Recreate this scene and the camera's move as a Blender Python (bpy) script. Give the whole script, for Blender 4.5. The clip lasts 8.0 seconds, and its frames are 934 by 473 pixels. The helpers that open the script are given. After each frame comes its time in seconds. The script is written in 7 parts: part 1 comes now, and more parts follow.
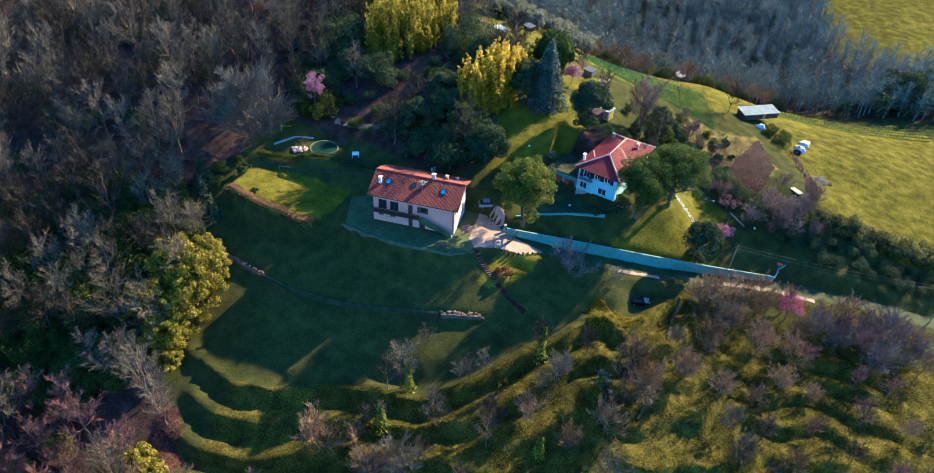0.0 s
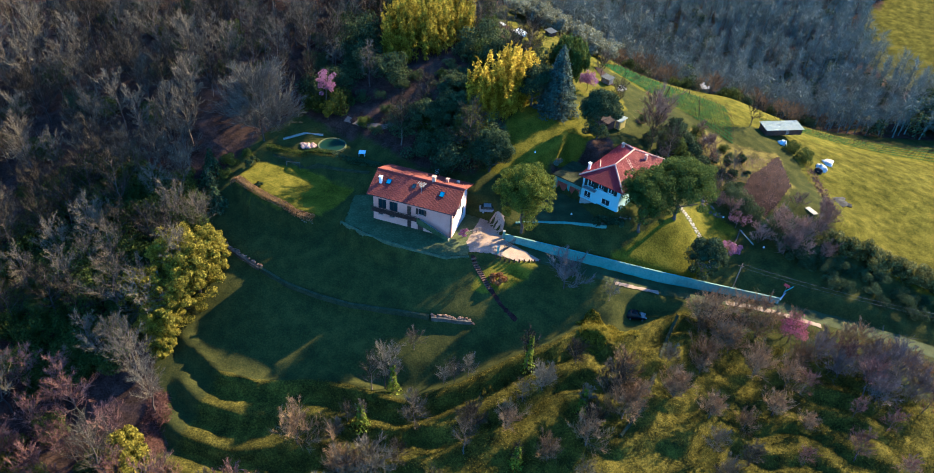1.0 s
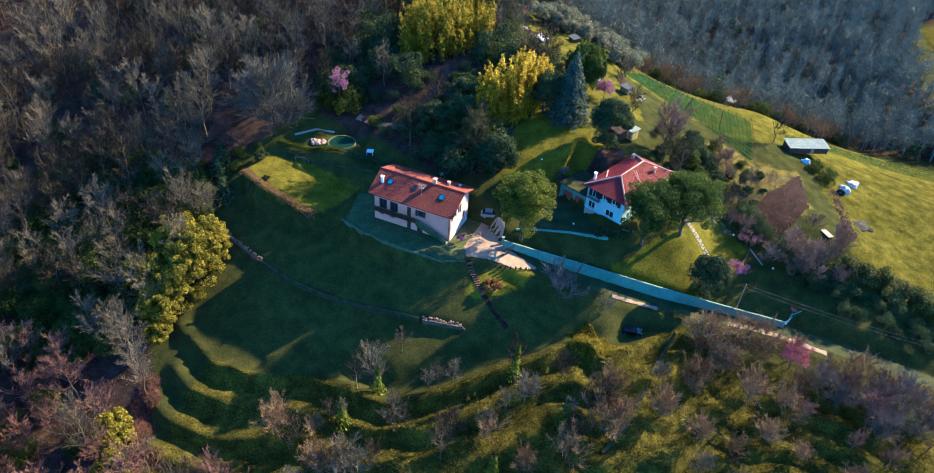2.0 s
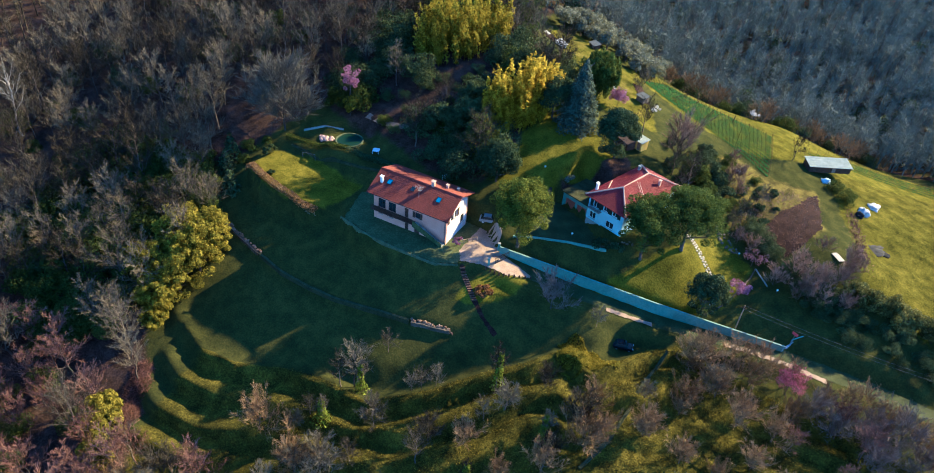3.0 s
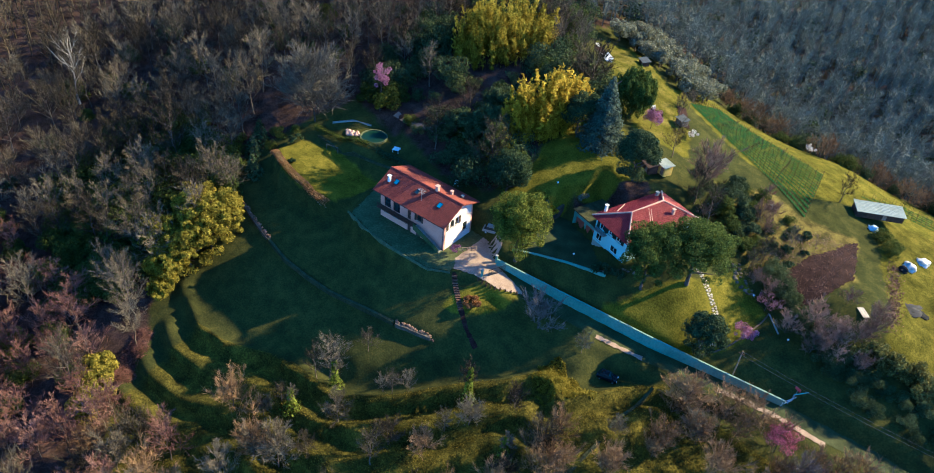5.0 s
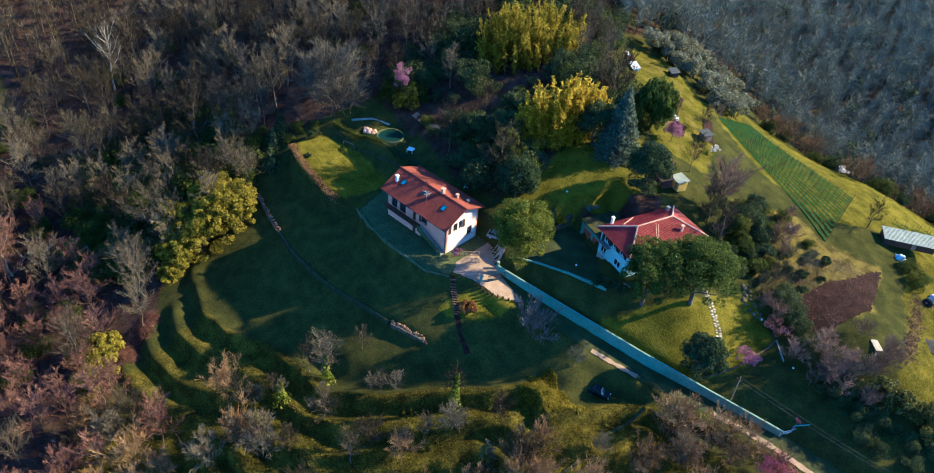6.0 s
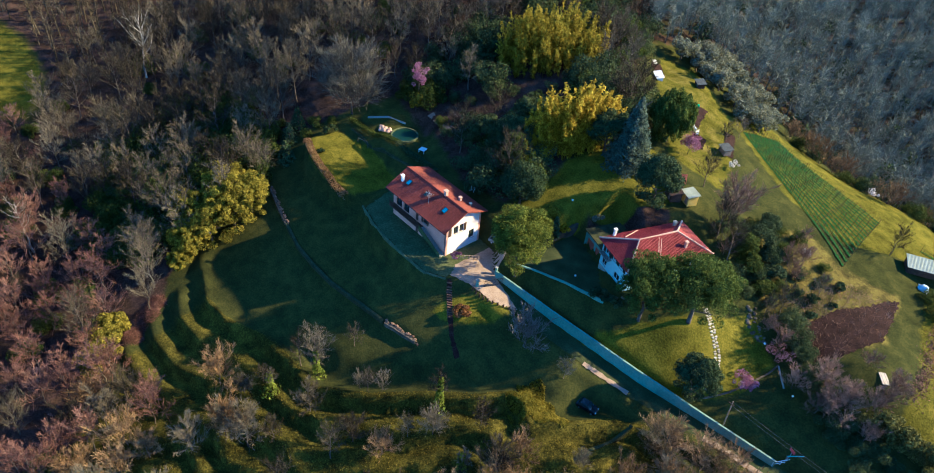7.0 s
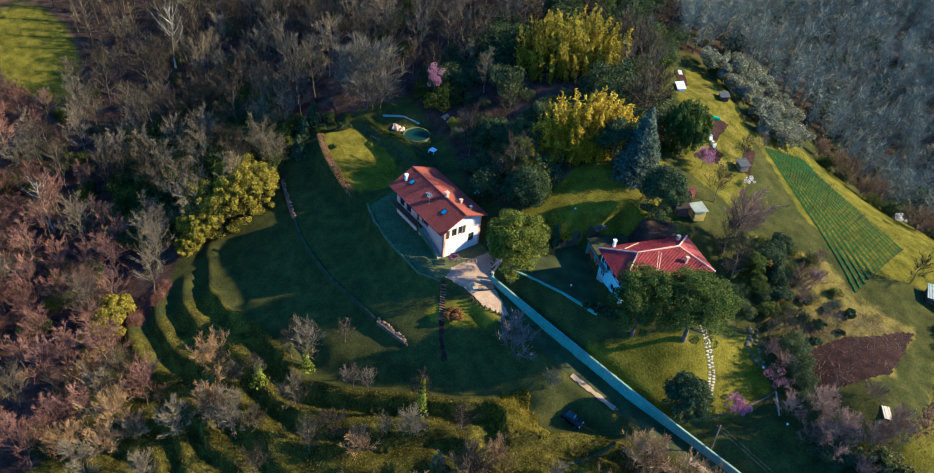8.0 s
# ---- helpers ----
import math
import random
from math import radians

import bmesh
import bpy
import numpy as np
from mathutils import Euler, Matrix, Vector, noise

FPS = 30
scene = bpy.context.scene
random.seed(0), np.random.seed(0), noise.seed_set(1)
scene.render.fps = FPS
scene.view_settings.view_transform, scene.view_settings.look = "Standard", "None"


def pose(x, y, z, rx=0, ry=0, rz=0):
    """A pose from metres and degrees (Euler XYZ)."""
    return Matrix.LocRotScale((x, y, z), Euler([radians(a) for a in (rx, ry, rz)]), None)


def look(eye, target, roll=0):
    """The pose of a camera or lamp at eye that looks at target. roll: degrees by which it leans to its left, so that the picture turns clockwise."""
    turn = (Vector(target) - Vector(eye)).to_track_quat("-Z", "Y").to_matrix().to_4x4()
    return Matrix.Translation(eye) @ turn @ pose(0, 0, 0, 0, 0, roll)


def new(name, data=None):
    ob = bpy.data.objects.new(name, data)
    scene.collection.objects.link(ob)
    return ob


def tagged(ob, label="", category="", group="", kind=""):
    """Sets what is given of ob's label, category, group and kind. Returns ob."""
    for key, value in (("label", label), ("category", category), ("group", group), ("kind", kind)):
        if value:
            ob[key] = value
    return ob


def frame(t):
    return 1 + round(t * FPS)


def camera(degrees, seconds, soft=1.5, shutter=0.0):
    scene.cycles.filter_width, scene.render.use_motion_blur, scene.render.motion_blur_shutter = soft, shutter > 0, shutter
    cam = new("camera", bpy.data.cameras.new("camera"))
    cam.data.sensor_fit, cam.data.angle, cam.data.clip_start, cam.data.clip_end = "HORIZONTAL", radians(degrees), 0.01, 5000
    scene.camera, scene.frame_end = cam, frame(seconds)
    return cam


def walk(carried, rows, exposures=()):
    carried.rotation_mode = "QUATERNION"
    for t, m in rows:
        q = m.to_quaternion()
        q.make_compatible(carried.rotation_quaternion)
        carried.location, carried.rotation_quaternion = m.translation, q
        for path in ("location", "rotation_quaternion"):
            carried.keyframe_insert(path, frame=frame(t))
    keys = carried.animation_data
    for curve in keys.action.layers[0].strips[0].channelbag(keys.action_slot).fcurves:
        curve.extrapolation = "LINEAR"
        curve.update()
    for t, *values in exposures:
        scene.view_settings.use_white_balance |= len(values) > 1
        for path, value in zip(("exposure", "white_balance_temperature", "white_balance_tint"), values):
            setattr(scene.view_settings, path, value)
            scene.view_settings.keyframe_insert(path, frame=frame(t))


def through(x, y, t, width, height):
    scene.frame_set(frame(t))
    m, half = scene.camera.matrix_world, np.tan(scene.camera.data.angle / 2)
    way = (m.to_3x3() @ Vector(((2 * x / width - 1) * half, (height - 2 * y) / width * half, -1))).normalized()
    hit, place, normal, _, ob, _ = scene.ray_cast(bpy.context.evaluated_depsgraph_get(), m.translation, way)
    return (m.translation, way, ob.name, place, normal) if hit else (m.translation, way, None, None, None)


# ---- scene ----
cam = camera(66.1, 8.0, soft=1.0)
PATH = [
    (0, (26.074, -106.237, 80.954), (25.728, -104.669, 79.763), 3.9),
    (0.5, (30.141, -104.698, 81.206), (29.736, -103.144, 80.013), 4.1),
    (1, (34.004, -102.947, 81.447), (33.543, -101.411, 80.252), 4.3),
    (1.5, (37.943, -100.991, 81.636), (37.421, -99.476, 80.439), 4.5),
    (3, (49.065, -93.894, 82.912), (48.381, -92.457, 81.702), 5.2),
    (3.5, (52.747, -91.138, 83.419), (52.002, -89.736, 82.202), 5.3),
    (4, (56.275, -88.192, 83.753), (55.468, -86.829, 82.532), 5.4),
    (4.5, (59.531, -85.313, 84.097), (58.677, -83.982, 82.872), 5.6),
    (6, (68.841, -75.489, 85.394), (67.827, -74.293, 84.153), 5.9),
    (6.5, (71.763, -71.779, 85.735), (70.699, -70.632, 84.489), 5.9),
    (7, (74.358, -68.188, 86.102), (73.248, -67.093, 84.85), 6.0),
    (7.5, (76.948, -64.263, 86.225), (75.793, -63.219, 84.971), 6.0),
    (8, (79.399, -60.631, 86.09), (78.201, -59.637, 84.835), 6.1),
]
walk(cam, [(t, look(eye, target, roll)) for t, eye, target, roll in PATH], exposures=[(0, 2.44, 3880, -7), (8, 1.98, 3850, -10)])

# ---- light: low spring sun from behind the hill, clear sky ----
SUN_AZ, SUN_EL = math.atan2(0.59, 0.81), radians(29.5)
world = bpy.data.worlds.new("sky")
scene.world = world
world.use_nodes = True
wn = world.node_tree.nodes
sky = wn.new("ShaderNodeTexSky")
sky.sky_type, sky.sun_disc = "NISHITA", False
sky.sun_elevation, sky.sun_rotation = SUN_EL, SUN_AZ
sky.air_density, sky.dust_density, sky.ozone_density = 1.0, 0.3, 4.0
wn["Background"].inputs[1].default_value = 0.068
world.node_tree.links.new(sky.outputs[0], wn["Background"].inputs[0])
sun_way = Vector((math.sin(SUN_AZ) * math.cos(SUN_EL), math.cos(SUN_AZ) * math.cos(SUN_EL), math.sin(SUN_EL)))
sun = new("sun", bpy.data.lights.new("sun", "SUN"))
sun.data.energy, sun.data.angle, sun.data.color = 5.0, radians(0.6), (1.0, 0.53, 0.165)
sun.matrix_world = look(sun_way * 200, (0, 0, 0))

# ---- materials ----
def material(name, colours, scale=1.0, rough=0.85, bump=0.3, fine=8.0, per_object=0.0, per_island=0.0, metal=0.0, detail=6.0, spec=0.12):
    """Base colour runs through a ramp of a coarse and a fine noise; relief from the fine one."""
    m = bpy.data.materials.new(name)
    m.use_nodes = True
    n, l = m.node_tree.nodes, m.node_tree.links
    b = n["Principled BSDF"]
    b.inputs["Roughness"].default_value, b.inputs["Metallic"].default_value = rough, metal
    b.inputs["Specular IOR Level"].default_value = spec
    tc = n.new("ShaderNodeNewGeometry")
    big, small = n.new("ShaderNodeTexNoise"), n.new("ShaderNodeTexNoise")
    big.inputs["Scale"].default_value, small.inputs["Scale"].default_value = scale, scale * fine
    big.inputs["Detail"].default_value = small.inputs["Detail"].default_value = detail
    l.new(tc.outputs["Position"], big.inputs["Vector"]), l.new(tc.outputs["Position"], small.inputs["Vector"])
    mix = n.new("ShaderNodeMath")
    mix.operation = "ADD"
    l.new(big.outputs["Fac"], mix.inputs[0]), l.new(small.outputs["Fac"], mix.inputs[1])
    half = n.new("ShaderNodeMath")
    half.operation = "MULTIPLY_ADD"
    half.inputs[1].default_value, half.inputs[2].default_value = 1.3, -0.8
    l.new(mix.outputs[0], half.inputs[0])
    last = half
    for amount, src in ((per_object, "obj"), (per_island, "isl")):
        if amount:
            if src == "obj":
                r = n.new("ShaderNodeObjectInfo").outputs["Random"]
            else:
                r = tc.outputs["Random Per Island"]
            ma = n.new("ShaderNodeMath")
            ma.operation = "MULTIPLY_ADD"
            ma.inputs[1].default_value, ma.inputs[2].default_value = amount, -amount / 2
            l.new(r, ma.inputs[0])
            ad = n.new("ShaderNodeMath")
            l.new(last.outputs[0], ad.inputs[0]), l.new(ma.outputs[0], ad.inputs[1])
            last = ad
    ramp = n.new("ShaderNodeValToRGB")
    e = ramp.color_ramp.elements
    while len(e) < len(colours):
        e.new(0.5)
    for k, c in enumerate(colours):
        e[k].position, e[k].color = 0.12 + 0.76 * k / max(1, len(colours) - 1), (*c, 1)
    l.new(last.outputs[0], ramp.inputs[0])
    l.new(ramp.outputs[0], b.inputs["Base Color"])
    if bump:
        bp = n.new("ShaderNodeBump")
        bp.inputs["Strength"].default_value, bp.inputs["Distance"].default_value = bump, 0.3 / (scale * fine)
        l.new(small.outputs["Fac"], bp.inputs["Height"]), l.new(bp.outputs[0], b.inputs["Normal"])
    return m


def leaf_material(name, colours, through=0.35, scale=0.5, per_object=0.0, rough=0.8):
    """Leaves: each its own shade, a little light passes through."""
    m = material(name, colours, scale=scale, rough=rough, bump=0, per_island=0.7, per_object=per_object, spec=0.05)
    n, l = m.node_tree.nodes, m.node_tree.links
    b, out = n["Principled BSDF"], n["Material Output"]
    tr, mx = n.new("ShaderNodeBsdfTranslucent"), n.new("ShaderNodeMixShader")
    mx.inputs[0].default_value = through
    l.new(b.inputs["Base Color"].links[0].from_socket, tr.inputs["Color"])
    l.new(b.outputs[0], mx.inputs[1]), l.new(tr.outputs[0], mx.inputs[2]), l.new(mx.outputs[0], out.inputs["Surface"])
    return m


M = {
    "pink_wall": material("pink render", [(0.52, 0.25, 0.18), (0.60, 0.315, 0.228), (0.65, 0.36, 0.268)], 0.5, 0.9, 0.15, 12),
    "cream_wall": material("pale cream pink render", [(0.60, 0.51, 0.52), (0.72, 0.63, 0.65), (0.78, 0.70, 0.72)], 0.5, 0.9, 0.15, 12),
    "white_wall": material("white render", [(0.62, 0.62, 0.60), (0.74, 0.74, 0.72), (0.8, 0.8, 0.78)], 0.4, 0.9, 0.15, 12),
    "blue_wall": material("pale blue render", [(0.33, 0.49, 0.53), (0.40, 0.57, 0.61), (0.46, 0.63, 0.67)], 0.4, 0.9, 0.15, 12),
    "roof": material("clay tiles", [(0.115, 0.023, 0.015), (0.155, 0.031, 0.020), (0.20, 0.045, 0.029)], 0.35, 0.7, 0.3, 10, per_island=0.3, spec=0.3),
    "roof_red": material("red clay tiles", [(0.13, 0.012, 0.016), (0.19, 0.020, 0.024), (0.25, 0.036, 0.036)], 0.35, 0.7, 0.3, 10, per_island=0.3, spec=0.3),
    "ridge": material("pale ridge tiles", [(0.42, 0.26, 0.2), (0.55, 0.38, 0.3)], 1.5, 0.85, 0.3),
    "stone": material("dry stone", [(0.055, 0.045, 0.033), (0.10, 0.082, 0.06), (0.16, 0.132, 0.098)], 0.8, 0.95, 0.6, 6, per_object=0.5, per_island=0.4),
    "brown_stone": material("brown fieldstone", [(0.085, 0.052, 0.032), (0.15, 0.095, 0.06), (0.23, 0.155, 0.105)], 0.8, 0.95, 0.6, 6, per_object=0.7),
    "dark_stone": material("dark greenish stone", [(0.02, 0.024, 0.012), (0.04, 0.045, 0.02), (0.07, 0.068, 0.035)], 0.8, 0.95, 0.6, 6),
    "concrete": material("weathered concrete", [(0.18, 0.18, 0.165), (0.27, 0.27, 0.25), (0.36, 0.36, 0.34)], 0.4, 0.9, 0.2, 10),
    "plaster": material("pale plastered wall", [(0.13, 0.20, 0.165), (0.17, 0.26, 0.215), (0.22, 0.32, 0.265)], 0.3, 0.9, 0.2, 10),
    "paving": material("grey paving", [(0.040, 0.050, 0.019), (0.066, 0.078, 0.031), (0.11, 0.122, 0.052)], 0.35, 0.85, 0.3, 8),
    "gravel": material("pale gravel drive", [(0.17, 0.125, 0.092), (0.26, 0.195, 0.148), (0.35, 0.275, 0.215)], 0.5, 0.95, 0.5, 12),
    "asphalt": material("worn asphalt", [(0.021, 0.028, 0.010), (0.037, 0.045, 0.017), (0.066, 0.074, 0.030)], 0.4, 0.9, 0.3, 14),
    "soil": material("tilled soil", [(0.012, 0.006, 0.005), (0.024, 0.012, 0.010), (0.045, 0.024, 0.019)], 0.6, 1.0, 0.9, 6),
    "bark": material("grey bark", [(0.05, 0.042, 0.035), (0.09, 0.074, 0.062), (0.145, 0.122, 0.104)], 1.0, 0.95, 0.5, 8, per_object=0.5),
    "bark_pale": material("pale birch bark", [(0.30, 0.27, 0.24), (0.45, 0.42, 0.38), (0.55, 0.52, 0.48)], 1.0, 0.9, 0.4, 8),
    "twig": material("bare twigs", [(0.027, 0.022, 0.014), (0.072, 0.060, 0.040), (0.155, 0.130, 0.088)], 0.15, 0.95, 0, 8, per_object=1.1),
    "twig_red": material("reddish bare twigs", [(0.075, 0.037, 0.029), (0.155, 0.080, 0.062), (0.245, 0.138, 0.108)], 0.15, 0.95, 0, 8, per_object=0.6),
    "twig_pink": material("pinkish brown bare twigs", [(0.15, 0.092, 0.064), (0.25, 0.160, 0.115), (0.35, 0.235, 0.175)], 0.15, 0.95, 0, 8, per_object=0.6),
    "twig_walnut": material("grey walnut twigs", [(0.06, 0.056, 0.044), (0.10, 0.092, 0.074), (0.15, 0.138, 0.112)], 0.15, 0.95, 0, 8),
    "pool_rim": material("mossy concrete rim", [(0.05, 0.06, 0.03), (0.09, 0.105, 0.055), (0.14, 0.155, 0.085)], 1.0, 0.8, 0.2),
    "twig_tan": material("tan bare twigs", [(0.12, 0.072, 0.032), (0.22, 0.14, 0.065), (0.32, 0.215, 0.105)], 0.15, 0.95, 0, 8, per_object=0.6),
    "twig_lilac": material("lilac grey bare twigs", [(0.08, 0.062, 0.056), (0.14, 0.11, 0.098), (0.20, 0.162, 0.145)], 0.15, 0.95, 0, 8),
    # distance haze over the valley is put into this pale grey green
    "twig_haze": material("far bare twigs paled for haze", [(0.115, 0.126, 0.104), (0.158, 0.172, 0.142), (0.205, 0.220, 0.182)], 0.03, 0.95, 0, 8, per_island=0.25),
    "laurel_dark": leaf_material("dark yellow green leaves", [(0.025, 0.04, 0.010), (0.06, 0.08, 0.015), (0.11, 0.125, 0.025)], 0.3, per_object=0.4),
    "mauve_bloom": leaf_material("dull mauve blossom", [(0.12, 0.06, 0.09), (0.18, 0.10, 0.14), (0.25, 0.16, 0.2)], 0.3),
    "grass_blades": leaf_material("rough grass blades", [(0.034, 0.031, 0.006), (0.088, 0.077, 0.010), (0.175, 0.145, 0.020)], 0.35, scale=0.2),
    "thicket": leaf_material("dark thicket leaves", [(0.026, 0.040, 0.018), (0.055, 0.075, 0.030), (0.10, 0.118, 0.048)], 0.15, per_object=0.4, rough=0.9),
    "ivy": leaf_material("ivy leaves", [(0.075, 0.10, 0.010), (0.14, 0.175, 0.016), (0.23, 0.26, 0.028)]),
    "pine": leaf_material("pine needles", [(0.03, 0.048, 0.011), (0.068, 0.095, 0.018), (0.125, 0.150, 0.028)], 0.25),
    "pine_light": leaf_material("light pine needles", [(0.05, 0.064, 0.010), (0.115, 0.135, 0.016), (0.21, 0.215, 0.026)], 0.25),
    "holm": leaf_material("dark evergreen leaves", [(0.02, 0.034, 0.015), (0.042, 0.062, 0.026), (0.08, 0.10, 0.045)], 0.15, per_object=0.4),
    "bluefir": leaf_material("blue fir needles", [(0.032, 0.046, 0.034), (0.065, 0.088, 0.066), (0.115, 0.142, 0.108)], 0.15),
    "bamboo": leaf_material("yellow green bamboo leaves", [(0.20, 0.150, 0.010), (0.42, 0.325, 0.018), (0.66, 0.52, 0.035)], 0.65),
    "bamboo_green": leaf_material("olive green bamboo leaves", [(0.13, 0.11, 0.010), (0.28, 0.235, 0.016), (0.45, 0.37, 0.03)], 0.5),
    "laurel": leaf_material("yellow green laurel leaves", [(0.08, 0.076, 0.010), (0.195, 0.172, 0.015), (0.36, 0.305, 0.026)], 0.35, per_object=0.3),
    "olive": leaf_material("grey olive leaves", [(0.10, 0.105, 0.07), (0.18, 0.185, 0.125), (0.27, 0.275, 0.19)], 0.3, per_object=0.3),
    "hedge_leaf": leaf_material("olive hedge leaves", [(0.055, 0.06, 0.018), (0.12, 0.12, 0.034), (0.21, 0.195, 0.06)], 0.3, per_object=0.4),
    "weeping_leaf": leaf_material("soft yellow green leaves", [(0.10, 0.09, 0.009), (0.19, 0.165, 0.014), (0.30, 0.255, 0.026)], 0.45),
    "pink_bloom": leaf_material("pink blossom", [(0.20, 0.08, 0.16), (0.30, 0.14, 0.25), (0.42, 0.24, 0.36)], 0.35),
    "magenta_bloom": leaf_material("magenta blossom", [(0.20, 0.05, 0.10), (0.30, 0.08, 0.16), (0.40, 0.15, 0.24)], 0.35),
    "white_bloom": leaf_material("white blossom", [(0.5, 0.45, 0.45), (0.7, 0.66, 0.64), (0.8, 0.78, 0.76)], 0.35),
    "wood": material("dark stained wood", [(0.035, 0.022, 0.016), (0.06, 0.038, 0.028), (0.10, 0.065, 0.045)], 2.0, 0.6, 0.3),
    "pale_wood": material("weathered timber", [(0.16, 0.12, 0.085), (0.25, 0.19, 0.14), (0.33, 0.27, 0.2)], 1.5, 0.8, 0.3),
    "brown_wood": material("brown sleepers", [(0.06, 0.034, 0.022), (0.10, 0.058, 0.04), (0.145, 0.09, 0.064)], 1.5, 0.9, 0.3),
    "shutter": material("dark green shutters", [(0.012, 0.022, 0.02), (0.02, 0.035, 0.03)], 1.0, 0.5, 0.1),
    "metal": material("galvanised metal", [(0.35, 0.36, 0.37), (0.5, 0.51, 0.52)], 2.0, 0.4, 0.1, metal=0.8),
    "dark_metal": material("dark painted metal", [(0.02, 0.02, 0.022), (0.04, 0.04, 0.042)], 2.0, 0.5, 0.1),
    "white_paint": material("white paint", [(0.7, 0.7, 0.69), (0.82, 0.82, 0.81)], 2.0, 0.5, 0.05),
    "rust": material("rusty panel", [(0.16, 0.05, 0.035), (0.26, 0.09, 0.06)], 1.5, 0.8, 0.2),
    "plastic_white": material("white sheeting", [(0.30, 0.30, 0.29), (0.58, 0.57, 0.56)], 1.5, 0.5, 0.2),
    "plastic_blue": material("pale blue sheeting", [(0.42, 0.52, 0.6), (0.6, 0.68, 0.74)], 1.5, 0.5, 0.2),
    "car_shaded": material("white car paint greyed for shade", [(0.20, 0.205, 0.21), (0.26, 0.265, 0.27)], 0.5, 0.25, 0, spec=0.6),
    "car_dark": material("black car paint", [(0.008, 0.008, 0.01), (0.015, 0.015, 0.018)], 0.5, 0.2, 0, spec=0.6),
    "tyre": material("rubber", [(0.01, 0.01, 0.01), (0.02, 0.02, 0.02)], 4.0, 0.9, 0.1),
    "net": material("green netting", [(0.022, 0.056, 0.015), (0.036, 0.082, 0.022)], 0.8, 1.0, 0.2, spec=0.0),
    "yellow_paint": material("yellow paint", [(0.6, 0.42, 0.08), (0.7, 0.5, 0.12)], 1.0, 0.7, 0.1),
    "orange_leaf": leaf_material("rust orange leaves", [(0.11, 0.055, 0.02), (0.19, 0.095, 0.035), (0.27, 0.145, 0.06)], 0.3),
    "heather": leaf_material("brown heather", [(0.13, 0.075, 0.035), (0.22, 0.135, 0.062), (0.32, 0.21, 0.10)], 0.3),
    "flag": material("pale flagstone", [(0.22, 0.19, 0.165), (0.33, 0.30, 0.265), (0.45, 0.42, 0.38)], 0.8, 0.9, 0.4, 8, per_object=0.5),
    "cable": material("grey cable", [(0.07, 0.075, 0.075), (0.12, 0.125, 0.125)], 1.0, 0.6, 0),
    "boom": material("pale green paint", [(0.22, 0.40, 0.34), (0.3, 0.48, 0.42)], 1.0, 0.6, 0),
    "metal_dull": material("dull grey sheet", [(0.06, 0.066, 0.068), (0.11, 0.118, 0.12)], 1.0, 0.7, 0.1),
    "shed_roof": material("pale corrugated sheet", [(0.22, 0.25, 0.21), (0.32, 0.35, 0.31)], 0.8, 0.7, 0.2),
    "ash": material("grey ash", [(0.03, 0.029, 0.028), (0.06, 0.057, 0.055)], 1.0, 1.0, 0.4),
    "brick": material("reddish rubble", [(0.08, 0.042, 0.034), (0.14, 0.075, 0.06), (0.2, 0.115, 0.095)], 1.5, 1.0, 0.9, 5),
    "plank_pale": material("pale planks", [(0.4, 0.34, 0.27), (0.55, 0.48, 0.4)], 2.0, 0.8, 0.3),
    "net_bright": material("bright green net", [(0.03, 0.32, 0.14), (0.05, 0.42, 0.2)], 1.0, 0.8, 0.1),
    "old_gravel": material("weathered brown gravel", [(0.09, 0.07, 0.055), (0.14, 0.11, 0.09), (0.2, 0.16, 0.13)], 0.6, 0.95, 0.4),
    "red_sign": material("red sign", [(0.34, 0.06, 0.08), (0.42, 0.09, 0.11)], 2.0, 0.5, 0),
}


def glass(name, tint=(0.02, 0.03, 0.035), rough=0.05):
    m = bpy.data.materials.new(name)
    m.use_nodes = True
    b = m.node_tree.nodes["Principled BSDF"]
    b.inputs["Base Color"].default_value = (*tint, 1)
    b.inputs["Roughness"].default_value, b.inputs["Specular IOR Level"].default_value = rough, 0.8
    return m


M["glass"] = glass("dark window glass")
M["skylight"] = glass("blue skylight glass", (0.03, 0.22, 0.32), 0.15)
M["water"] = glass("pool water", (0.006, 0.026, 0.018), 0.35)

# ---- the land: spot heights of a hillside, eased into one surface ----
SPOTS = np.array([
    (-8, 3, 0.2), (4, -2, -0.1), (-8, -14.5, -7.2), (9, -13.5, -6.6), (-33, -15, -7.8), (-36, 3, -0.2), (-33, 15, 4.0), (-20, 15, 4.6),
    (-36, -32, -14.3), (-20, -28.7, -13.5), (-23.5, -34.7, -15.0), (0, -28, -11.8), (20, -18, -8.4), (38, -9, -7), (50, -12, -11.6), (33, -24, -11.4), (-6, -48, -18),
    (-20, -46, -20), (62, 14, -8.5), (39, 8, -5.9), (17, 3.5, -2), (22, 14, 3.2), (39.5, 21.5, 1.8), (45.4, 22.3, -2.2), (46, 31, -1), (12, 33, 11.4),
    (23, 38, 9.4), (14, 56, 10.5), (-9, 75, 13), (48, 96, -3), (48, 56, 3), (68, 61, -0.7), (60, 68, 0.3), (75, 53.5, -3.0), (14.5, 80.8, 6.6), (47, 63.3, 3.7), (54, 76.5, 0.5), (-5, 77, 12.8), (-8.5, 69.6, 14.4), (69, 38, 0.5), (92, 18, -13),
])
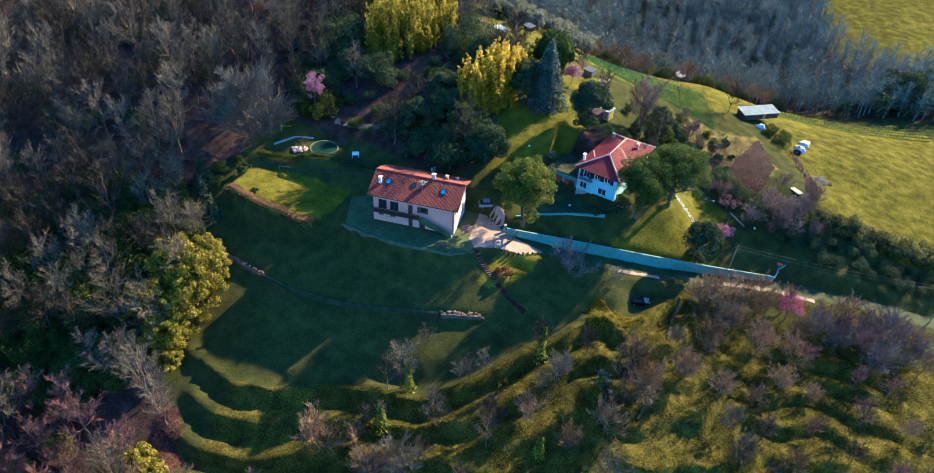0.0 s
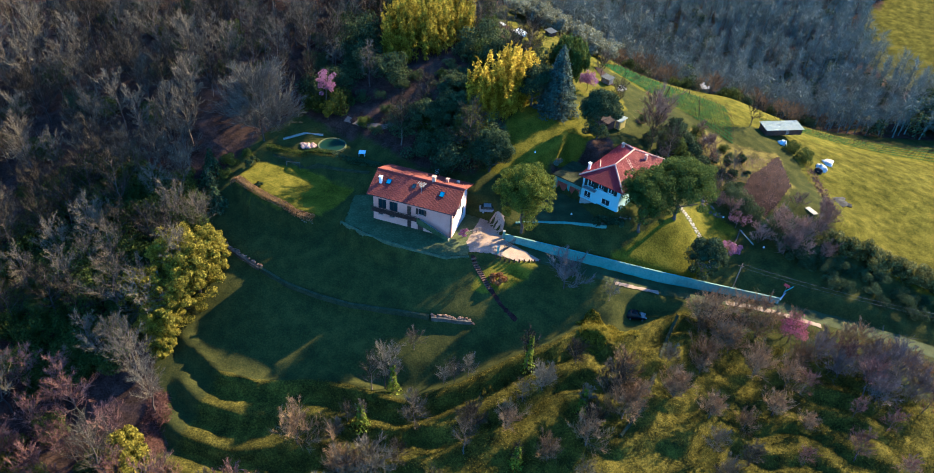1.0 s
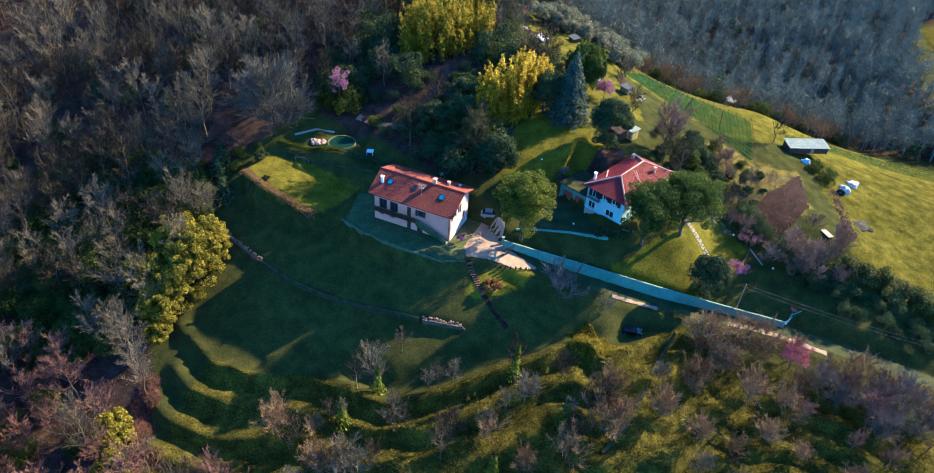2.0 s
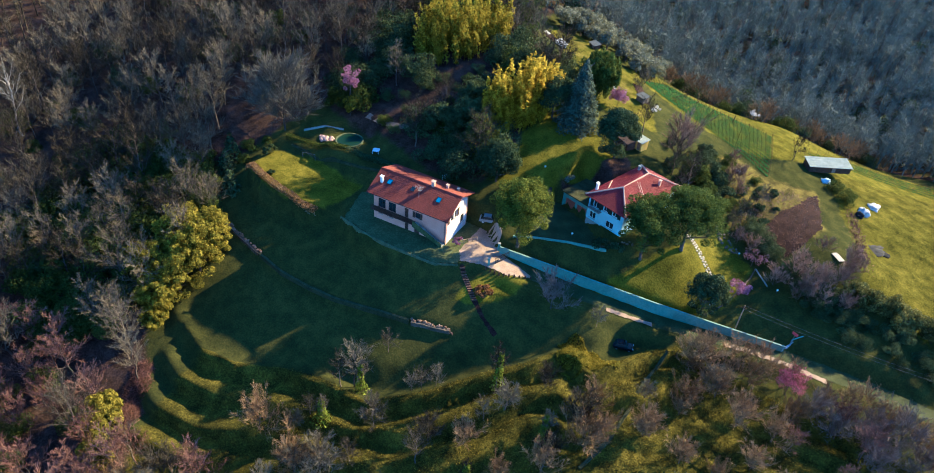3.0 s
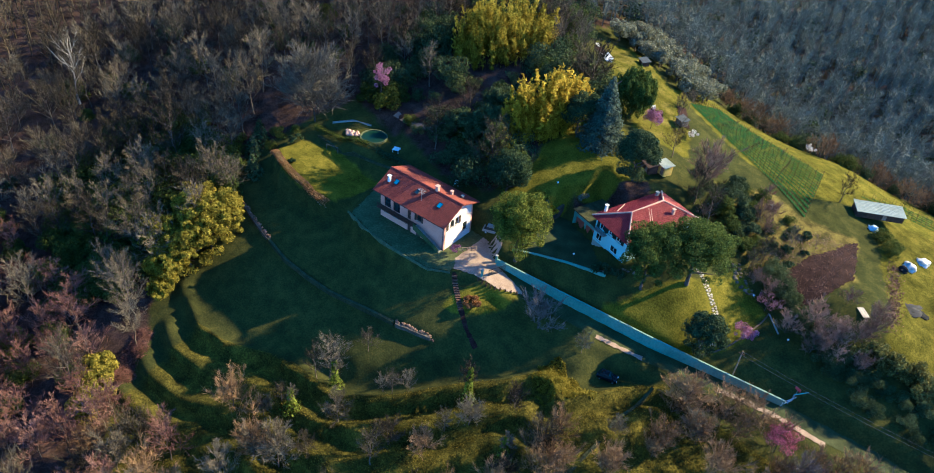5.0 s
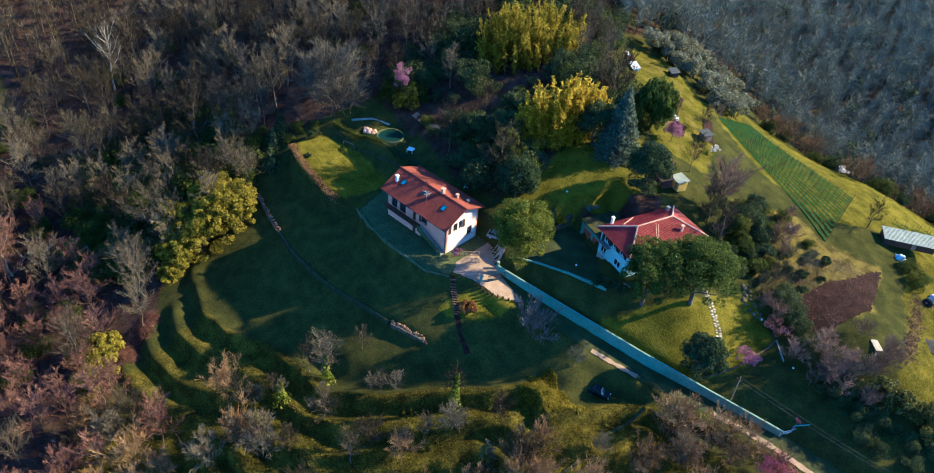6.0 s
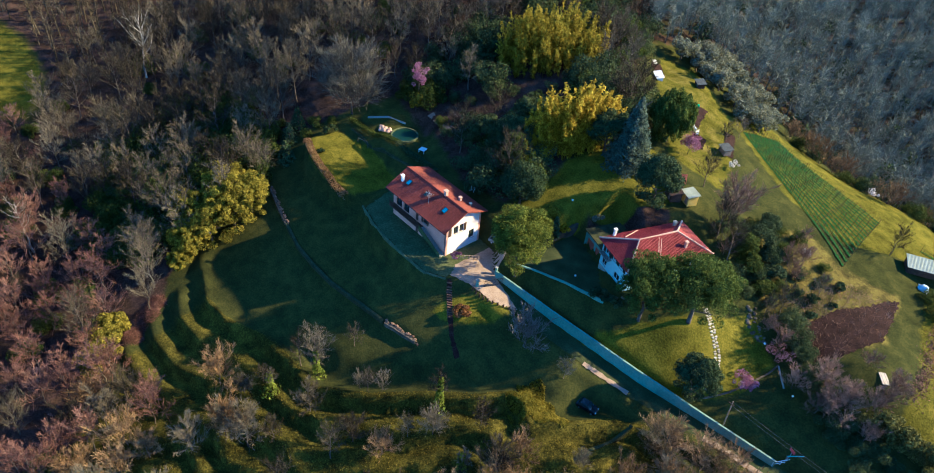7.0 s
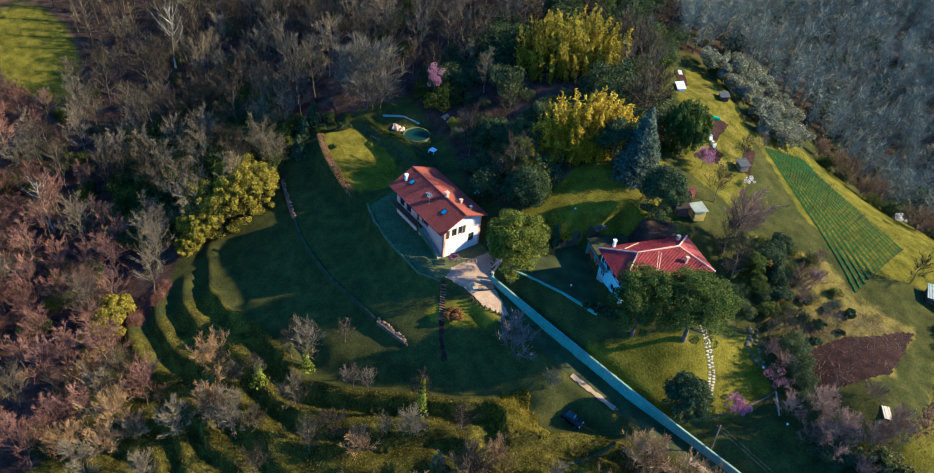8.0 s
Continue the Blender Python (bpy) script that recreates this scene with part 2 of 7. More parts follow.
FAR = np.array([
    (88, -16, -15), (92, 66, -4.5), (64, 125, -18), (26, 120, -14), (-22, 45, 15), (-40, 25, 8), (-62, 15, 9), (-75, 0, 0),
    (-98, -17, -3), (-70, -26, -10), (-47, -38, -16), (-60, -50, -22), (-14, -80, -24), (115, 178, -8), (-60, 90, 26), (-140, 60, 12),
    (-150, -60, -2), (120, -80, -25), (0, -160, -30), (250, 60, -25), (60, 300, 10), (-100, 250, 30),
])
KNOTS = np.vstack([SPOTS, FAR]).astype(float)


def _kernel(a, b):
    return np.sqrt(((a[:, None, :2] - b[None, :, :2]) ** 2).sum(-1) + 16.0)


_n = len(KNOTS)
_flat = np.c_[np.ones(_n), KNOTS[:, :2]]
_sys = np.block([[-_kernel(KNOTS, KNOTS) - 0.4 * np.eye(_n), _flat], [_flat.T, np.zeros((3, 3))]])
_weights = np.linalg.solve(_sys, np.r_[KNOTS[:, 2], 0, 0, 0])


def ease(a, b, v):
    s = np.clip((v - a) / (b - a), 0, 1)
    return s * s * (3 - 2 * s)


def along(px, py, line):
    """Distance to a polyline of (x, y, z), and the height of its nearest point."""
    best, height = np.full(px.shape, 1e9), np.zeros(px.shape)
    for (ax, ay, az), (bx, by, bz) in zip(line, line[1:]):
        dx, dy = bx - ax, by - ay
        s = np.clip(((px - ax) * dx + (py - ay) * dy) / (dx * dx + dy * dy), 0, 1)
        d = np.hypot(px - ax - s * dx, py - ay - s * dy)
        near = d < best
        best, height = np.where(near, d, best), np.where(near, az + s * (bz - az), height)
    return best, height


def inside(px, py, ring):
    """Signed distance to a closed ring, negative within."""
    d, odd = np.full(px.shape, 1e9), np.zeros(px.shape, bool)
    for (ax, ay), (bx, by) in zip(ring, ring[1:] + ring[:1]):
        dx, dy = bx - ax, by - ay
        s = np.clip(((px - ax) * dx + (py - ay) * dy) / (dx * dx + dy * dy), 0, 1)
        d = np.minimum(d, np.hypot(px - ax - s * dx, py - ay - s * dy))
        cross = ((ay > py) != (by > py)) & (px < (bx - ax) * (py - ay) / (by - ay + 1e-12) + ax)
        odd ^= cross
    return np.where(odd, -d, d)


DRIVE = [(4, 1.5, 0.0), (8, 1.8, -0.2), (14, 2.2, -1.2), (22, 3.6, -2.7), (39, 7.6, -5.7), (50, 11.0, -7.0), (62, 14.5, -8.3), (78, 17.5, -10.6), (95, 19, -13.2), (130, 22, -17)]
TERRACE = [(-21, -3.9), (-15.2, -5.4), (-7.5, -6.1), (1.2, -6.1), (5, -4), (8, 0), (9, 4), (4, 9), (-18, 9.6), (-24, 6)]
SMALL_LAWN = [(-46, -1), (-40, -4.6), (-27.2, -3.6), (-24.5, 1), (-24, 7.5), (-36, 9), (-45, 6)]
COURT = [(10.8, 8), (14.5, 9.8), (19.7, 11.7), (27, 13.2), (20.6, 19.6), (13.6, 22.8), (11.2, 22.8), (10.7, 17)]
GARAGE = [(13.4, 23.2), (20.3, 20.6), (22, 27), (15.5, 29.5)]
WHITE_PAD = [(19, 19), (29, 15), (38, 31), (27, 35)]
POOL = (-32.8, 15.3)
STEP = [(-45, -11.6), (-38, -13.4), (-33, -14.5), (-26.4, -15.8), (-19.7, -16.2), (-13.4, -16.3), (-8.5, -15.9), (-2.4, -15.5), (2, -15.1), (8.7, -13.7), (14.4, -10.8)]
EDGE = [(-42, -29), (-36.7, -32), (-29, -35), (-22.5, -34.7), (-14, -31.7), (-6.6, -30.8), (3.7, -31), (11.5, -25.5), (19, -18), (24.6, -13.2), (28, -8.8), (31, -8.4), (34, -10.6), (36.4, -7), (38.5, -4), (41, 1), (45, 4.6), (60, 5), (95, 6)]


def land(px, py):
    """Height of the ground."""
    px, py = np.asarray(px, float), np.asarray(py, float)
    shape = px.shape
    px, py = px.ravel(), py.ravel()
    z = np.empty(px.shape)
    for k in range(0, len(px), 20000):
        q = np.c_[px[k:k + 20000], py[k:k + 20000]]
        z[k:k + 20000] = np.c_[-_kernel(q, KNOTS), np.ones(len(q)), q] @ _weights
    far = np.hypot(px, py)
    z = z * (1 - ease(350, 900, far)) + ease(350, 900, far) * (-10 + 60 * ease(900, 2600, far))
    # orchard terraces, stepping down the slope
    below, _ = along(px, py, [(x, y, 0) for x, y in EDGE])
    low = py < np.interp(px, [x for x, _ in EDGE], [y for _, y in EDGE])
    where = low * ease(-38, -34, px) * (1 - ease(78, 92, px)) * (1 - ease(30, 45, below))
    east = ease(-16, -4, px)
    where = where * (1 - (1 - east) * ease(15, 18, below))
    wavy = below + ease(2, 8, below) * east * (1.5 * np.sin(px * 0.19 + 1) + 0.9 * np.sin(px * 0.43 + py * 0.2) + 0.8 * np.sin(py * 0.31 - px * 0.11)) + (1 - east) * 0.6
    f = wavy / 5.4 - np.floor(wavy / 5.4)
    z = z + where * (1 - 0.25 * ease(42, 56, px)) * (2.3 + east * (1.0 * np.sin(px * 0.16 - py * 0.13 + 2) + 0.5 * np.sin(px * 0.37 + py * 0.23))) * (f - ease(0.04, 0.28, f) + 0.42 * ease(0, 4, below))
    span = ease(-44, -36, px) * (1 - ease(44, 60, px))
    z = z + span * (1.15 * np.exp(-((below / 1.3) ** 2)) - (1 - low) * (0.1 + 1.5 * ease(-14, -4, px)) * np.exp(-(((below - 4.0) / 2.2) ** 2)))
    # the retaining step between the two lawns
    gap, _ = along(px, py, [(x, y, 0) for x, y in STEP])
    upper = py > np.interp(px, [x for x, _ in STEP], [y for _, y in STEP])
    reach = ease(-46, -43, px) * (1 - ease(9, 15, px)) * np.tanh(gap / 0.35)
    z = z + reach * np.where(upper, 0.55 * np.exp(-((gap / 6) ** 2)), -0.35 * np.exp(-((gap / 5) ** 2)))
    # level pads and the drive
    for ring, level, soft in ((TERRACE, 0.0, 1.2), (SMALL_LAWN, np.interp(px, [-44, -26.6], [2.0, -0.45]), 1.0), (COURT, 1.9, 1.5), (WHITE_PAD, 3.6, 3.0), (GARAGE, 5.0, 2.0), (COURT, 1.9, 0.6)):
        d = inside(px, py, ring)
        k = 1 - ease(0, soft, d)
        z = z * (1 - k) + level * k
    d, h = along(px, py, DRIVE)
    k = 1 - ease(2.4, 4.5, d)
    z = z * (1 - k) + h * k
    k = 1 - ease(4.5, 6.5, np.hypot(px - POOL[0], py - POOL[1]))
    z = z * (1 - k) + 3.9 * k
    return z.reshape(shape)


def ground_at(x, y):
    return float(land(np.array([x]), np.array([y]))[0])


# ---- builders ----
def mesh_of(name, verts, faces, mats, smooth=False, slots=None):
    me = bpy.data.meshes.new(name)
    verts = np.asarray(verts, np.float32)
    if isinstance(faces, np.ndarray):
        k = faces.shape[1]
        me.vertices.add(len(verts)), me.loops.add(faces.size), me.polygons.add(len(faces))
        me.vertices.foreach_set("co", verts.ravel())
        me.loops.foreach_set("vertex_index", faces.ravel().astype(np.int32))
        me.polygons.foreach_set("loop_start", np.arange(0, faces.size, k, dtype=np.int32))
        me.update(calc_edges=True)
    else:
        me.from_pydata([tuple(v) for v in verts], [], faces)
    for m in mats:
        me.materials.append(m)
    if slots is not None:
        me.polygons.foreach_set("material_index", np.asarray(slots, np.int32))
    if smooth:
        me.polygons.foreach_set("use_smooth", np.ones(len(me.polygons), bool))
    return me


def thing(name, label, category, at=(0, 0, 0), rz=0.0, group="", kind=""):
    ob = new(name)
    ob.empty_display_size = 0.2
    ob.matrix_world = pose(*at, 0, 0, rz)
    return tagged(ob, label, category, group, kind)


def part(name, bm, mat, parent=None, label=""):
    """One bmesh as one mesh object under a thing or a part."""
    me = bpy.data.meshes.new(name)
    bm.to_mesh(me)
    bm.free()
    me.materials.append(mat)
    return hang(name, me, parent, label)


def hang(name, me, parent=None, label=""):
    ob = new(name, me)
    if parent is not None:
        ob.parent = parent
    return tagged(ob, label)


def box(bm, x0, y0, z0, x1, y1, z1, bevel=0.0, m=None):
    made = bmesh.ops.create_cube(bm, size=1, matrix=Matrix.Translation(((x0 + x1) / 2, (y0 + y1) / 2, (z0 + z1) / 2)) @ Matrix.Diagonal((x1 - x0, y1 - y0, z1 - z0, 1)))
    vs = made["verts"]
    if m is not None:
        bmesh.ops.transform(bm, matrix=m, verts=vs)
    if bevel:
        es = list({e for v in vs for e in v.link_edges})
        bmesh.ops.bevel(bm, geom=es, offset=bevel, segments=1, affect="EDGES")
    return bm


def boxed(*a, **k):
    return box(bmesh.new(), *a, **k)


def tube(bm, p, q, r0, r1=None, sides=8):
    p, q = Vector(p), Vector(q)
    m = Matrix.Translation((p + q) / 2) @ (q - p).to_track_quat("Z", "Y").to_matrix().to_4x4()
    bmesh.ops.create_cone(bm, cap_ends=True, segments=sides, radius1=r0, radius2=r0 if r1 is None else r1, depth=(q - p).length, matrix=m)
    return bm


def tubed(*a, **k):
    return tube(bmesh.new(), *a, **k)


def prism(bm, ring, z0, z1):
    """A flat ring of (x, y) raised from z0 to z1."""
    low, high = [bm.verts.new((x, y, z0)) for x, y in ring], [bm.verts.new((x, y, z1)) for x, y in ring]
    bm.faces.new(high), bm.faces.new(low[::-1])
    for k in range(len(ring)):
        j = (k + 1) % len(ring)
        bm.faces.new((low[k], low[j], high[j], high[k]))
    bmesh.ops.recalc_face_normals(bm, faces=bm.faces)
    return bm


def spread(line, step):
    """A polyline cut into even steps."""
    pts = np.array(line, float)
    cut = [0.0, *np.cumsum(np.hypot(*np.diff(pts[:, :2], axis=0).T))]
    s = np.linspace(0, cut[-1], max(2, int(cut[-1] / step) + 1))
    return np.stack([np.interp(s, cut, pts[:, k]) for k in range(pts.shape[1])], 1)


def sides_of(pts):
    d = np.gradient(pts[:, :2], axis=0)
    d /= np.linalg.norm(d, axis=1, keepdims=True)
    return np.c_[-d[:, 1], d[:, 0]]


def strip(name, line, width, mat, lift=0.05, step=1.0, lanes=4, heights=None):
    """A surface draped along a line over the land."""
    pts = spread(line, step)
    side = sides_of(pts)
    w = np.linspace(-width / 2, width / 2, lanes + 1)
    xs, ys = pts[:, 0:1] + side[:, 0:1] * w, pts[:, 1:2] + side[:, 1:2] * w
    jig = np.random.RandomState(len(pts)).uniform(-0.12, 0.12, (len(pts), 1)) * np.sign(w) * (np.abs(w) > width * 0.45)
    xs, ys = xs + side[:, 0:1] * jig, ys + side[:, 1:2] * jig
    z = land(xs, ys) + lift
    n, k = xs.shape
    idx = np.arange(n * k).reshape(n, k)
    faces = np.stack([idx[:-1, :-1], idx[:-1, 1:], idx[1:, 1:], idx[1:, :-1]], -1).reshape(-1, 4)[:, ::-1].copy()
    return hang(name, mesh_of(name, np.stack([xs, ys, z], -1).reshape(-1, 3), faces, [mat], True))


def patch(name, ring, mat, lift=0.05, cell=0.6, rag=0.15):
    """A draped area with a slightly ragged rim."""
    r = np.array(ring, float)
    xs, ys = np.meshgrid(np.arange(r[:, 0].min() - 1, r[:, 0].max() + 1, cell), np.arange(r[:, 1].min() - 1, r[:, 1].max() + 1, cell))
    d = inside(xs.ravel(), ys.ravel(), [tuple(v) for v in ring]).reshape(xs.shape)
    keep = d < cell * 0.75
    # pull the outer ring of points onto the rim
    gx, gy = np.gradient(d, cell, axis=1), np.gradient(d, cell, axis=0)
    out = np.clip(d + np.random.RandomState(7).uniform(-rag, rag, d.shape), 0, None)
    px, py = xs - gx * out, ys - gy * out
    z = land(px, py) + lift
    idx = np.full(xs.shape, -1)
    idx[keep] = np.arange(keep.sum())
    q = np.stack([idx[:-1, :-1], idx[:-1, 1:], idx[1:, 1:], idx[1:, :-1]], -1).reshape(-1, 4)
    q = q[(q >= 0).all(1)]
    return hang(name, mesh_of(name, np.stack([px[keep], py[keep], z[keep]], -1), q, [mat], True))


def wall_along(bm, line, thick, step=1.0, sink=1.0, rough=0.0, cap=0.0):
    """A wall with its crown at the line's heights and its foot sunk in the land."""
    pts = spread(line, step)
    side = sides_of(pts) * thick / 2
    rnd = np.random.RandomState(3)
    rows = []
    for (x, y, top), (sx, sy) in zip(pts, side):
        a, b = (x + sx, y + sy), (x - sx, y - sy)
        low = min(ground_at(*a), ground_at(*b)) - sink
        t = top + rnd.uniform(-rough, rough)
        rows.append([bm.verts.new(v) for v in ((*a, low), (*a, t), (*b, t), (*b, low))])
    for p, q in zip(rows, rows[1:]):
        for k in range(3):
            bm.faces.new((p[k], q[k], q[k + 1], p[k + 1]))
    bm.faces.new(rows[0]), bm.faces.new(rows[-1][::-1])
    bmesh.ops.recalc_face_normals(bm, faces=bm.faces)
    return bm


# ---- plants ----
def sticks(p, q, r0, r1, sides=3):
    """Tapered sticks, many at once: vertices and quads."""
    p, q = np.asarray(p, float), np.asarray(q, float)
    d = q - p
    d /= np.linalg.norm(d, axis=1, keepdims=True) + 1e-9
    ref = np.where(np.abs(d[:, 2:3]) > 0.8, [[1.0, 0, 0]], [[0, 0, 1.0]])
    u = np.cross(d, ref)
    u /= np.linalg.norm(u, axis=1, keepdims=True) + 1e-9
    w = np.cross(d, u)
    a = np.arange(sides) * 2 * np.pi / sides
    ring = np.cos(a)[None, :, None] * u[:, None] + np.sin(a)[None, :, None] * w[:, None]
    low, high = p[:, None] + ring * np.reshape(r0, (-1, 1, 1)), q[:, None] + ring * np.reshape(r1, (-1, 1, 1))
    verts = np.concatenate([low, high], 1).reshape(-1, 3)
    base = np.arange(len(p))[:, None, None] * 2 * sides
    k = np.arange(sides)
    quad = np.stack([k, (k + 1) % sides, (k + 1) % sides + sides, k + sides], -1)
    return verts, (base + quad[None]).reshape(-1, 4)


def boughs(rnd, height, spread_, trunk_r, limbs=14, subs=9, twigs=10, rise=0.8, bole=0.25, lean=0.05):
    """Trunk, limbs and twigs of a leafless tree: two sets of sticks."""
    P, Q, A, B = [], [], [], []
    TP, TQ, TA, TB = [], [], [], []
    top = np.array([rnd.uniform(-lean, lean) * height, rnd.uniform(-lean, lean) * height, height * 0.86])
    n = 6
    spine = [top * (k / n) + np.r_[rnd.uniform(-0.02, 0.02, 2) * height * (0 < k), 0] for k in range(n + 1)]
    for k in range(n):
        P.append(spine[k]), Q.append(spine[k + 1]), A.append(trunk_r * (1 - 0.85 * k / n)), B.append(trunk_r * (1 - 0.85 * (k + 1) / n))
    for i in range(limbs):
        f = bole + (0.98 - bole) * (i + rnd.uniform(0, 0.9)) / limbs
        s = min(f, 0.999) * n
        k = min(int(s), n - 1)
        start = spine[k] + (spine[k + 1] - spine[k]) * (s - k)
        a = i * 2.4 + rnd.uniform(-0.5, 0.5)
        size = spread_ * (1.12 - 0.62 * f) * rnd.uniform(0.75, 1.2)
        up = rise * rnd.uniform(0.5, 1.3) + 0.5 * f
        d = np.array([math.cos(a), math.sin(a), up])
        d /= np.linalg.norm(d)
        mid = start + d * size * 0.5 + rnd.normal(0, 0.05, 3) * size
        end = mid + (d + [0, 0, 0.3]) * size * 0.55 + rnd.normal(0, 0.07, 3) * size
        r = trunk_r * 0.36 * (1.15 - 0.7 * f)
        P += [start, mid]; Q += [mid, end]; A += [r, r * 0.55]; B += [r * 0.55, r * 0.15]
        for j in range(subs):
            g = 0.12 + 0.88 * (j + rnd.uniform(0, 0.9)) / subs
            b0 = start + (mid - start) * min(1, g * 2) if g < 0.5 else mid + (end - mid) * (g * 2 - 1)
            e = d * 0.9 + rnd.normal(0, 0.5, 3) + [0, 0, 0.35]
            e /= np.linalg.norm(e)
            ln = size * rnd.uniform(0.3, 0.55) * (1.25 - 0.6 * g)
            b1 = b0 + e * ln
            P.append(b0); Q.append(b1); A.append(max(0.016, r * 0.26)); B.append(0.01)
            for t in range(twigs):
                h = rnd.uniform(0.05, 1.0)
                c0 = b0 + (b1 - b0) * h
                v = e * 0.8 + rnd.normal(0, 0.45, 3) + [0, 0, 0.45]
                v /= np.linalg.norm(v)
                TP.append(c0); TQ.append(c0 + v * ln * rnd.uniform(0.45, 1.05)); TA.append(0.021); TB.append(0.009)
    return (P, Q, A, B), (TP, TQ, TA, TB)


def ribbons(rnd, p, q, w0, w1):
    """Thin flat twigs, many at once, each turned its own way."""
    p, q = np.asarray(p, float), np.asarray(q, float)
    d = q - p
    u = np.cross(d, rnd.normal(0, 1, p.shape))
    u /= np.linalg.norm(u, axis=1, keepdims=True) + 1e-9
    w0, w1 = np.reshape(w0, (-1, 1)), np.reshape(w1, (-1, 1))
    v = np.stack([p - u * w0, p + u * w0, q + u * w1, q - u * w1], 1).reshape(-1, 3)
    return v, np.arange(4 * len(p)).reshape(-1, 4)


def bare_tree_meshes(seed, height, spread_, bark, twig, trunk_r=None, thick=1.0, **k):
    rnd = np.random.RandomState(seed)
    big, small = boughs(rnd, height, spread_, trunk_r or height * 0.016, **k)
    v, f = sticks(*big, sides=3)
    trunk = mesh_of("trunk", v, f, [bark])
    v, f = ribbons(rnd, small[0], small[1], np.array(small[2]) * thick, np.array(small[3]) * thick)
    return trunk, mesh_of("crown", v, f, [twig])


def leaves(rnd, centres, size, aspect=1.0, normals=None, flat=0.6, droop=0.0):
    """Small rhombic leaves or sprays at the centres, turned at random about their outward way."""
    n = len(centres)
    nrm = rnd.normal(0, 1, (n, 3)) if normals is None else normals + rnd.normal(0, flat, (n, 3))
    nrm /= np.linalg.norm(nrm, axis=1, keepdims=True) + 1e-9
    t = rnd.normal(0, 1, (n, 3))
    t[:, 2] += droop
    t -= nrm * (t * nrm).sum(1, keepdims=True)
    t /= np.linalg.norm(t, axis=1, keepdims=True) + 1e-9
    b = np.cross(nrm, t)
    s = size * rnd.uniform(0.6, 1.4, (n, 1))
    bend = nrm * s * rnd.uniform(-0.35, 0.35, (n, 1))
    v = np.stack([centres - t * s * aspect, centres - b * s * 0.55 + bend, centres + t * s * aspect, centres + b * s * 0.55 + bend], 1).reshape(-1, 3)
    return v, np.arange(4 * n).reshape(-1, 4)


def clumped(rnd, clumps, per, shell=0.35):
    """Leaf places and outward ways on a set of ellipsoid clumps (x, y, z, rx, ry, rz)."""
    C, N = [], []
    for x, y, z, rx, ry, rz in clumps:
        d = rnd.normal(0, 1, (per, 3))
        d /= np.linalg.norm(d, axis=1, keepdims=True)
        r = 1 - shell * rnd.uniform(0, 1, (per, 1)) ** 2
        C.append(np.array([x, y, z]) + d * r * [rx, ry, rz])
        N.append(d / np.array([rx, ry, rz]))
    N = np.concatenate(N)
    return np.concatenate(C), N / np.linalg.norm(N, axis=1, keepdims=True)


def crown_mesh(rnd, clumps, per, size, mat, aspect=1.0, droop=0.0, flat=0.6):
    c, n = clumped(rnd, clumps, per)
    v, f = leaves(rnd, c, size, aspect, n, flat, droop)
    return mesh_of("crown", v, f, [mat])


def trunk_mesh(rnd, height, r, mat, forks=5, reach=1.0, bole=0.5):
    P, Q, A, B = [], [], [], []
    p = np.zeros(3)
    for k in range(5):
        q = np.array([rnd.uniform(-0.05, 0.05) * height, rnd.uniform(-0.05, 0.05) * height, height * (k + 1) / 5])
        P.append(p); Q.append(q); A.append(r * (1 - 0.13 * k)); B.append(r * (1 - 0.13 * (k + 1)))
        p = q
    for k in range(forks):
        a = k * 2.4 + rnd.uniform(-0.3, 0.3)
        s = np.array([0, 0, height * (bole + (0.95 - bole) * k / max(1, forks - 1))])
        e = s + [math.cos(a) * reach, math.sin(a) * reach, reach * rnd.uniform(0.4, 0.9)]
        P.append(s); Q.append(e); A.append(r * 0.45); B.append(r * 0.15)
    v, f = sticks(P, Q, A, B, 6)
    return mesh_of("trunk", v, f, [mat], True)


def plant(name, label, category, x, y, parts_, rz=0.0, scale=1.0, group="", z=None, sink=0.15):
    """A tree or shrub of the given part meshes, standing on the land."""
    ob = new(name)
    ob.empty_display_size = 0.3
    ob.matrix_world = pose(x, y, (ground_at(x, y) if z is None else z) - sink, 0, 0, rz) @ Matrix.Diagonal((scale, scale, scale, 1) if not isinstance(scale, tuple) else (*scale, 1))
    tagged(ob, label, category, group)
    for n, me in parts_:
        hang(n, me, ob)
    return ob


# ---- the ground: one sheet, fine near the houses, coarse to the horizon ----
def axis(lo, hi, step, far):
    mid = np.arange(lo, hi + step / 2, step)
    out, s = [], step
    v = hi
    while v < far:
        s *= 1.25
        v += s
        out.append(v)
    out2, s, v = [], step, lo
    while v > -far:
        s *= 1.25
        v -= s
        out2.append(v)
    return np.r_[out2[::-1], mid, out]


WOOD_WEST = [(-53, -6), (-45, -14), (-44, -34), (-36, -42), (-32, -50), (-22, -62), (-12, -70), (-6, -120), (-170, -120), (-175, 100), (-60, 118), (-44, 60), (-41, 27), (-47, 13)]
HILL = [(-44, 21), (-27, 19), (-12, 14), (-1, 15), (2, 24), (-2, 36), (4, 44), (4, 52), (-4, 56), (-14, 68), (-22, 84), (-60, 118), (-44, 60)]
VALLEY = [(-60, 118), (-22, 84), (-16, 100), (10, 108), (40, 112), (75, 106), (105, 116), (150, 122), (165, 128), (125, 146), (101, 153), (91, 170), (93, 205), (110, 235), (150, 262), (150, 420), (-200, 420), (-200, 110)]
MEADOW = [(71, 32), (98, 32), (170, 60), (170, 120), (112, 100), (82, 92), (60, 80), (64, 58), (70, 44)]
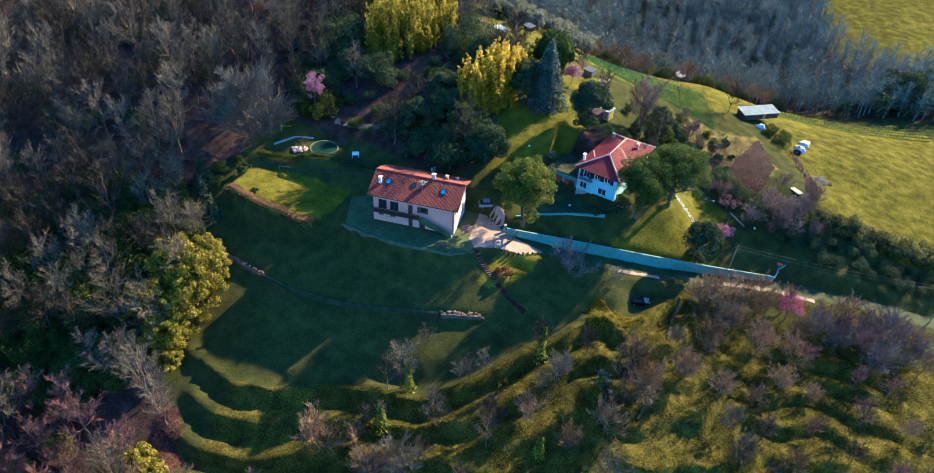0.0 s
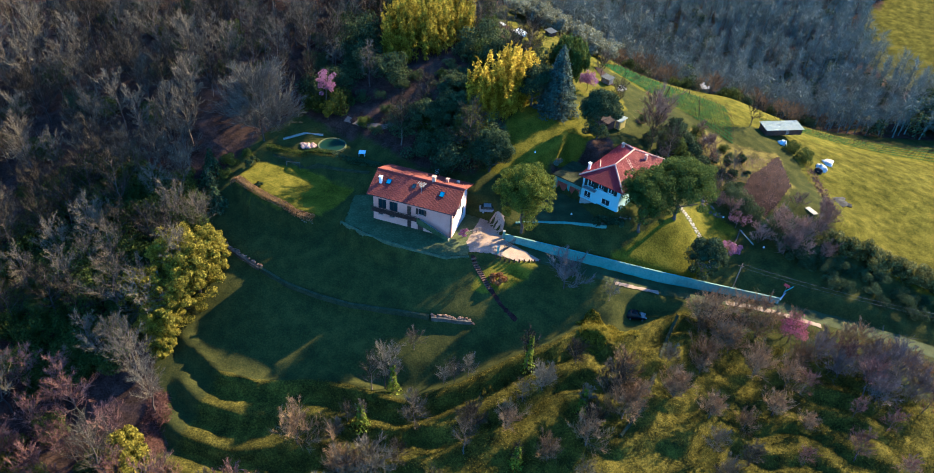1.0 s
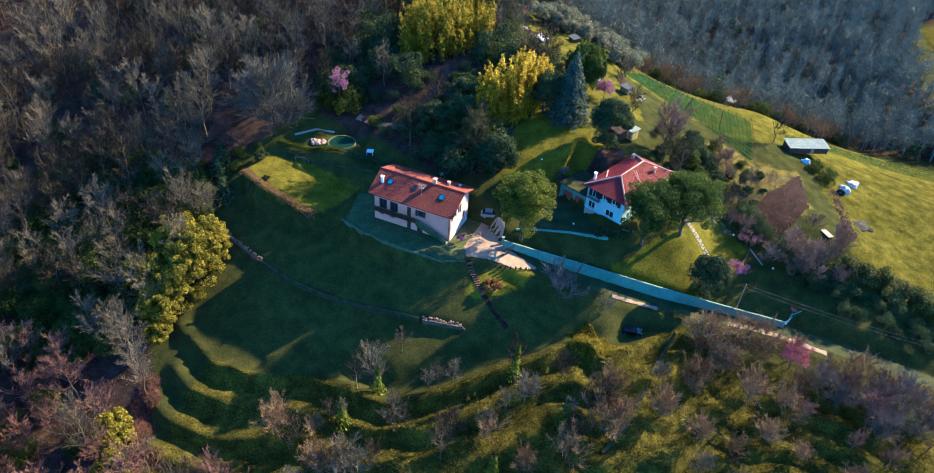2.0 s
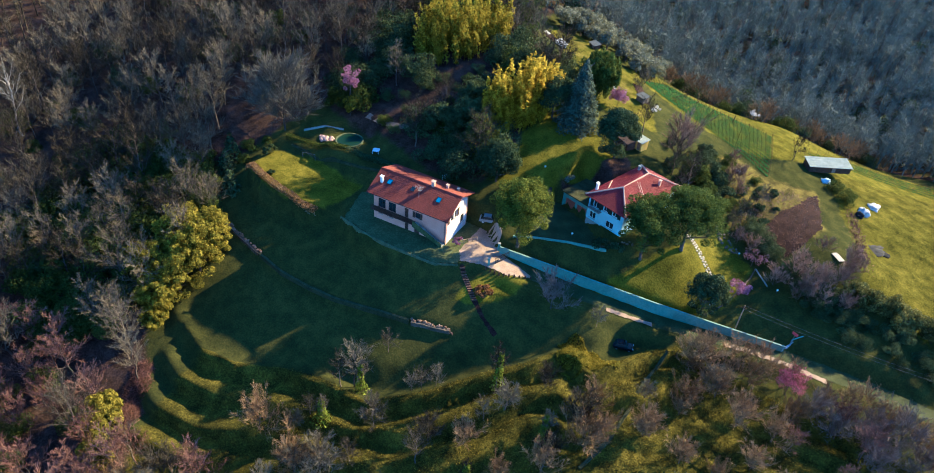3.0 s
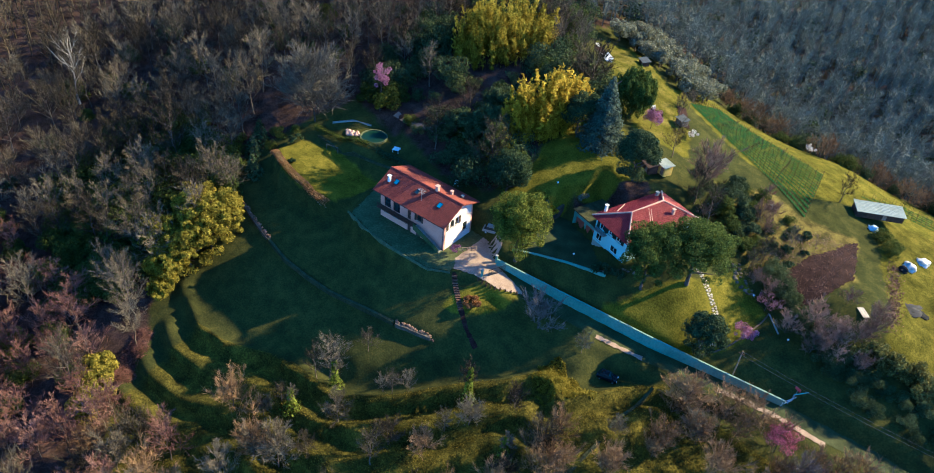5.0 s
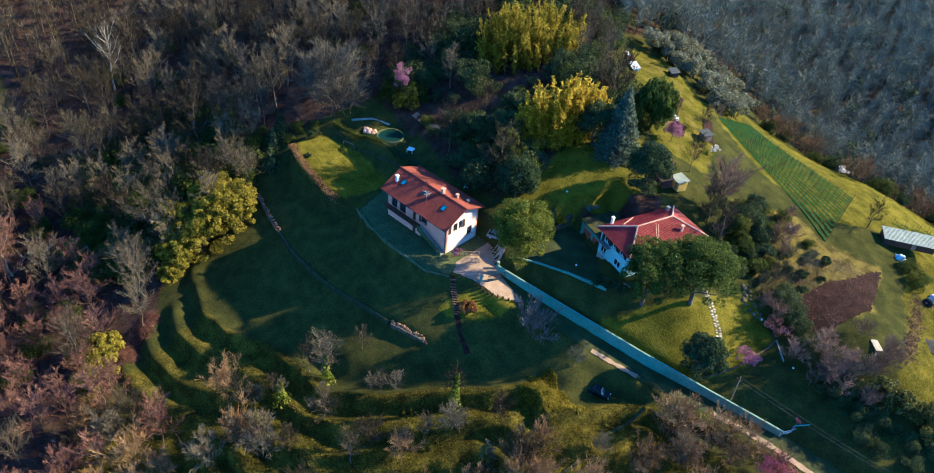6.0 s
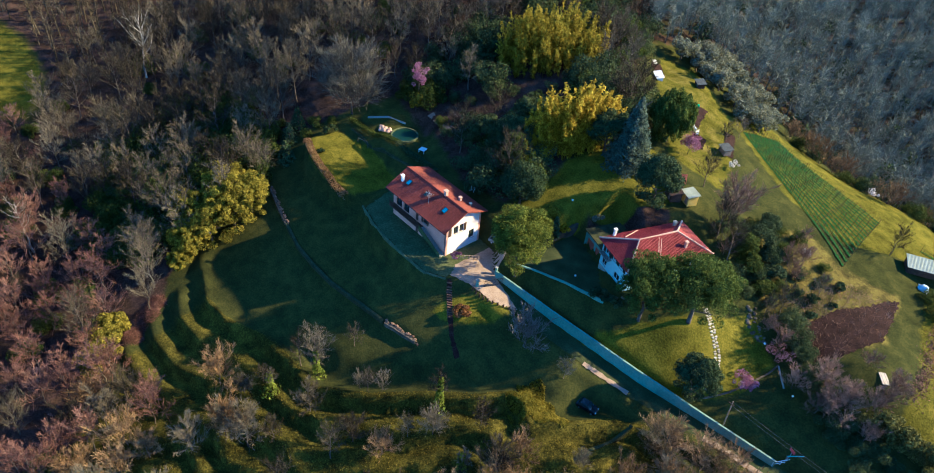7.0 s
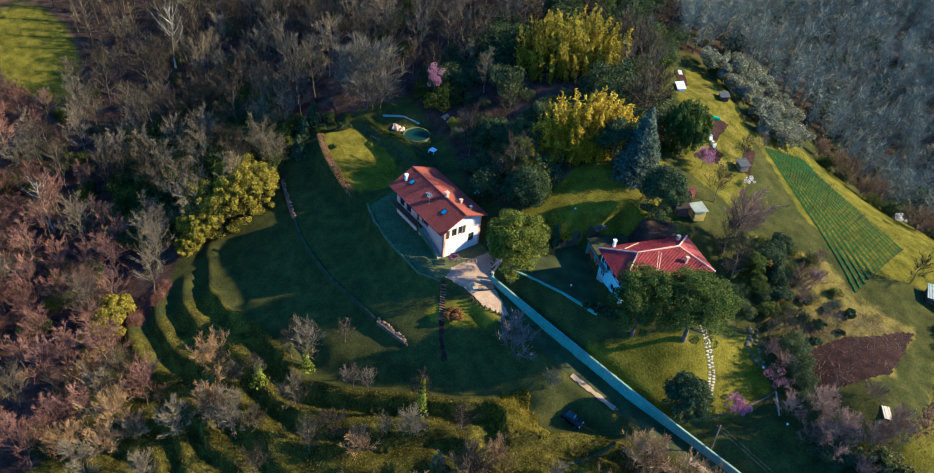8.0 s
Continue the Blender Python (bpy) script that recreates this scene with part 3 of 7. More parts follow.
VINES = [(8, 74), (15, 73), (30, 64), (46, 62), (54, 72), (70, 79), (113, 100), (112, 106), (76, 101), (48, 104), (22, 97), (10, 90)]

FIELD = [(101, 153), (91, 170), (93, 205), (110, 235), (150, 262), (320, 330), (330, 150), (125, 146)]
BANK = [(6.5, -9), (8.6, -3), (13, -0.6), (17, 1.4), (15, -3.4), (11, -7.4)]
UPPER = [(0, 16), (10, 17), (12, 24), (20, 30), (22, 40), (10, 46), (2, 40)]
KITCHEN = [(-16, 82), (-8, 68), (4, 56), (12, 48), (24, 50), (20, 60), (12, 72), (-8, 86)]
GARDEN = [(28, 7.6), (46, 12.4), (51, 21), (52, 30), (44, 34), (40, 24), (34, 16)]
BRAMBLE = [(34, 36), (50, 33), (58, 33), (64, 46), (60, 62), (48, 58), (40, 60), (30, 50)]

gx, gy = axis(-125, 125, 0.8, 3200), axis(-100, 150, 0.8, 3200)
X, Y = np.meshgrid(gx, gy)
Z = land(X, Y)
rnd = np.random.RandomState(11)
wood = np.minimum.reduce([inside(X.ravel(), Y.ravel(), ring) for ring in (WOOD_WEST, HILL, VALLEY)]).reshape(X.shape)
litter = 1 - ease(-2.5, 2.5, wood)
litter *= 1 - 0.45 * (inside(X.ravel(), Y.ravel(), VALLEY).reshape(X.shape) < -3)
litter = np.where(np.hypot(X, Y) > 420, 0.6, litter)
yard = inside(X.ravel(), Y.ravel(), [(12.6, 23.8), (20.6, 20.8), (22.6, 26), (24, 33), (22, 35), (17, 28.6)]).reshape(X.shape)
litter = np.maximum(litter, 1 - ease(-1, 1, yard))
clearing = 1 - ease(6, 14, np.hypot((X + 128) / 2.4, Y + 43))
litter *= 1 - 0.9 * clearing
meadow = 1 - ease(-2, 2, np.minimum.reduce([inside(X.ravel(), Y.ravel(), ring) for ring in (MEADOW, FIELD)])).reshape(X.shape)
# sunlight put into the colour: brighter grass on the lawns that lie in sun
sunlit_grass = 1 - ease(-1.5, 1.5, np.minimum.reduce([inside(X.ravel(), Y.ravel(), ring) for ring in (UPPER, GARDEN, SMALL_LAWN, BANK, KITCHEN, VINES)])).reshape(X.shape)
sunlit_grass = np.maximum(sunlit_grass, 0.8 * clearing)
dry = np.maximum(0.40 * (1 - ease(-3, 1, inside(X.ravel(), Y.ravel(), KITCHEN))), 0.62 * (1 - ease(-3, 1, inside(X.ravel(), Y.ravel(), BRAMBLE)))).reshape(X.shape)
over, _ = along(X.ravel(), Y.ravel(), [(x, y, 0) for x, y in EDGE])
over = over.reshape(X.shape) * np.where(Y < np.interp(X, [x for x, _ in EDGE], [y for _, y in EDGE]), 1, -1)
orchard = ease(-1.6, -0.2, over) * ease(-34, -26, X) * (1 - litter)
lawn = np.clip(1 - litter - meadow - orchard - sunlit_grass, 0, 1)
bumps = rnd.normal(0, 1, Z.shape)
bumps = (bumps + np.roll(bumps, 1, 0) + np.roll(bumps, 1, 1) + np.roll(bumps, (1, 1), (0, 1))) / 4
near = np.hypot(X, Y) < 170
Z = Z + near * bumps * (0.16 * orchard + 0.18 * litter + 0.05 * meadow + 0.012 * lawn)
ny, nx = X.shape
idx = np.arange(nx * ny).reshape(ny, nx)
quads = np.stack([idx[:-1, :-1], idx[:-1, 1:], idx[1:, 1:], idx[1:, :-1]], -1).reshape(-1, 4)


def ground_material():
    m = bpy.data.materials.new("grass and leaf litter")
    m.use_nodes = True
    n, l = m.node_tree.nodes, m.node_tree.links
    b = n["Principled BSDF"]
    b.inputs["Roughness"].default_value, b.inputs["Specular IOR Level"].default_value = 1.0, 0.01
    geo = n.new("ShaderNodeNewGeometry")

    def noise_(scale, detail=6.0):
        t = n.new("ShaderNodeTexNoise")
        t.inputs["Scale"].default_value, t.inputs["Detail"].default_value = scale, detail
        l.new(geo.outputs["Position"], t.inputs["Vector"])
        return t.outputs["Fac"]

    broad, mid, fine = noise_(0.05), noise_(0.4), noise_(3.5, 4)
    both = n.new("ShaderNodeMath")
    both.operation = "ADD"
    l.new(mid, both.inputs[0]), l.new(fine, both.inputs[1])
    tone = n.new("ShaderNodeMath")
    tone.operation = "MULTIPLY_ADD"
    tone.inputs[1].default_value, tone.inputs[2].default_value = 1.4, -0.9
    l.new(both.outputs[0], tone.inputs[0])

    def ramp(colours):
        r = n.new("ShaderNodeValToRGB")
        e = r.color_ramp.elements
        while len(e) < len(colours):
            e.new(0.5)
        for k, c in enumerate(colours):
            e[k].position, e[k].color = 0.1 + 0.8 * k / (len(colours) - 1), (*c, 1)
        l.new(tone.outputs[0], r.inputs[0])
        return r.outputs[0]

    colour = ramp([(0.024, 0.027, 0.010), (0.040, 0.043, 0.012), (0.066, 0.064, 0.016)])
    for key, cs in (
        ("meadow", [(0.028, 0.028, 0.005), (0.068, 0.064, 0.007), (0.128, 0.108, 0.013)]),
        ("sunlit_grass", [(0.046, 0.046, 0.006), (0.090, 0.084, 0.008), (0.150, 0.130, 0.013)]),
        ("orchard", [(0.016, 0.016, 0.005), (0.053, 0.048, 0.008), (0.125, 0.105, 0.014)]),
        ("dry", [(0.05, 0.036, 0.016), (0.11, 0.088, 0.022), (0.18, 0.155, 0.03)]),
        ("litter", [(0.018, 0.012, 0.009), (0.042, 0.028, 0.022), (0.085, 0.053, 0.04)]),
    ):
        at = n.new("ShaderNodeAttribute")
        at.attribute_name = key
        edge = n.new("ShaderNodeMath")
        edge.operation = "MULTIPLY_ADD"
        edge.inputs[1].default_value = 1.0
        sh = n.new("ShaderNodeMath")
        sh.operation = "MULTIPLY_ADD"
        sh.inputs[1].default_value, sh.inputs[2].default_value = 0.9, -0.45
        l.new(mid, sh.inputs[0])
        l.new(at.outputs["Fac"], edge.inputs[0]), l.new(sh.outputs[0], edge.inputs[2])
        st = n.new("ShaderNodeMapRange")
        st.inputs["From Min"].default_value, st.inputs["From Max"].default_value = 0.35, 0.65
        l.new(edge.outputs[0], st.inputs["Value"])
        mx = n.new("ShaderNodeMix")
        mx.data_type = "RGBA"
        l.new(st.outputs[0], mx.inputs["Factor"]), l.new(colour, mx.inputs["A"]), l.new(ramp(cs), mx.inputs["B"])
        colour = mx.outputs["Result"]
    # dry and mossy stretches
    hs = n.new("ShaderNodeHueSaturation")
    vr = n.new("ShaderNodeMapRange")
    vr.inputs["To Min"].default_value, vr.inputs["To Max"].default_value = 0.84, 1.16
    vr.inputs["From Min"].default_value, vr.inputs["From Max"].default_value = 0.3, 0.7
    l.new(broad, vr.inputs["Value"]), l.new(vr.outputs[0], hs.inputs["Value"]), l.new(colour, hs.inputs["Color"])
    l.new(hs.outputs[0], b.inputs["Base Color"])
    bp = n.new("ShaderNodeBump")
    bp.inputs["Strength"].default_value, bp.inputs["Distance"].default_value = 0.4, 0.13
    l.new(fine, bp.inputs["Height"]), l.new(bp.outputs[0], b.inputs["Normal"])
    return m


ground_me = mesh_of("ground", np.stack([X, Y, Z], -1).reshape(-1, 3), quads, [ground_material()], True)
for key, field in (("litter", litter), ("meadow", meadow), ("sunlit_grass", sunlit_grass), ("orchard", orchard), ("dry", dry)):
    ground_me.attributes.new(key, "FLOAT", "POINT").data.foreach_set("value", field.ravel().astype(np.float32))
ground = tagged(new("ground", ground_me), "grassy hillside with terraces, lawns and leaf litter", "ground", kind="structure")


# ---- paved surfaces ----
tagged(strip("road", spread([(x, y + 0.7, z) for x, y, z in DRIVE[2:]], 0.5), 3.6, M["asphalt"], 0.05, 0.5, 6), "narrow worn asphalt drive running down the slope", "road", kind="structure")
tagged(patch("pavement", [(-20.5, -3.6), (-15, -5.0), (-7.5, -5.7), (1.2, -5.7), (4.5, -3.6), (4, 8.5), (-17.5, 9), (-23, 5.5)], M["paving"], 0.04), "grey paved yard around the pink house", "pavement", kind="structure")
tagged(patch("pavement", [(4.6, -2.6), (9, -1.0), (13.5, -0.3), (17.5, 2.4), (12.5, 3.6), (9, 4.2), (8, 8), (3, 8.5), (3, 0)], M["gravel"], 0.085, 0.5), "pale gravel forecourt by the pink house", "pavement", kind="structure")
tagged(patch("pavement", COURT, M["asphalt"], 0.05, 0.5), "dark asphalt court before the pale blue villa", "pavement", kind="structure")
tagged(strip("pavement", [(31.2, 4.7), (35.6, 5.9), (39.4, 7.0)], 0.9, M["gravel"], 0.12, 0.5, 2), "sunlit pale gravel verge of the drive", "pavement", kind="structure")
tagged(strip("pavement", [(52, 11.0), (56, 12.2), (62, 13.4), (70, 14.2)], 1.1, M["gravel"], 0.12, 0.5, 2), "pale stony verge along the lower drive", "pavement", kind="structure")
tagged(strip("pavement", [(5.4, -3.4), (7.2, -4.8), (10, -6.8), (13, -8.8), (16.5, -10.4)], 0.8, M["soil"], 0.05, 0.4, 2), "narrow trodden brown path down the bank", "path", kind="structure")
tagged(strip("pavement", [(-33.2, 22.6), (-29, 22), (-24, 22.2), (-19, 24.6)], 1.4, M["old_gravel"], 0.1, 0.6, 2), "worn gravel path climbing the wooded hill", "path", kind="structure")
SOIL = [(51, 37), (51.6, 41), (53.3, 46.7), (56, 51.5), (57.6, 56.2), (59.3, 58.9), (61, 52), (61.8, 45.9), (60, 40.5), (58.7, 37.3), (56.5, 33.7)]
tagged(patch("ground_bed", SOIL, M["soil"], 0.12, 0.5, 0.3), "bare reddish brown tilled vegetable bed", "soil", kind="structure")
for ring in ([(-15.5, 76.5), (-13.5, 78.5), (-9.5, 74.5), (-11, 73)], [(3, 69), (6, 70.5), (9, 62.5), (6, 61)], [(9.5, 60), (12.5, 61.2), (14, 57), (11, 56)], [(12, 69), (14, 70.5), (19, 62), (17, 61)]):
    tagged(patch("ground_bed", ring, M["soil"], 0.12, 0.5, 0.25), "small dark tilled kitchen garden bed", "soil", kind="structure")


# ---- walls in the grounds ----
bm = wall_along(bmesh.new(), [(9.4, 4.15, 1.0), (22, 6.4, -0.5), (39, 10.4, -3.3), (50, 13.4, -5.2), (61.8, 16.4, -6.9)], 0.32, 1.5, 0.6)
tagged(part("wall_drive", bm, M["plaster"]), "long pale plastered retaining wall beside the drive", "wall", kind="structure")
def step_wall(x0, x1, rise, thick, mat, label, rough):
    """A stretch of the retaining wall on the step between the lawns."""
    line = [(x, y) for x, y in spread(STEP, 0.5)[:, :2] if x0 <= x <= x1]
    bm = wall_along(bmesh.new(), [(x, y, max(ground_at(x, y + 0.7), ground_at(x, y)) + rise) for x, y in line], thick, 0.5, 0.9, rough)
    tagged(part("wall_lawn", bm, M[mat]), label, "wall", kind="structure")


step_wall(-44.0, -32.9, -0.3, 0.5, "stone", "low dry stone wall at the end of the lawn", 0.07)
# the middle stretch takes a darker stone colour to imitate the shade it lies in
step_wall(-32.9, 1.9, -0.08, 0.5, "dark_stone", "overgrown stone edge between two lawns, coloured dark for shade", 0.06)
step_wall(1.9, 9.2, -0.3, 0.5, "stone", "short dry stone wall between two lawns", 0.07)

bm = wall_along(bmesh.new(), [(-21.2, -3.7, 0.22), (-15.2, -5.3, 0.18), (-7.5, -6.0, 0.18), (1.2, -6.0, 0.18), (4.9, -3.9, 0.18)], 0.3, 0.8, 1.6)
tagged(part("wall_terrace", bm, M["pool_rim"]), "low concrete edge wall of the yard", "wall", kind="structure")
bm = wall_along(bmesh.new(), [(10.4, 7.4, 1.95), (14.3, 9.35, 2.05), (19.7, 11.2, 2.2), (24.5, 12.3, 2.35), (27, 12.9, 2.4)], 0.3, 1.2, 0.8)
tagged(part("wall_court", bm, M["plaster"]), "pale plastered wall of the villa court", "wall", kind="structure")
bm = wall_along(bmesh.new(), [*((x, y, ground_at(x, y) + 0.3) for x, y in ((-43, 8.5), (-39.3, 8.8), (-36, 9.2), (-33, 9.5), (-30, 9.8), (-26.5, 10.1), (-22, 10.6)))], 0.5, 0.7, 1.2, 0.08)
tagged(part("wall_bank", bm, M["dark_stone"]), "dark greenish stone wall at the foot of the bank", "wall", kind="structure")
bm = wall_along(bmesh.new(), [(-43, 12.8, ground_at(-43, 12.8) + 0.3), (-39.8, 16, ground_at(-39.8, 16) + 0.3), (-36.6, 18.4, ground_at(-36.6, 18.4) + 0.3)], 0.3, 0.5, 0.8)
tagged(part("wall_pool", bm, M["concrete"]), "low weathered concrete wall behind the pool", "wall", kind="structure")
bm = wall_along(bmesh.new(), [(10.4, 17.4, 3.4), (10.6, 20, 3.8), (11, 23.3, 4.4)], 0.6, 0.5, 1.6, 0.1)
tagged(part("wall_rock", bm, M["stone"]), "rough pale stone retaining wall beside the court", "wall", kind="structure")
bm = wall_along(bmesh.new(), [*((x, y, ground_at(x, y) + 0.35) for x, y in ((43.6, 3.2), (42.9, 0), (42.3, -4.7), (42, -8), (41.8, -11), (41.4, -14), (41, -17), (39.8, -20.5), (38.5, -24)))], 0.5, 0.7, 1.2, 0.1)
tagged(part("wall_orchard", bm, M["dark_stone"]), "old stone wall running down through the orchard", "wall", kind="structure")
bm = wall_along(bmesh.new(), [(x, y, ground_at(x, y) + 0.2) for x, y in ((46.9, 14.6), (48.5, 17), (50, 20.2), (51.2, 24), (52.3, 27.6), (52.6, 30))], 0.25, 0.8, 0.5, 0.03)
tagged(part("wall_garden", bm, M["stone"]), "low stone border of the lower garden", "wall", kind="structure")
bm = wall_along(bmesh.new(), [(52.6, 30, ground_at(52.6, 30) + 0.15), (55.6, 27.2, ground_at(55.6, 27.2) + 0.15)], 0.2, 0.8, 0.5, 0.03)
tagged(part("wall_garden", bm, M["concrete"]), "pale edging of the lower garden", "wall", kind="structure")


# ---- house parts ----
def wall_sheet(length, height, thick, holes):
    """A wall from x = 0 to length, outside at y = 0, with openings cut through (x0, z0, x1, z1)."""
    bm = bmesh.new()
    xs = sorted({0, length, *(h[0] for h in holes), *(h[2] for h in holes)})
    zs = sorted({0, height, *(h[1] for h in holes), *(h[3] for h in holes)})
    cache = {}

    def v(x, y, z):
        k = (round(x, 4), y, round(z, 4))
        if k not in cache:
            cache[k] = bm.verts.new(k)
        return cache[k]

    def solid(i, j):
        if not (0 <= i < len(xs) - 1 and 0 <= j < len(zs) - 1):
            return False
        x, z = (xs[i] + xs[i + 1]) / 2, (zs[j] + zs[j + 1]) / 2
        return not any(a < x < c and b < z < d for a, b, c, d in holes)

    for i in range(len(xs) - 1):
        for j in range(len(zs) - 1):
            if not solid(i, j):
                continue
            a, b, c, d = xs[i], zs[j], xs[i + 1], zs[j + 1]
            bm.faces.new((v(a, 0, b), v(c, 0, b), v(c, 0, d), v(a, 0, d)))
            bm.faces.new((v(a, thick, b), v(a, thick, d), v(c, thick, d), v(c, thick, b)))
            for ok, p, q in ((solid(i - 1, j), (a, d), (a, b)), (solid(i + 1, j), (c, b), (c, d)), (solid(i, j - 1), (a, b), (c, b)), (solid(i, j + 1), (c, d), (a, d))):
                if not ok:
                    bm.faces.new((v(p[0], 0, p[1]), v(p[0], thick, p[1]), v(q[0], thick, q[1]), v(q[0], 0, q[1])))
    bmesh.ops.recalc_face_normals(bm, faces=bm.faces)
    return bm


def window(parent, m, w, h, shutters=0, mat="wood", sill=True, frame_mat="white_paint", set_in=0.14):
    """A window at m (its lower left outer corner, x along the wall, y inwards): frame with pane, sill and open shutters."""
    bm, f = bmesh.new(), 0.07
    for a in ((0, 0, w, f), (0, h - f, w, h), (0, f, f, h - f), (w - f, f, w, h - f), (w / 2 - 0.03, f, w / 2 + 0.03, h - f)):
        box(bm, a[0], set_in, a[1], a[2], set_in + 0.07, a[3])
    bm.transform(m)
    ob = part("window", bm, M[frame_mat], parent)
    part("pane", boxed(f, set_in + 0.03, f, w - f, set_in + 0.045, h - f, m=m), M["glass"], ob)
    if sill:
        part("sill", boxed(-0.08, -0.08, -0.07, w + 0.08, set_in, -0.003, 0.01, m=m), M["concrete"], ob, "pale concrete sill")
    for k in range(shutters):
        x = -w / 2 - 0.04 if k == 0 else w + 0.04
        bm = boxed(x, -0.06, -0.02, x + w / 2, -0.012, h + 0.02, m=m)
        for s in range(5):
            box(bm, x + 0.05, -0.075, h * (s + 0.2) / 5, x + w / 2 - 0.05, -0.055, h * (s + 0.75) / 5, m=m)
        part("shutter", bm, M[mat], ob, "dark wooden shutter folded open")
    return ob


def door(parent, m, w, h, mat="wood"):
    bm = boxed(0, 0.12, 0, w, 0.19, h, m=m)
    for x0, x1 in ((0.1, w / 2 - 0.05), (w / 2 + 0.05, w - 0.1)):
        for z0, z1 in ((0.15, h * 0.45), (h * 0.52, h - 0.12)):
            box(bm, x0, 0.1, z0, x1, 0.13, z1, m=m)
    ob = part("door", bm, M[mat], parent, "dark panelled wooden door")
    part("handle", boxed(w - 0.14, 0.04, 1.0, w - 0.08, 0.12, 1.06, m=m), M["metal"], ob, "metal handle")
    return ob


def tiles(corners, mat, parent, col=0.25, course=0.42, seed=0, label="rows of curved clay roof tiles"):
    """Half-round cover tiles over a flat roof face (first two corners lie on the eave)."""
    c = np.array(corners, float)
    e = (c[1] - c[0]) / np.linalg.norm(c[1] - c[0])
    n = np.cross(c[1] - c[0], c[2] - c[0])
    n = n / np.linalg.norm(n) * (1 if n[2] > 0 else -1)
    up = np.cross(n, e)
    up = up if up[2] > 0 else -up
    uv = np.c_[(c - c[0]) @ e, (c - c[0]) @ up]
    rd = np.random.RandomState(seed)
    P = []
    for u in np.arange(uv[:, 0].min() + col / 2, uv[:, 0].max(), col):
        cut = []
        for (a, b), (p, q) in zip(uv, np.roll(uv, -1, 0)):
            if (a - u) * (p - u) < 0:
                cut.append(b + (u - a) / (p - a) * (q - b))
        if len(cut) < 2:
            continue
        lo, hi = min(cut) - 0.06, max(cut)
        for s in np.arange(lo, hi - 0.1, course):
            t = min(s + course * 1.12, hi)
            P.append((u + rd.uniform(-0.012, 0.012), s, t, rd.uniform(0.0, 0.022)))
    P = np.array(P)
    a = np.radians([0, 45, 90, 135, 180])
    across, rise = np.cos(a) * col * 0.46, np.sin(a) * 0.085
    V = np.empty((len(P), 2, 5, 3))
    for k, (key, lift, wide) in enumerate(((1, 0.035, 1.08), (2, 0.0, 0.88))):
        V[:, k] = c[0] + (P[:, 0, None] + across * wide)[..., None] * e + P[:, key, None, None] * up + (P[:, 3, None] + rise + lift)[..., None] * n
    base = np.arange(len(P))[:, None, None] * 10
    q = np.array([[j, j + 1, j + 6, j + 5] for j in range(4)])
    ob = hang("roof_tiles", mesh_of("roof_tiles", V.reshape(-1, 3), (base + q[None]).reshape(-1, 4), [mat]), parent, label)
    return tagged(ob, kind="stuff")


def ridge_line(parent, p, q, mat="ridge", r=0.16):
    p, q = Vector(p), Vector(q)
    n = max(2, int((q - p).length / 0.5))
    bm = bmesh.new()
    for k in range(n):
        a, b = p.lerp(q, k / n), p.lerp(q, (k + 1.12) / n)
        tube(bm, a, b, r * 1.05, r * 0.9, 8)
    return part("ridge_tiles", bm, M[mat], parent, "pale half-round ridge tiles")


def chimney(parent, x, y, z, w, h, mat="concrete", pots=1):
    ob = part("chimney", boxed(x - w / 2, y - w / 2, z - 0.7, x + w / 2, y + w / 2, z + h, 0.02), M[mat], parent, "pale rendered chimney")
    bm = bmesh.new()
    for a in (-1, 1):
        for b in (-1, 1):
            box(bm, x + a * w * 0.4 - 0.05, y + b * w * 0.4 - 0.05, z + h, x + a * w * 0.4 + 0.05, y + b * w * 0.4 + 0.05, z + h + 0.22)
    box(bm, x - w * 0.68, y - w * 0.68, z + h + 0.22, x + w * 0.68, y + w * 0.68, z + h + 0.31)
    part("chimney_cap", bm, M[mat], ob)
    return ob


# ---- the pink farmhouse: 16 m long, ridge along x, front towards -y ----
pink = thing("house", "long pink rendered farmhouse with a brown clay tile roof", "house")
HIGH, DEEP, RIDGE_Y, RIDGE_Z, BACK_Z = 6.8, 8.2, 3.75, 8.87, 7.15
FRONT = [(1.0, 2.78, 2.65, 4.95), (3.3, 2.78, 5.0, 4.9), (6.95, 2.78, 7.8, 4.9), (8.75, 3.55, 10.85, 4.85), (1.0, 1.35, 2.0, 2.05), (3.35, 1.35, 4.4, 2.05), (7.0, 0.02, 7.85, 2.1), (9.15, 0.02, 10.35, 2.2)]
bm = wall_sheet(16, HIGH, 0.4, FRONT)
bm.transform(pose(-16, 0, 0))
part("wall", bm, M["pink_wall"], pink)
GABLE = [(1.65, 4.25, 2.75, 5.95), (3.05, 4.25, 4.0, 5.95), (5.5, 1.6, 6.8, 3.5)]
bm = wall_sheet(DEEP - 0.8, HIGH, 0.4, [(a - 0.4, b, c - 0.4, d) for a, b, c, d in GABLE])
bm.transform(pose(0, 0.4, 0, 0, 0, 90))
part("wall", bm, M["cream_wall"], pink)
bm = wall_sheet(DEEP - 0.8, HIGH, 0.4, [])
bm.transform(pose(-15.6, 0.4, 0, 0, 0, 90))
part("wall", bm, M["pink_wall"], pink)
bm = wall_sheet(16, BACK_Z - 0.05, 0.4, [(3, 3.6, 4.2, 5.0), (8, 3.6, 9.2, 5.0)])
bm.transform(pose(0, DEEP, 0, 0, 0, 180))
part("wall", bm, M["pink_wall"], pink)
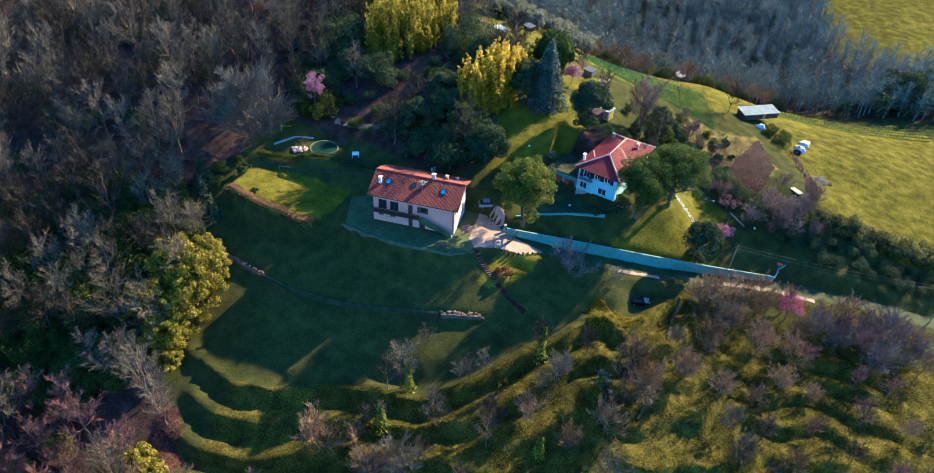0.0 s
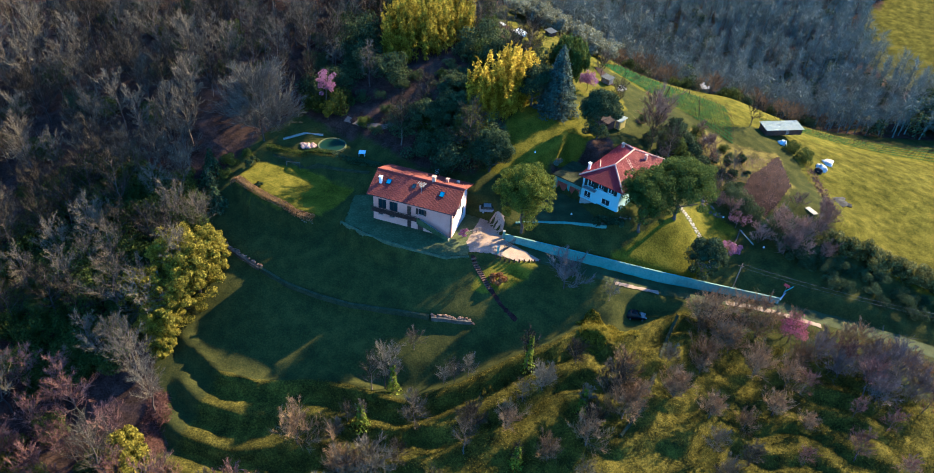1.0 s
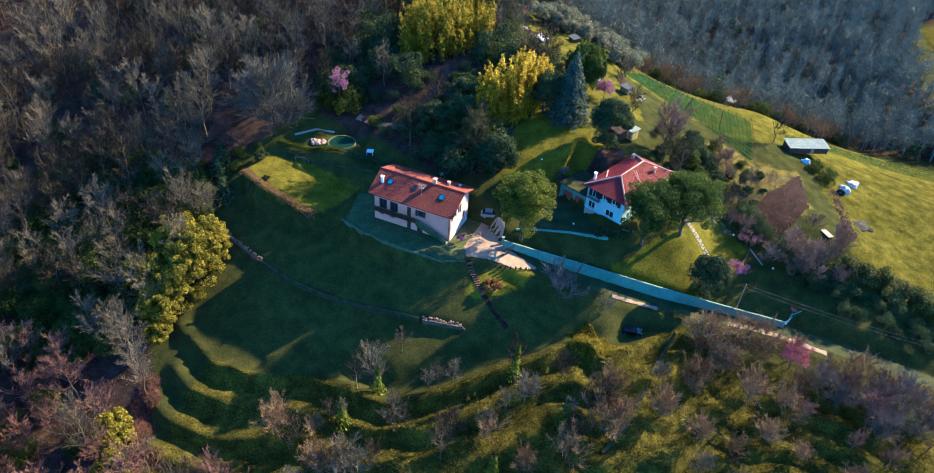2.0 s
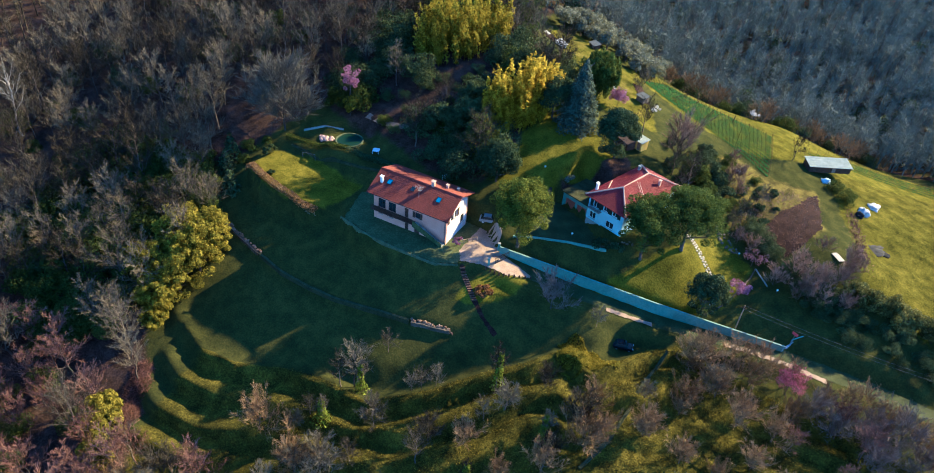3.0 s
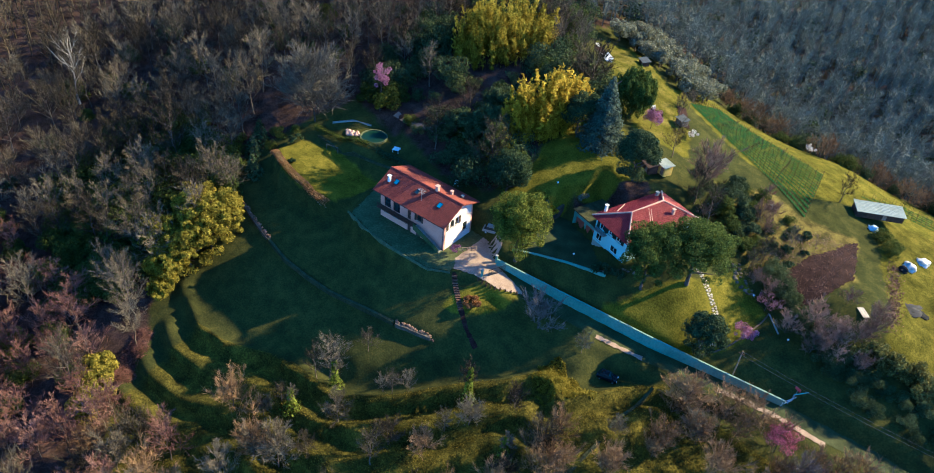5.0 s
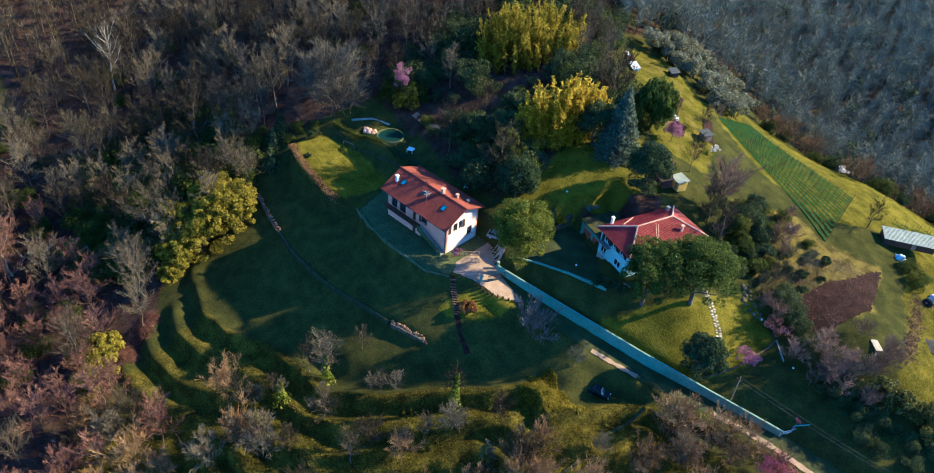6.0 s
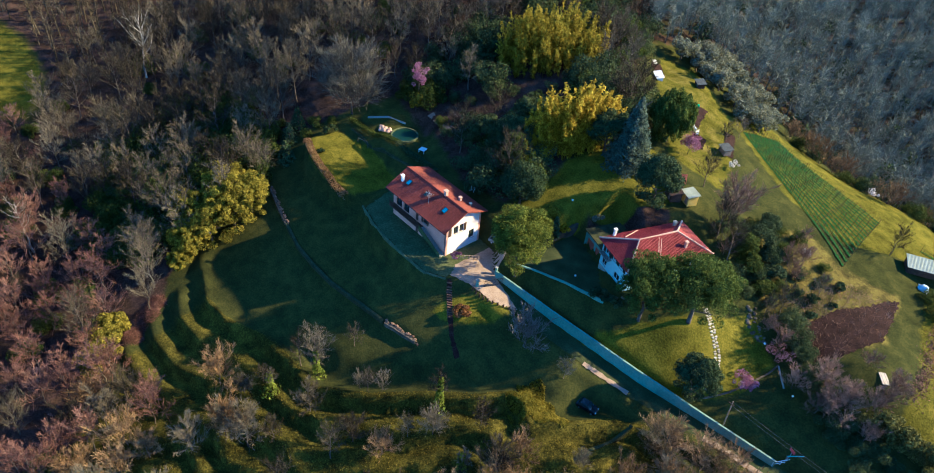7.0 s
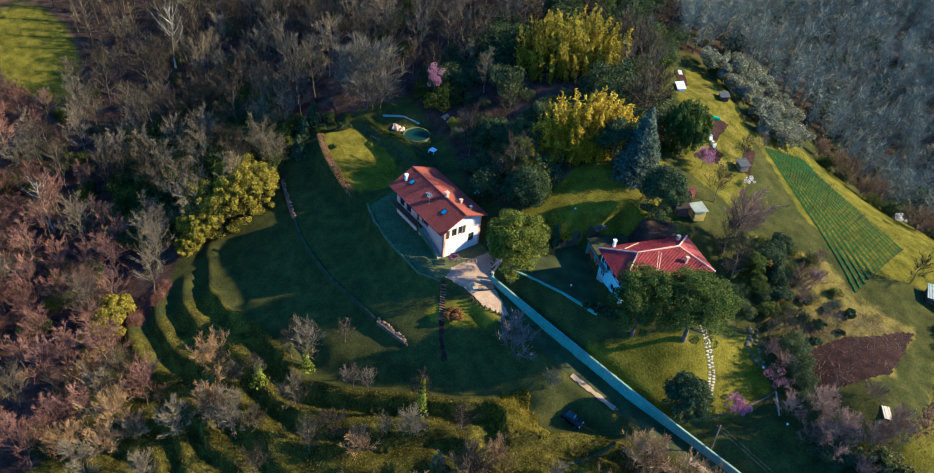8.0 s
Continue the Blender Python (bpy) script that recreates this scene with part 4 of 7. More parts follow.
for x0, x1 in ((-16, -15.6), (-0.4, 0)):
    bm = bmesh.new()
    prof = [(0, HIGH), (0, HIGH + 0.1), (RIDGE_Y, RIDGE_Z), (DEEP, BACK_Z), (DEEP, BACK_Z - 0.05), (DEEP - 0.4, HIGH)]
    a, b = [bm.verts.new((x0, y, z)) for y, z in prof], [bm.verts.new((x1, y, z)) for y, z in prof]
    bm.faces.new(a), bm.faces.new(b[::-1])
    for k in range(len(prof)):
        bm.faces.new((a[k], b[k], b[(k + 1) % len(prof)], a[(k + 1) % len(prof)]))
    bmesh.ops.recalc_face_normals(bm, faces=bm.faces)
    part("gable", bm, M["cream_wall"], pink)
part("floor", boxed(-15.6, 0.4, 2.5, -0.4, DEEP - 0.4, 2.74), M["concrete"], pink)
XL, XR, EY, EZ, BY = -16.75, 0.95, -1.37, 6.40, 8.95
BZ = RIDGE_Z + 0.12 - (BY - RIDGE_Y) * 0.365
bm = bmesh.new()
prof = [(EY, EZ - 0.16), (RIDGE_Y, RIDGE_Z), (BY, BZ - 0.14), (BY, BZ), (RIDGE_Y, RIDGE_Z + 0.14), (EY, EZ)]
a, b = [bm.verts.new((XL, y, z)) for y, z in prof], [bm.verts.new((XR, y, z)) for y, z in prof]
bm.faces.new(a), bm.faces.new(b[::-1])
for k in range(6):
    bm.faces.new((a[k], b[k], b[(k + 1) % 6], a[(k + 1) % 6]))
bmesh.ops.recalc_face_normals(bm, faces=bm.faces)
roof = part("roof", bm, M["roof"], pink, "brown clay tile roof with wide eaves")
RZ = RIDGE_Z + 0.14
tiles([(XL, EY, EZ), (XR, EY, EZ), (XR, RIDGE_Y, RZ), (XL, RIDGE_Y, RZ)], M["roof"], roof, seed=1)
tiles([(XR, BY, BZ), (XL, BY, BZ), (XL, RIDGE_Y, RZ), (XR, RIDGE_Y, RZ)], M["roof"], roof, seed=2)
ridge_line(roof, (XL, RIDGE_Y, RZ + 0.03), (XR, RIDGE_Y, RZ + 0.03), "roof")
SL = (RZ - EZ) / (RIDGE_Y - EY)
part("gutter", tubed((XL, EY - 0.07, EZ - 0.06), (XR, EY - 0.07, EZ - 0.06), 0.075, sides=8), M["dark_metal"], roof, "dark metal gutter")
part("gutter", tubed((XL, BY + 0.07, BZ - 0.06), (XR, BY + 0.07, BZ - 0.06), 0.075, sides=8), M["dark_metal"], roof, "dark metal gutter")
part("downpipe", tubed((-0.25, -0.12, 0), (-0.25, -0.12, HIGH - 0.5), 0.05), M["dark_metal"], pink)
slope = math.degrees(math.atan(SL))
for x, y, glazing, size in ((-13.5, 1.7, "skylight", 0.95), (-2.8, 1.7, "skylight", 0.95), (-8.5, 1.95, "glass", 0.8)):
    m = pose(x, y, EZ + (y - EY) * SL + 0.13, slope)
    bm = bmesh.new()
    for q in ((-0.5, -0.62, 0.5, -0.52), (-0.5, 0.52, 0.5, 0.62), (-0.5, -0.52, -0.41, 0.52), (0.41, -0.52, 0.5, 0.52)):
        box(bm, q[0] * size, q[1] * size, -0.1, q[2] * size, q[3] * size, 0.09, m=m)
    sk = part("skylight", bm, M["dark_metal"], roof, "roof window in a dark metal frame")
    part("pane", boxed(-0.41 * size, -0.52 * size, 0.0, 0.41 * size, 0.52 * size, 0.06, m=m), M[glazing], sk)
chimney(roof, -15.0, 1.3, EZ + (1.3 - EY) * SL, 0.5, 1.05, "white_wall")
chimney(roof, -5.3, 3.9, RZ, 0.6, 0.85, "ridge")
chimney(roof, -3.2, 5.6, RZ - 0.68, 0.45, 0.6, "ridge")
chimney(roof, -1.4, 6.6, RZ - 1.04, 0.4, 0.3, "concrete")
bm = bmesh.new()
az = EZ + (0.9 - EY) * SL
tube(bm, (-6.6, 0.9, az), (-6.6, 0.9, az + 2.6), 0.03)
tube(bm, (-7.4, 0.8, az + 2.4), (-5.8, 1.0, az + 2.4), 0.02)
for k in range(7):
    x = -7.3 + k * 0.24
    tube(bm, (x, 0.4, az + 2.42), (x + 0.1, 1.4, az + 2.42), 0.014)
for k in range(5):
    x = -7.0 + k * 0.2
    tube(bm, (x, 0.55, az + 1.8), (x + 0.08, 1.25, az + 1.8), 0.014)
tube(bm, (-7.1, 0.85, az + 1.8), (-6.1, 0.95, az + 1.8), 0.02)
part("antenna", bm, M["metal"], roof, "pale metal television antenna")
for k, (a, b, c, d) in enumerate(FRONT):
    m = pose(-16 + a, 0, b)
    if k in (0, 1, 2):
        door(pink, m, c - a, d - b) if k == 2 else window(pink, m, c - a, d - b, 0, sill=False, frame_mat="wood")
    elif k in (6, 7):
        door(pink, m, c - a, d - b)
    elif k == 3:
        window(pink, pose(-16 + a + 0.5, 0, b), 1.1, d - b, 0, frame_mat="wood")
    else:
        window(pink, m, c - a, d - b, 0, frame_mat="wood")
bm = boxed(-7.25 + 0.0, -0.07, 3.53, -6.77, -0.01, 4.87)
part("shutter", bm, M["wood"], pink, "dark wooden shutter folded open")
bm = boxed(-5.63, -0.07, 3.53, -5.15, -0.01, 4.87)
part("shutter", bm, M["wood"], pink, "dark wooden shutter folded open")
part("wall_panel", boxed(-7.25, 0.05, 3.55, -6.77, 0.35, 4.85), M["pink_wall"], pink)
part("wall_panel", boxed(-5.63, 0.05, 3.55, -5.15, 0.35, 4.85), M["pink_wall"], pink)
for k, (a, b, c, d) in enumerate(GABLE):
    window(pink, pose(0, a, b, 0, 0, 90), c - a, d - b, 0, frame_mat="wood")
for y0, y1 in ((0.45, 1.1), (4.1, 4.65)):
    part("shutter", boxed(0.01, y0, 4.22, 0.07, y1, 5.97), M["wood"], pink, "dark wooden shutter folded open")
for a in (3, 8):
    window(pink, pose(-a, DEEP, 3.6, 0, 0, 180), 1.2, 1.4, 0)

# balcony and outer stair
bal = part("balcony", boxed(-16, -1.15, 2.55, -6.6, -0.004, 2.72), M["wood"], pink, "dark timber balcony along the upper floor")
part("handrail", boxed(-16, -1.14, 3.66, -6.6, -1.06, 3.74), M["wood"], bal)
for k in range(48):
    x = -15.95 + k * 0.198
    part("baluster", boxed(x, -1.12, 2.72, x + 0.05, -1.08, 3.66), M["wood"], bal)
for k in range(6):
    x = -15.9 + k * 1.84
    part("bracket", boxed(x, -1.1, 2.4, x + 0.12, -0.004, 2.549), M["wood"], bal)
stair = part("stair", boxed(-6.6, -1.15, 2.55, -5.9, -0.004, 2.72), M["concrete"], pink, "concrete outer stair down the facade")
for k in range(15):
    x, z = -5.9 + k * 0.38, 2.72 - (k + 1) * 0.17
    part("step", boxed(x, -1.1, z - 0.28, x + 0.4, -0.004, z), M["concrete"], stair)
bm = bmesh.new()
for p, q in (((-6.6, -1.15, 2.2), (-0.2, -1.15, -0.15)),):
    v = [bm.verts.new(c) for c in ((-6.6, -1.2, 2.2), (-0.25, -1.2, -0.1), (-0.25, -1.2, 0.75), (-6.6, -1.2, 3.6), (-6.6, -1.11, 2.2), (-0.25, -1.11, -0.1), (-0.25, -1.11, 0.75), (-6.6, -1.11, 3.6))]
    for f in ((0, 1, 2, 3), (7, 6, 5, 4), (0, 4, 5, 1), (1, 5, 6, 2), (2, 6, 7, 3), (3, 7, 4, 0)):
        bm.faces.new([v[i] for i in f])
bmesh.ops.recalc_face_normals(bm, faces=bm.faces)
part("parapet", bm, M["paving"], stair, "grey stair parapet")

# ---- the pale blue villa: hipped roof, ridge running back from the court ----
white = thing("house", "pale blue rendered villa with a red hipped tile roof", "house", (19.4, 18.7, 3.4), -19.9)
WF = [(1.1, 3.15, 2.4, 4.9), (3.5, 3.5, 4.6, 4.8), (5.6, 3.5, 6.9, 4.8), (0.6, 0.5, 2.1, 1.9), (4.6, 0.5, 6.4, 1.9)]
bm = wall_sheet(8.3, 5.2, 0.35, WF)
bm.transform(pose(0.7, 0.7, 0))
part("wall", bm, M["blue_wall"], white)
for m in (pose(9.0, 1.05, 0, 0, 0, 90), pose(1.05, 1.05, 0, 0, 0, 90)):
    bm = wall_sheet(15.3, 5.2, 0.35, [(3, 3.2, 4.2, 4.6), (9, 3.2, 10.2, 4.6)] if m.translation.x > 5 else [])
    bm.transform(m)
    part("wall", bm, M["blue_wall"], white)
for y in (3, 9):
    window(white, pose(9.0, 1.05 + y, 3.2, 0, 0, 90), 1.2, 1.4, 2, "shutter")
bm = wall_sheet(8.3, 5.2, 0.35, [])
bm.transform(pose(9.0, 16.7, 0, 0, 0, 180))
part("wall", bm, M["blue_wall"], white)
part("plinth", boxed(0.72, 0.74, -3, 8.98, 16.68, -0.004), M["concrete"], white)
part("floor", boxed(1.06, 1.06, 2.55, 8.64, 16.3, 2.75), M["concrete"], white)
for k, (a, b, c, d) in enumerate(WF):
    if k == 0:
        window(white, pose(0.7 + a, 0.7, b), c - a, d - b, 2, "shutter", sill=False)
    else:
        window(white, pose(0.7 + a, 0.7, b), c - a, d - b, 2 if c - a < 1.5 else 0, "shutter")
wb = part("balcony", boxed(1.2, -0.25, 2.85, 4.0, 0.696, 3.0), M["concrete"], white, "small balcony with a dark railing")
for k in range(15):
    part("baluster", boxed(1.22 + k * 0.195, -0.23, 3.0, 1.25 + k * 0.195, -0.2, 3.95), M["dark_metal"], wb)
part("handrail", boxed(1.2, -0.24, 3.95, 4.0, -0.19, 4.0), M["dark_metal"], wb)
C = [(0, 0, 5.15), (9.7, 0, 5.15), (9.7, 17.4, 5.3), (0, 17.4, 5.3), (4.9, 4.7, 7.45), (4.9, 12.3, 7.75)]
bm = bmesh.new()
low = [bm.verts.new((x, y, z - 0.14)) for x, y, z in C[:4]]
e = [bm.verts.new(v) for v in C]
for f in ((0, 1, 4), (1, 2, 5, 4), (2, 3, 5), (3, 0, 4, 5)):
    bm.faces.new([e[k] for k in f])
bm.faces.new(low[::-1])
for k in range(4):
    bm.faces.new((low[k], low[(k + 1) % 4], e[(k + 1) % 4], e[k]))
bmesh.ops.recalc_face_normals(bm, faces=bm.faces)
wroof = part("roof", bm, M["roof_red"], white, "red clay tile hipped roof with pale hips")
for k, f in enumerate(((0, 1, 4), (1, 2, 5, 4), (2, 3, 5), (3, 0, 4, 5))):
    tiles([C[i] for i in f], M["roof_red"], wroof, seed=10 + k, label="rows of curved red roof tiles")
for i, j in ((0, 4), (1, 4), (2, 5), (3, 5), (4, 5)):
    p, q = Vector(C[i]), Vector(C[j])
    ridge_line(wroof, p + Vector((0, 0, 0.1)), q + Vector((0, 0, 0.1)), "ridge", 0.17)
ridge_line(wroof, (2.4, 3.6, 6.38), (0.3, 7.6, 5.4), "ridge", 0.14)
for d in (0, 0.35):
    ridge_line(wroof, (5.2 + d, 8.4 + d, 7.58 - d * 0.5), (8.6, 6.6 + d, 5.86), "ridge", 0.09)
chimney(wroof, 0.6, 2.6, 5.45, 0.45, 1.3, "white_wall")
chimney(wroof, 7.6, 12.6, 6.3, 0.45, 1.0, "ridge")
chimney(wroof, 1.4, 14.6, 5.9, 0.5, 0.7, "concrete")
# garage wing with a flat terrace roof
gar = thing("garage", "flat roofed garage wing beside the pale blue villa", "garage", (19.4, 18.7, 1.9), -19.9)
# white walls: the darker teal plaster puts the wing's deep shade into their colour
bm = wall_sheet(6.5, 3.2, 0.3, [(0.8, 0.05, 3.2, 2.3), (3.7, 0.05, 6.1, 2.3)])
bm.transform(pose(-6.2, 1.6, 0))
part("wall", bm, M["plaster"], gar)
for x in (-5.4, -2.5):
    bm = boxed(x, 1.72, 0.05, x + 2.4, 1.8, 2.3)
    for k in range(4):
        box(bm, x + 0.05, 1.69, 0.1 + k * 0.55, x + 2.35, 1.73, 0.58 + k * 0.55)
    part("garage_door", bm, M["rust"], gar, "dark red panelled garage door")
part("wall", boxed(-6.2, 1.904, 0, -5.9, 8, 3.2), M["plaster"], gar)
part("roof", boxed(-6.5, 1.4, 3.2, 0.66, 9.6, 3.42), M["dark_stone"], gar, "flat dark weathered roof terrace")


# ---- trees and shrubs ----
def scatter(ring, gap, seed, most=999, keep=None):
    """Random places inside a ring, no two nearer than the gap."""
    r = np.random.RandomState(seed)
    q = np.array(ring)
    n = most * 25
    xs, ys = r.uniform(q[:, 0].min(), q[:, 0].max(), n), r.uniform(q[:, 1].min(), q[:, 1].max(), n)
    ok = inside(xs, ys, ring) < 0
    got = np.empty((0, 2))
    for x, y in zip(xs[ok], ys[ok]):
        if keep and not keep(x, y):
            continue
        if len(got) == 0 or ((got - (x, y)) ** 2).sum(1).min() > gap * gap:
            got = np.vstack([got, (x, y)])
            if len(got) >= most:
                break
    return [tuple(v) for v in got]


def round_tree(name, label, x, y, height, radius, mat, seed, trunk=True, per=260, size=0.26, n=26, squash=0.7, base=0.3, category="tree", aspect=1.0, droop=0.0, group="", lump=(0.22, 0.40), out=(0.62, 0.86)):
    rd = np.random.RandomState(seed)
    cl = []
    mid, half = height * (1 + base) / 2, height * (1 - base) / 2
    for k in range(n):
        d = rd.normal(0, 1, 3)
        d /= np.linalg.norm(d)
        d[2] = abs(d[2]) * 0.9 if rd.uniform() < 0.72 else d[2]
        s = radius * rd.uniform(*lump)
        q = rd.uniform(*out)
        cl.append((d[0] * (radius - s * 0.6) * q / 0.8, d[1] * (radius - s * 0.6) * q / 0.8, mid + d[2] * (half - s * squash * 0.6) * q / 0.8, s, s, s * squash))
    ps = [("crown", crown_mesh(rd, cl, per, size, mat, aspect, droop))]
    if trunk:
        ps.insert(0, ("trunk", trunk_mesh(rd, height * (base + 0.35), radius * 0.065, M["bark"], 6, radius * 0.55, 0.45)))
    return plant(name, label, category, x, y, ps, group=group)


def cone_tree(name, label, x, y, height, radius, mat, seed, tiers=16, per=150, size=0.3, power=0.9, group=""):
    """Fir or cypress: rings of sprays narrowing to the top."""
    rd = np.random.RandomState(seed)
    C, N = [], []
    for k in range(tiers):
        f = k / tiers
        r = radius * (1 - f) ** power + 0.12
        m = max(14, int(per * (1 - f) + 10))
        a = rd.uniform(0, 6.28, m)
        lobe = 1 + 0.16 * np.sin(a * rd.randint(4, 8) + rd.uniform(0, 6))
        q = r * lobe * np.sqrt(rd.uniform(0.25, 1, m))
        C.append(np.c_[q * np.cos(a), q * np.sin(a), height * (0.06 + 0.94 * f) - 0.30 * q + rd.normal(0, 0.12, m) + 0.25 * radius * 0.3])
        N.append(np.c_[np.cos(a) * 0.5, np.sin(a) * 0.5, np.ones(m) * 0.8])
    v, f = leaves(rd, np.concatenate(C), size, 1.3, np.concatenate(N), 0.45)
    return plant(name, label, "tree", x, y, [("trunk", trunk_mesh(rd, height * 0.9, radius * 0.07 + 0.05, M["bark"], 4, radius * 0.4)), ("crown", mesh_of("crown", v, f, [mat]))], group=group)


round_tree("pine_tree", "broad umbrella pine with light needles by the forecourt", 11.9, 6.4, 15.0, 5.5, M["pine_light"], 1, squash=0.75, base=0.18, n=190, per=230, size=0.14, lump=(0.14, 0.26), out=(0.3, 0.9))
round_tree("pine_tree", "dark umbrella pine beside the pale blue villa", 33.0, 15.4, 14.8, 5.1, M["pine"], 2, squash=0.75, base=0.14, n=170, per=230, size=0.14, lump=(0.14, 0.26), out=(0.25, 0.9))
round_tree("pine_tree", "large dark umbrella pine beside the pale blue villa", 39.0, 20.9, 13.8, 6.5, M["pine"], 3, squash=0.7, base=0.14, n=200, per=230, size=0.14, lump=(0.13, 0.25), out=(0.25, 0.9))
round_tree("holm_oak", "rounded dark grey green evergreen oak", 1.8, 16.4, 9.3, 4.3, M["holm"], 4, base=0.0, n=70, per=300, size=0.16)
round_tree("evergreen_tree", "tall yellow green evergreen behind the farmhouse", -4.4, 19.6, 10.5, 2.3, M["laurel_dark"], 5, base=0.03, n=90, per=200, size=0.14, lump=(0.2, 0.42), out=(0.5, 0.95))
for k, (x, y, h, r_) in enumerate(((-9.8, 23.5, 9.5, 4.0), (-7.0, 24.6, 9.5, 3.4), (-14.5, 21.5, 8.5, 3.8), (-10.5, 30.5, 8.0, 4.2), (0.8, 43.0, 8.0, 4.0), (-5.5, 43.5, 9.0, 4.4))):
    round_tree("evergreen_tree", "dark evergreen tree on the shaded hill", x, y, h, r_, M["thicket"], 240 + k, base=0.04, n=60, per=260, size=0.14, group="hill evergreens", lump=(0.18, 0.34), out=(0.55, 0.9))
round_tree("evergreen_tree", "small leafy evergreen by the forecourt", 6.0, 11.8, 2.2, 1.3, M["laurel"], 6, base=0.05, n=16)
cone_tree("cypress", "slim dark cypress on the upper lawn", 10.2, 17.9, 4.6, 0.8, M["holm"], 7, 14, 60, 0.2, 0.6)
cone_tree("fir_tree", "blue grey fir on the upper lawn", 9.7, 36.9, 14.5, 4.6, M["bluefir"], 8, 34, 620, 0.2, 0.85)
round_tree("fir_tree", "dark broad conifer in the shade of the hill", 4.4, 36.2, 10.0, 4.6, M["holm"], 9, base=0.03, n=60, per=420, size=0.15)
round_tree("false_cypress", "broad dark feathery conifer by the kitchen garden", 8.8, 50.8, 11.6, 4.6, M["pine"], 10, base=0.02, n=130, per=230, size=0.15, squash=2.6, aspect=1.8, droop=2.5, lump=(0.1, 0.2), out=(0.5, 0.86))
round_tree("laurel_tree", "dense dark rounded laurel on the lawn", 19.9, 32.6, 11.0, 4.1, M["holm"], 11, base=0.03, n=64, per=420, size=0.15)
round_tree("laurel_tree", "dense dark clipped evergreen beside the steps", 46.3, 14.4, 9.4, 3.7, M["holm"], 12, base=0.03, n=90, per=260, size=0.13, lump=(0.16, 0.3))
round_tree("shrub", "yellow green leafy shrub by the steps", 47.2, 18.2, 2.6, 1.4, M["laurel"], 13, False, base=0.0, n=12, category="shrub")
round_tree("shrub", "rust orange leafed shrub below the forecourt", 11.2, -5.2, 2.0, 1.6, M["orange_leaf"], 14, False, base=0.0, n=16, category="shrub", size=0.16)
round_tree("shrub", "golden clipped shrub above the villa court", 10.4, 19.9, 1.9, 1.3, M["bamboo"], 17, False, base=0.0, n=14, per=160, size=0.12, category="shrub")
round_tree("shrub", "yellow green clipped shrub above the villa court", 8.2, 18.6, 1.6, 1.5, M["laurel"], 18, False, base=0.0, n=14, per=160, size=0.12, category="shrub")
round_tree("shrub", "small grey green shrub on the upper lawn", 13.8, 25.5, 2.0, 1.2, M["olive"], 15, False, base=0.0, n=10, category="shrub", size=0.16)
for x, y, s in ((-45.4, 4.3, 1.2), (-40.4, -1.2, 0.6), (26, 12.6, 1.5), (28.5, 13.2, 1.3)):
    round_tree("shrub", "small dark garden shrub", x, y, 1.7 * s, 1.3 * s, M["holm"], int(x * 7) % 97, False, base=0.0, n=9, per=120, size=0.16, category="shrub", group="garden shrubs")

# bamboo: groves of leaning plumed canes
def bamboo_grove(name, label, cx, cy, rx, ry, culms, high, seed, turn=0.0, mat="bamboo", low=0.72):
    rd = np.random.RandomState(seed)
    C, N, P, Q = [], [], [], []
    for k in range(culms):
        a, q = rd.uniform(0, 6.28), math.sqrt(rd.uniform(0, 1))
        ex, ey = rx * q * math.cos(a), ry * q * math.sin(a)
        x, y = cx + ex * math.cos(turn) - ey * math.sin(turn), cy + ex * math.sin(turn) + ey * math.cos(turn)
        z = ground_at(x, y)
        h = high * rd.uniform(low, 1.12) * (1 - 0.35 * q * q)
        lean = np.array([rd.uniform(-0.12, 0.12), rd.uniform(-0.12, 0.12), 1.0])
        m = 120
        f = rd.uniform(0.04, 1, m) ** 0.8
        bow = np.outer((f ** 2) * h * 0.12, [math.cos(a), math.sin(a), -0.3])
        w = 0.75 * np.sin(np.pi * np.clip(f * 0.93 + 0.05, 0, 1)) + 0.10
        off = rd.normal(0, 1, (m, 3)) * (w * 0.5)[:, None]
        C.append(np.array([x, y, z]) + f[:, None] * h * lean + bow + off)
        N.append(np.c_[off[:, :2], np.ones(m) * 0.35])
        P.append((x, y, z - 0.2)); Q.append((x + lean[0] * h * 0.8, y + lean[1] * h * 0.8, z + h * 0.8))
    v, f = leaves(rd, np.concatenate(C), 0.23, 1.7, np.concatenate(N), 0.7, droop=1.2)
    ob = new(name)
    tagged(ob, label, "bamboo", kind="stuff")
    hang("foliage", mesh_of("foliage", v, f, [M[mat]]), ob)
    v, f = sticks(P, Q, np.full(len(P), 0.04), np.full(len(P), 0.015), 4)
    hang("cane", mesh_of("cane", v, f, [M["bamboo"]]), ob)
    return ob


bamboo_grove("bamboo", "tall yellow green bamboo grove on the hill", -1.7, 32.5, 9.0, 3.8, 210, 13.2, 1, 1.05)
bamboo_grove("bamboo", "high yellow green bamboo grove near the hilltop", -25.5, 51, 12.5, 7.5, 220, 12.5, 2, 1.0, "bamboo_green", 0.45)
bamboo_grove("bamboo", "strip of bamboo climbing behind the evergreen oak", -4.0, 23.5, 2.6, 4.0, 26, 7.5, 3)

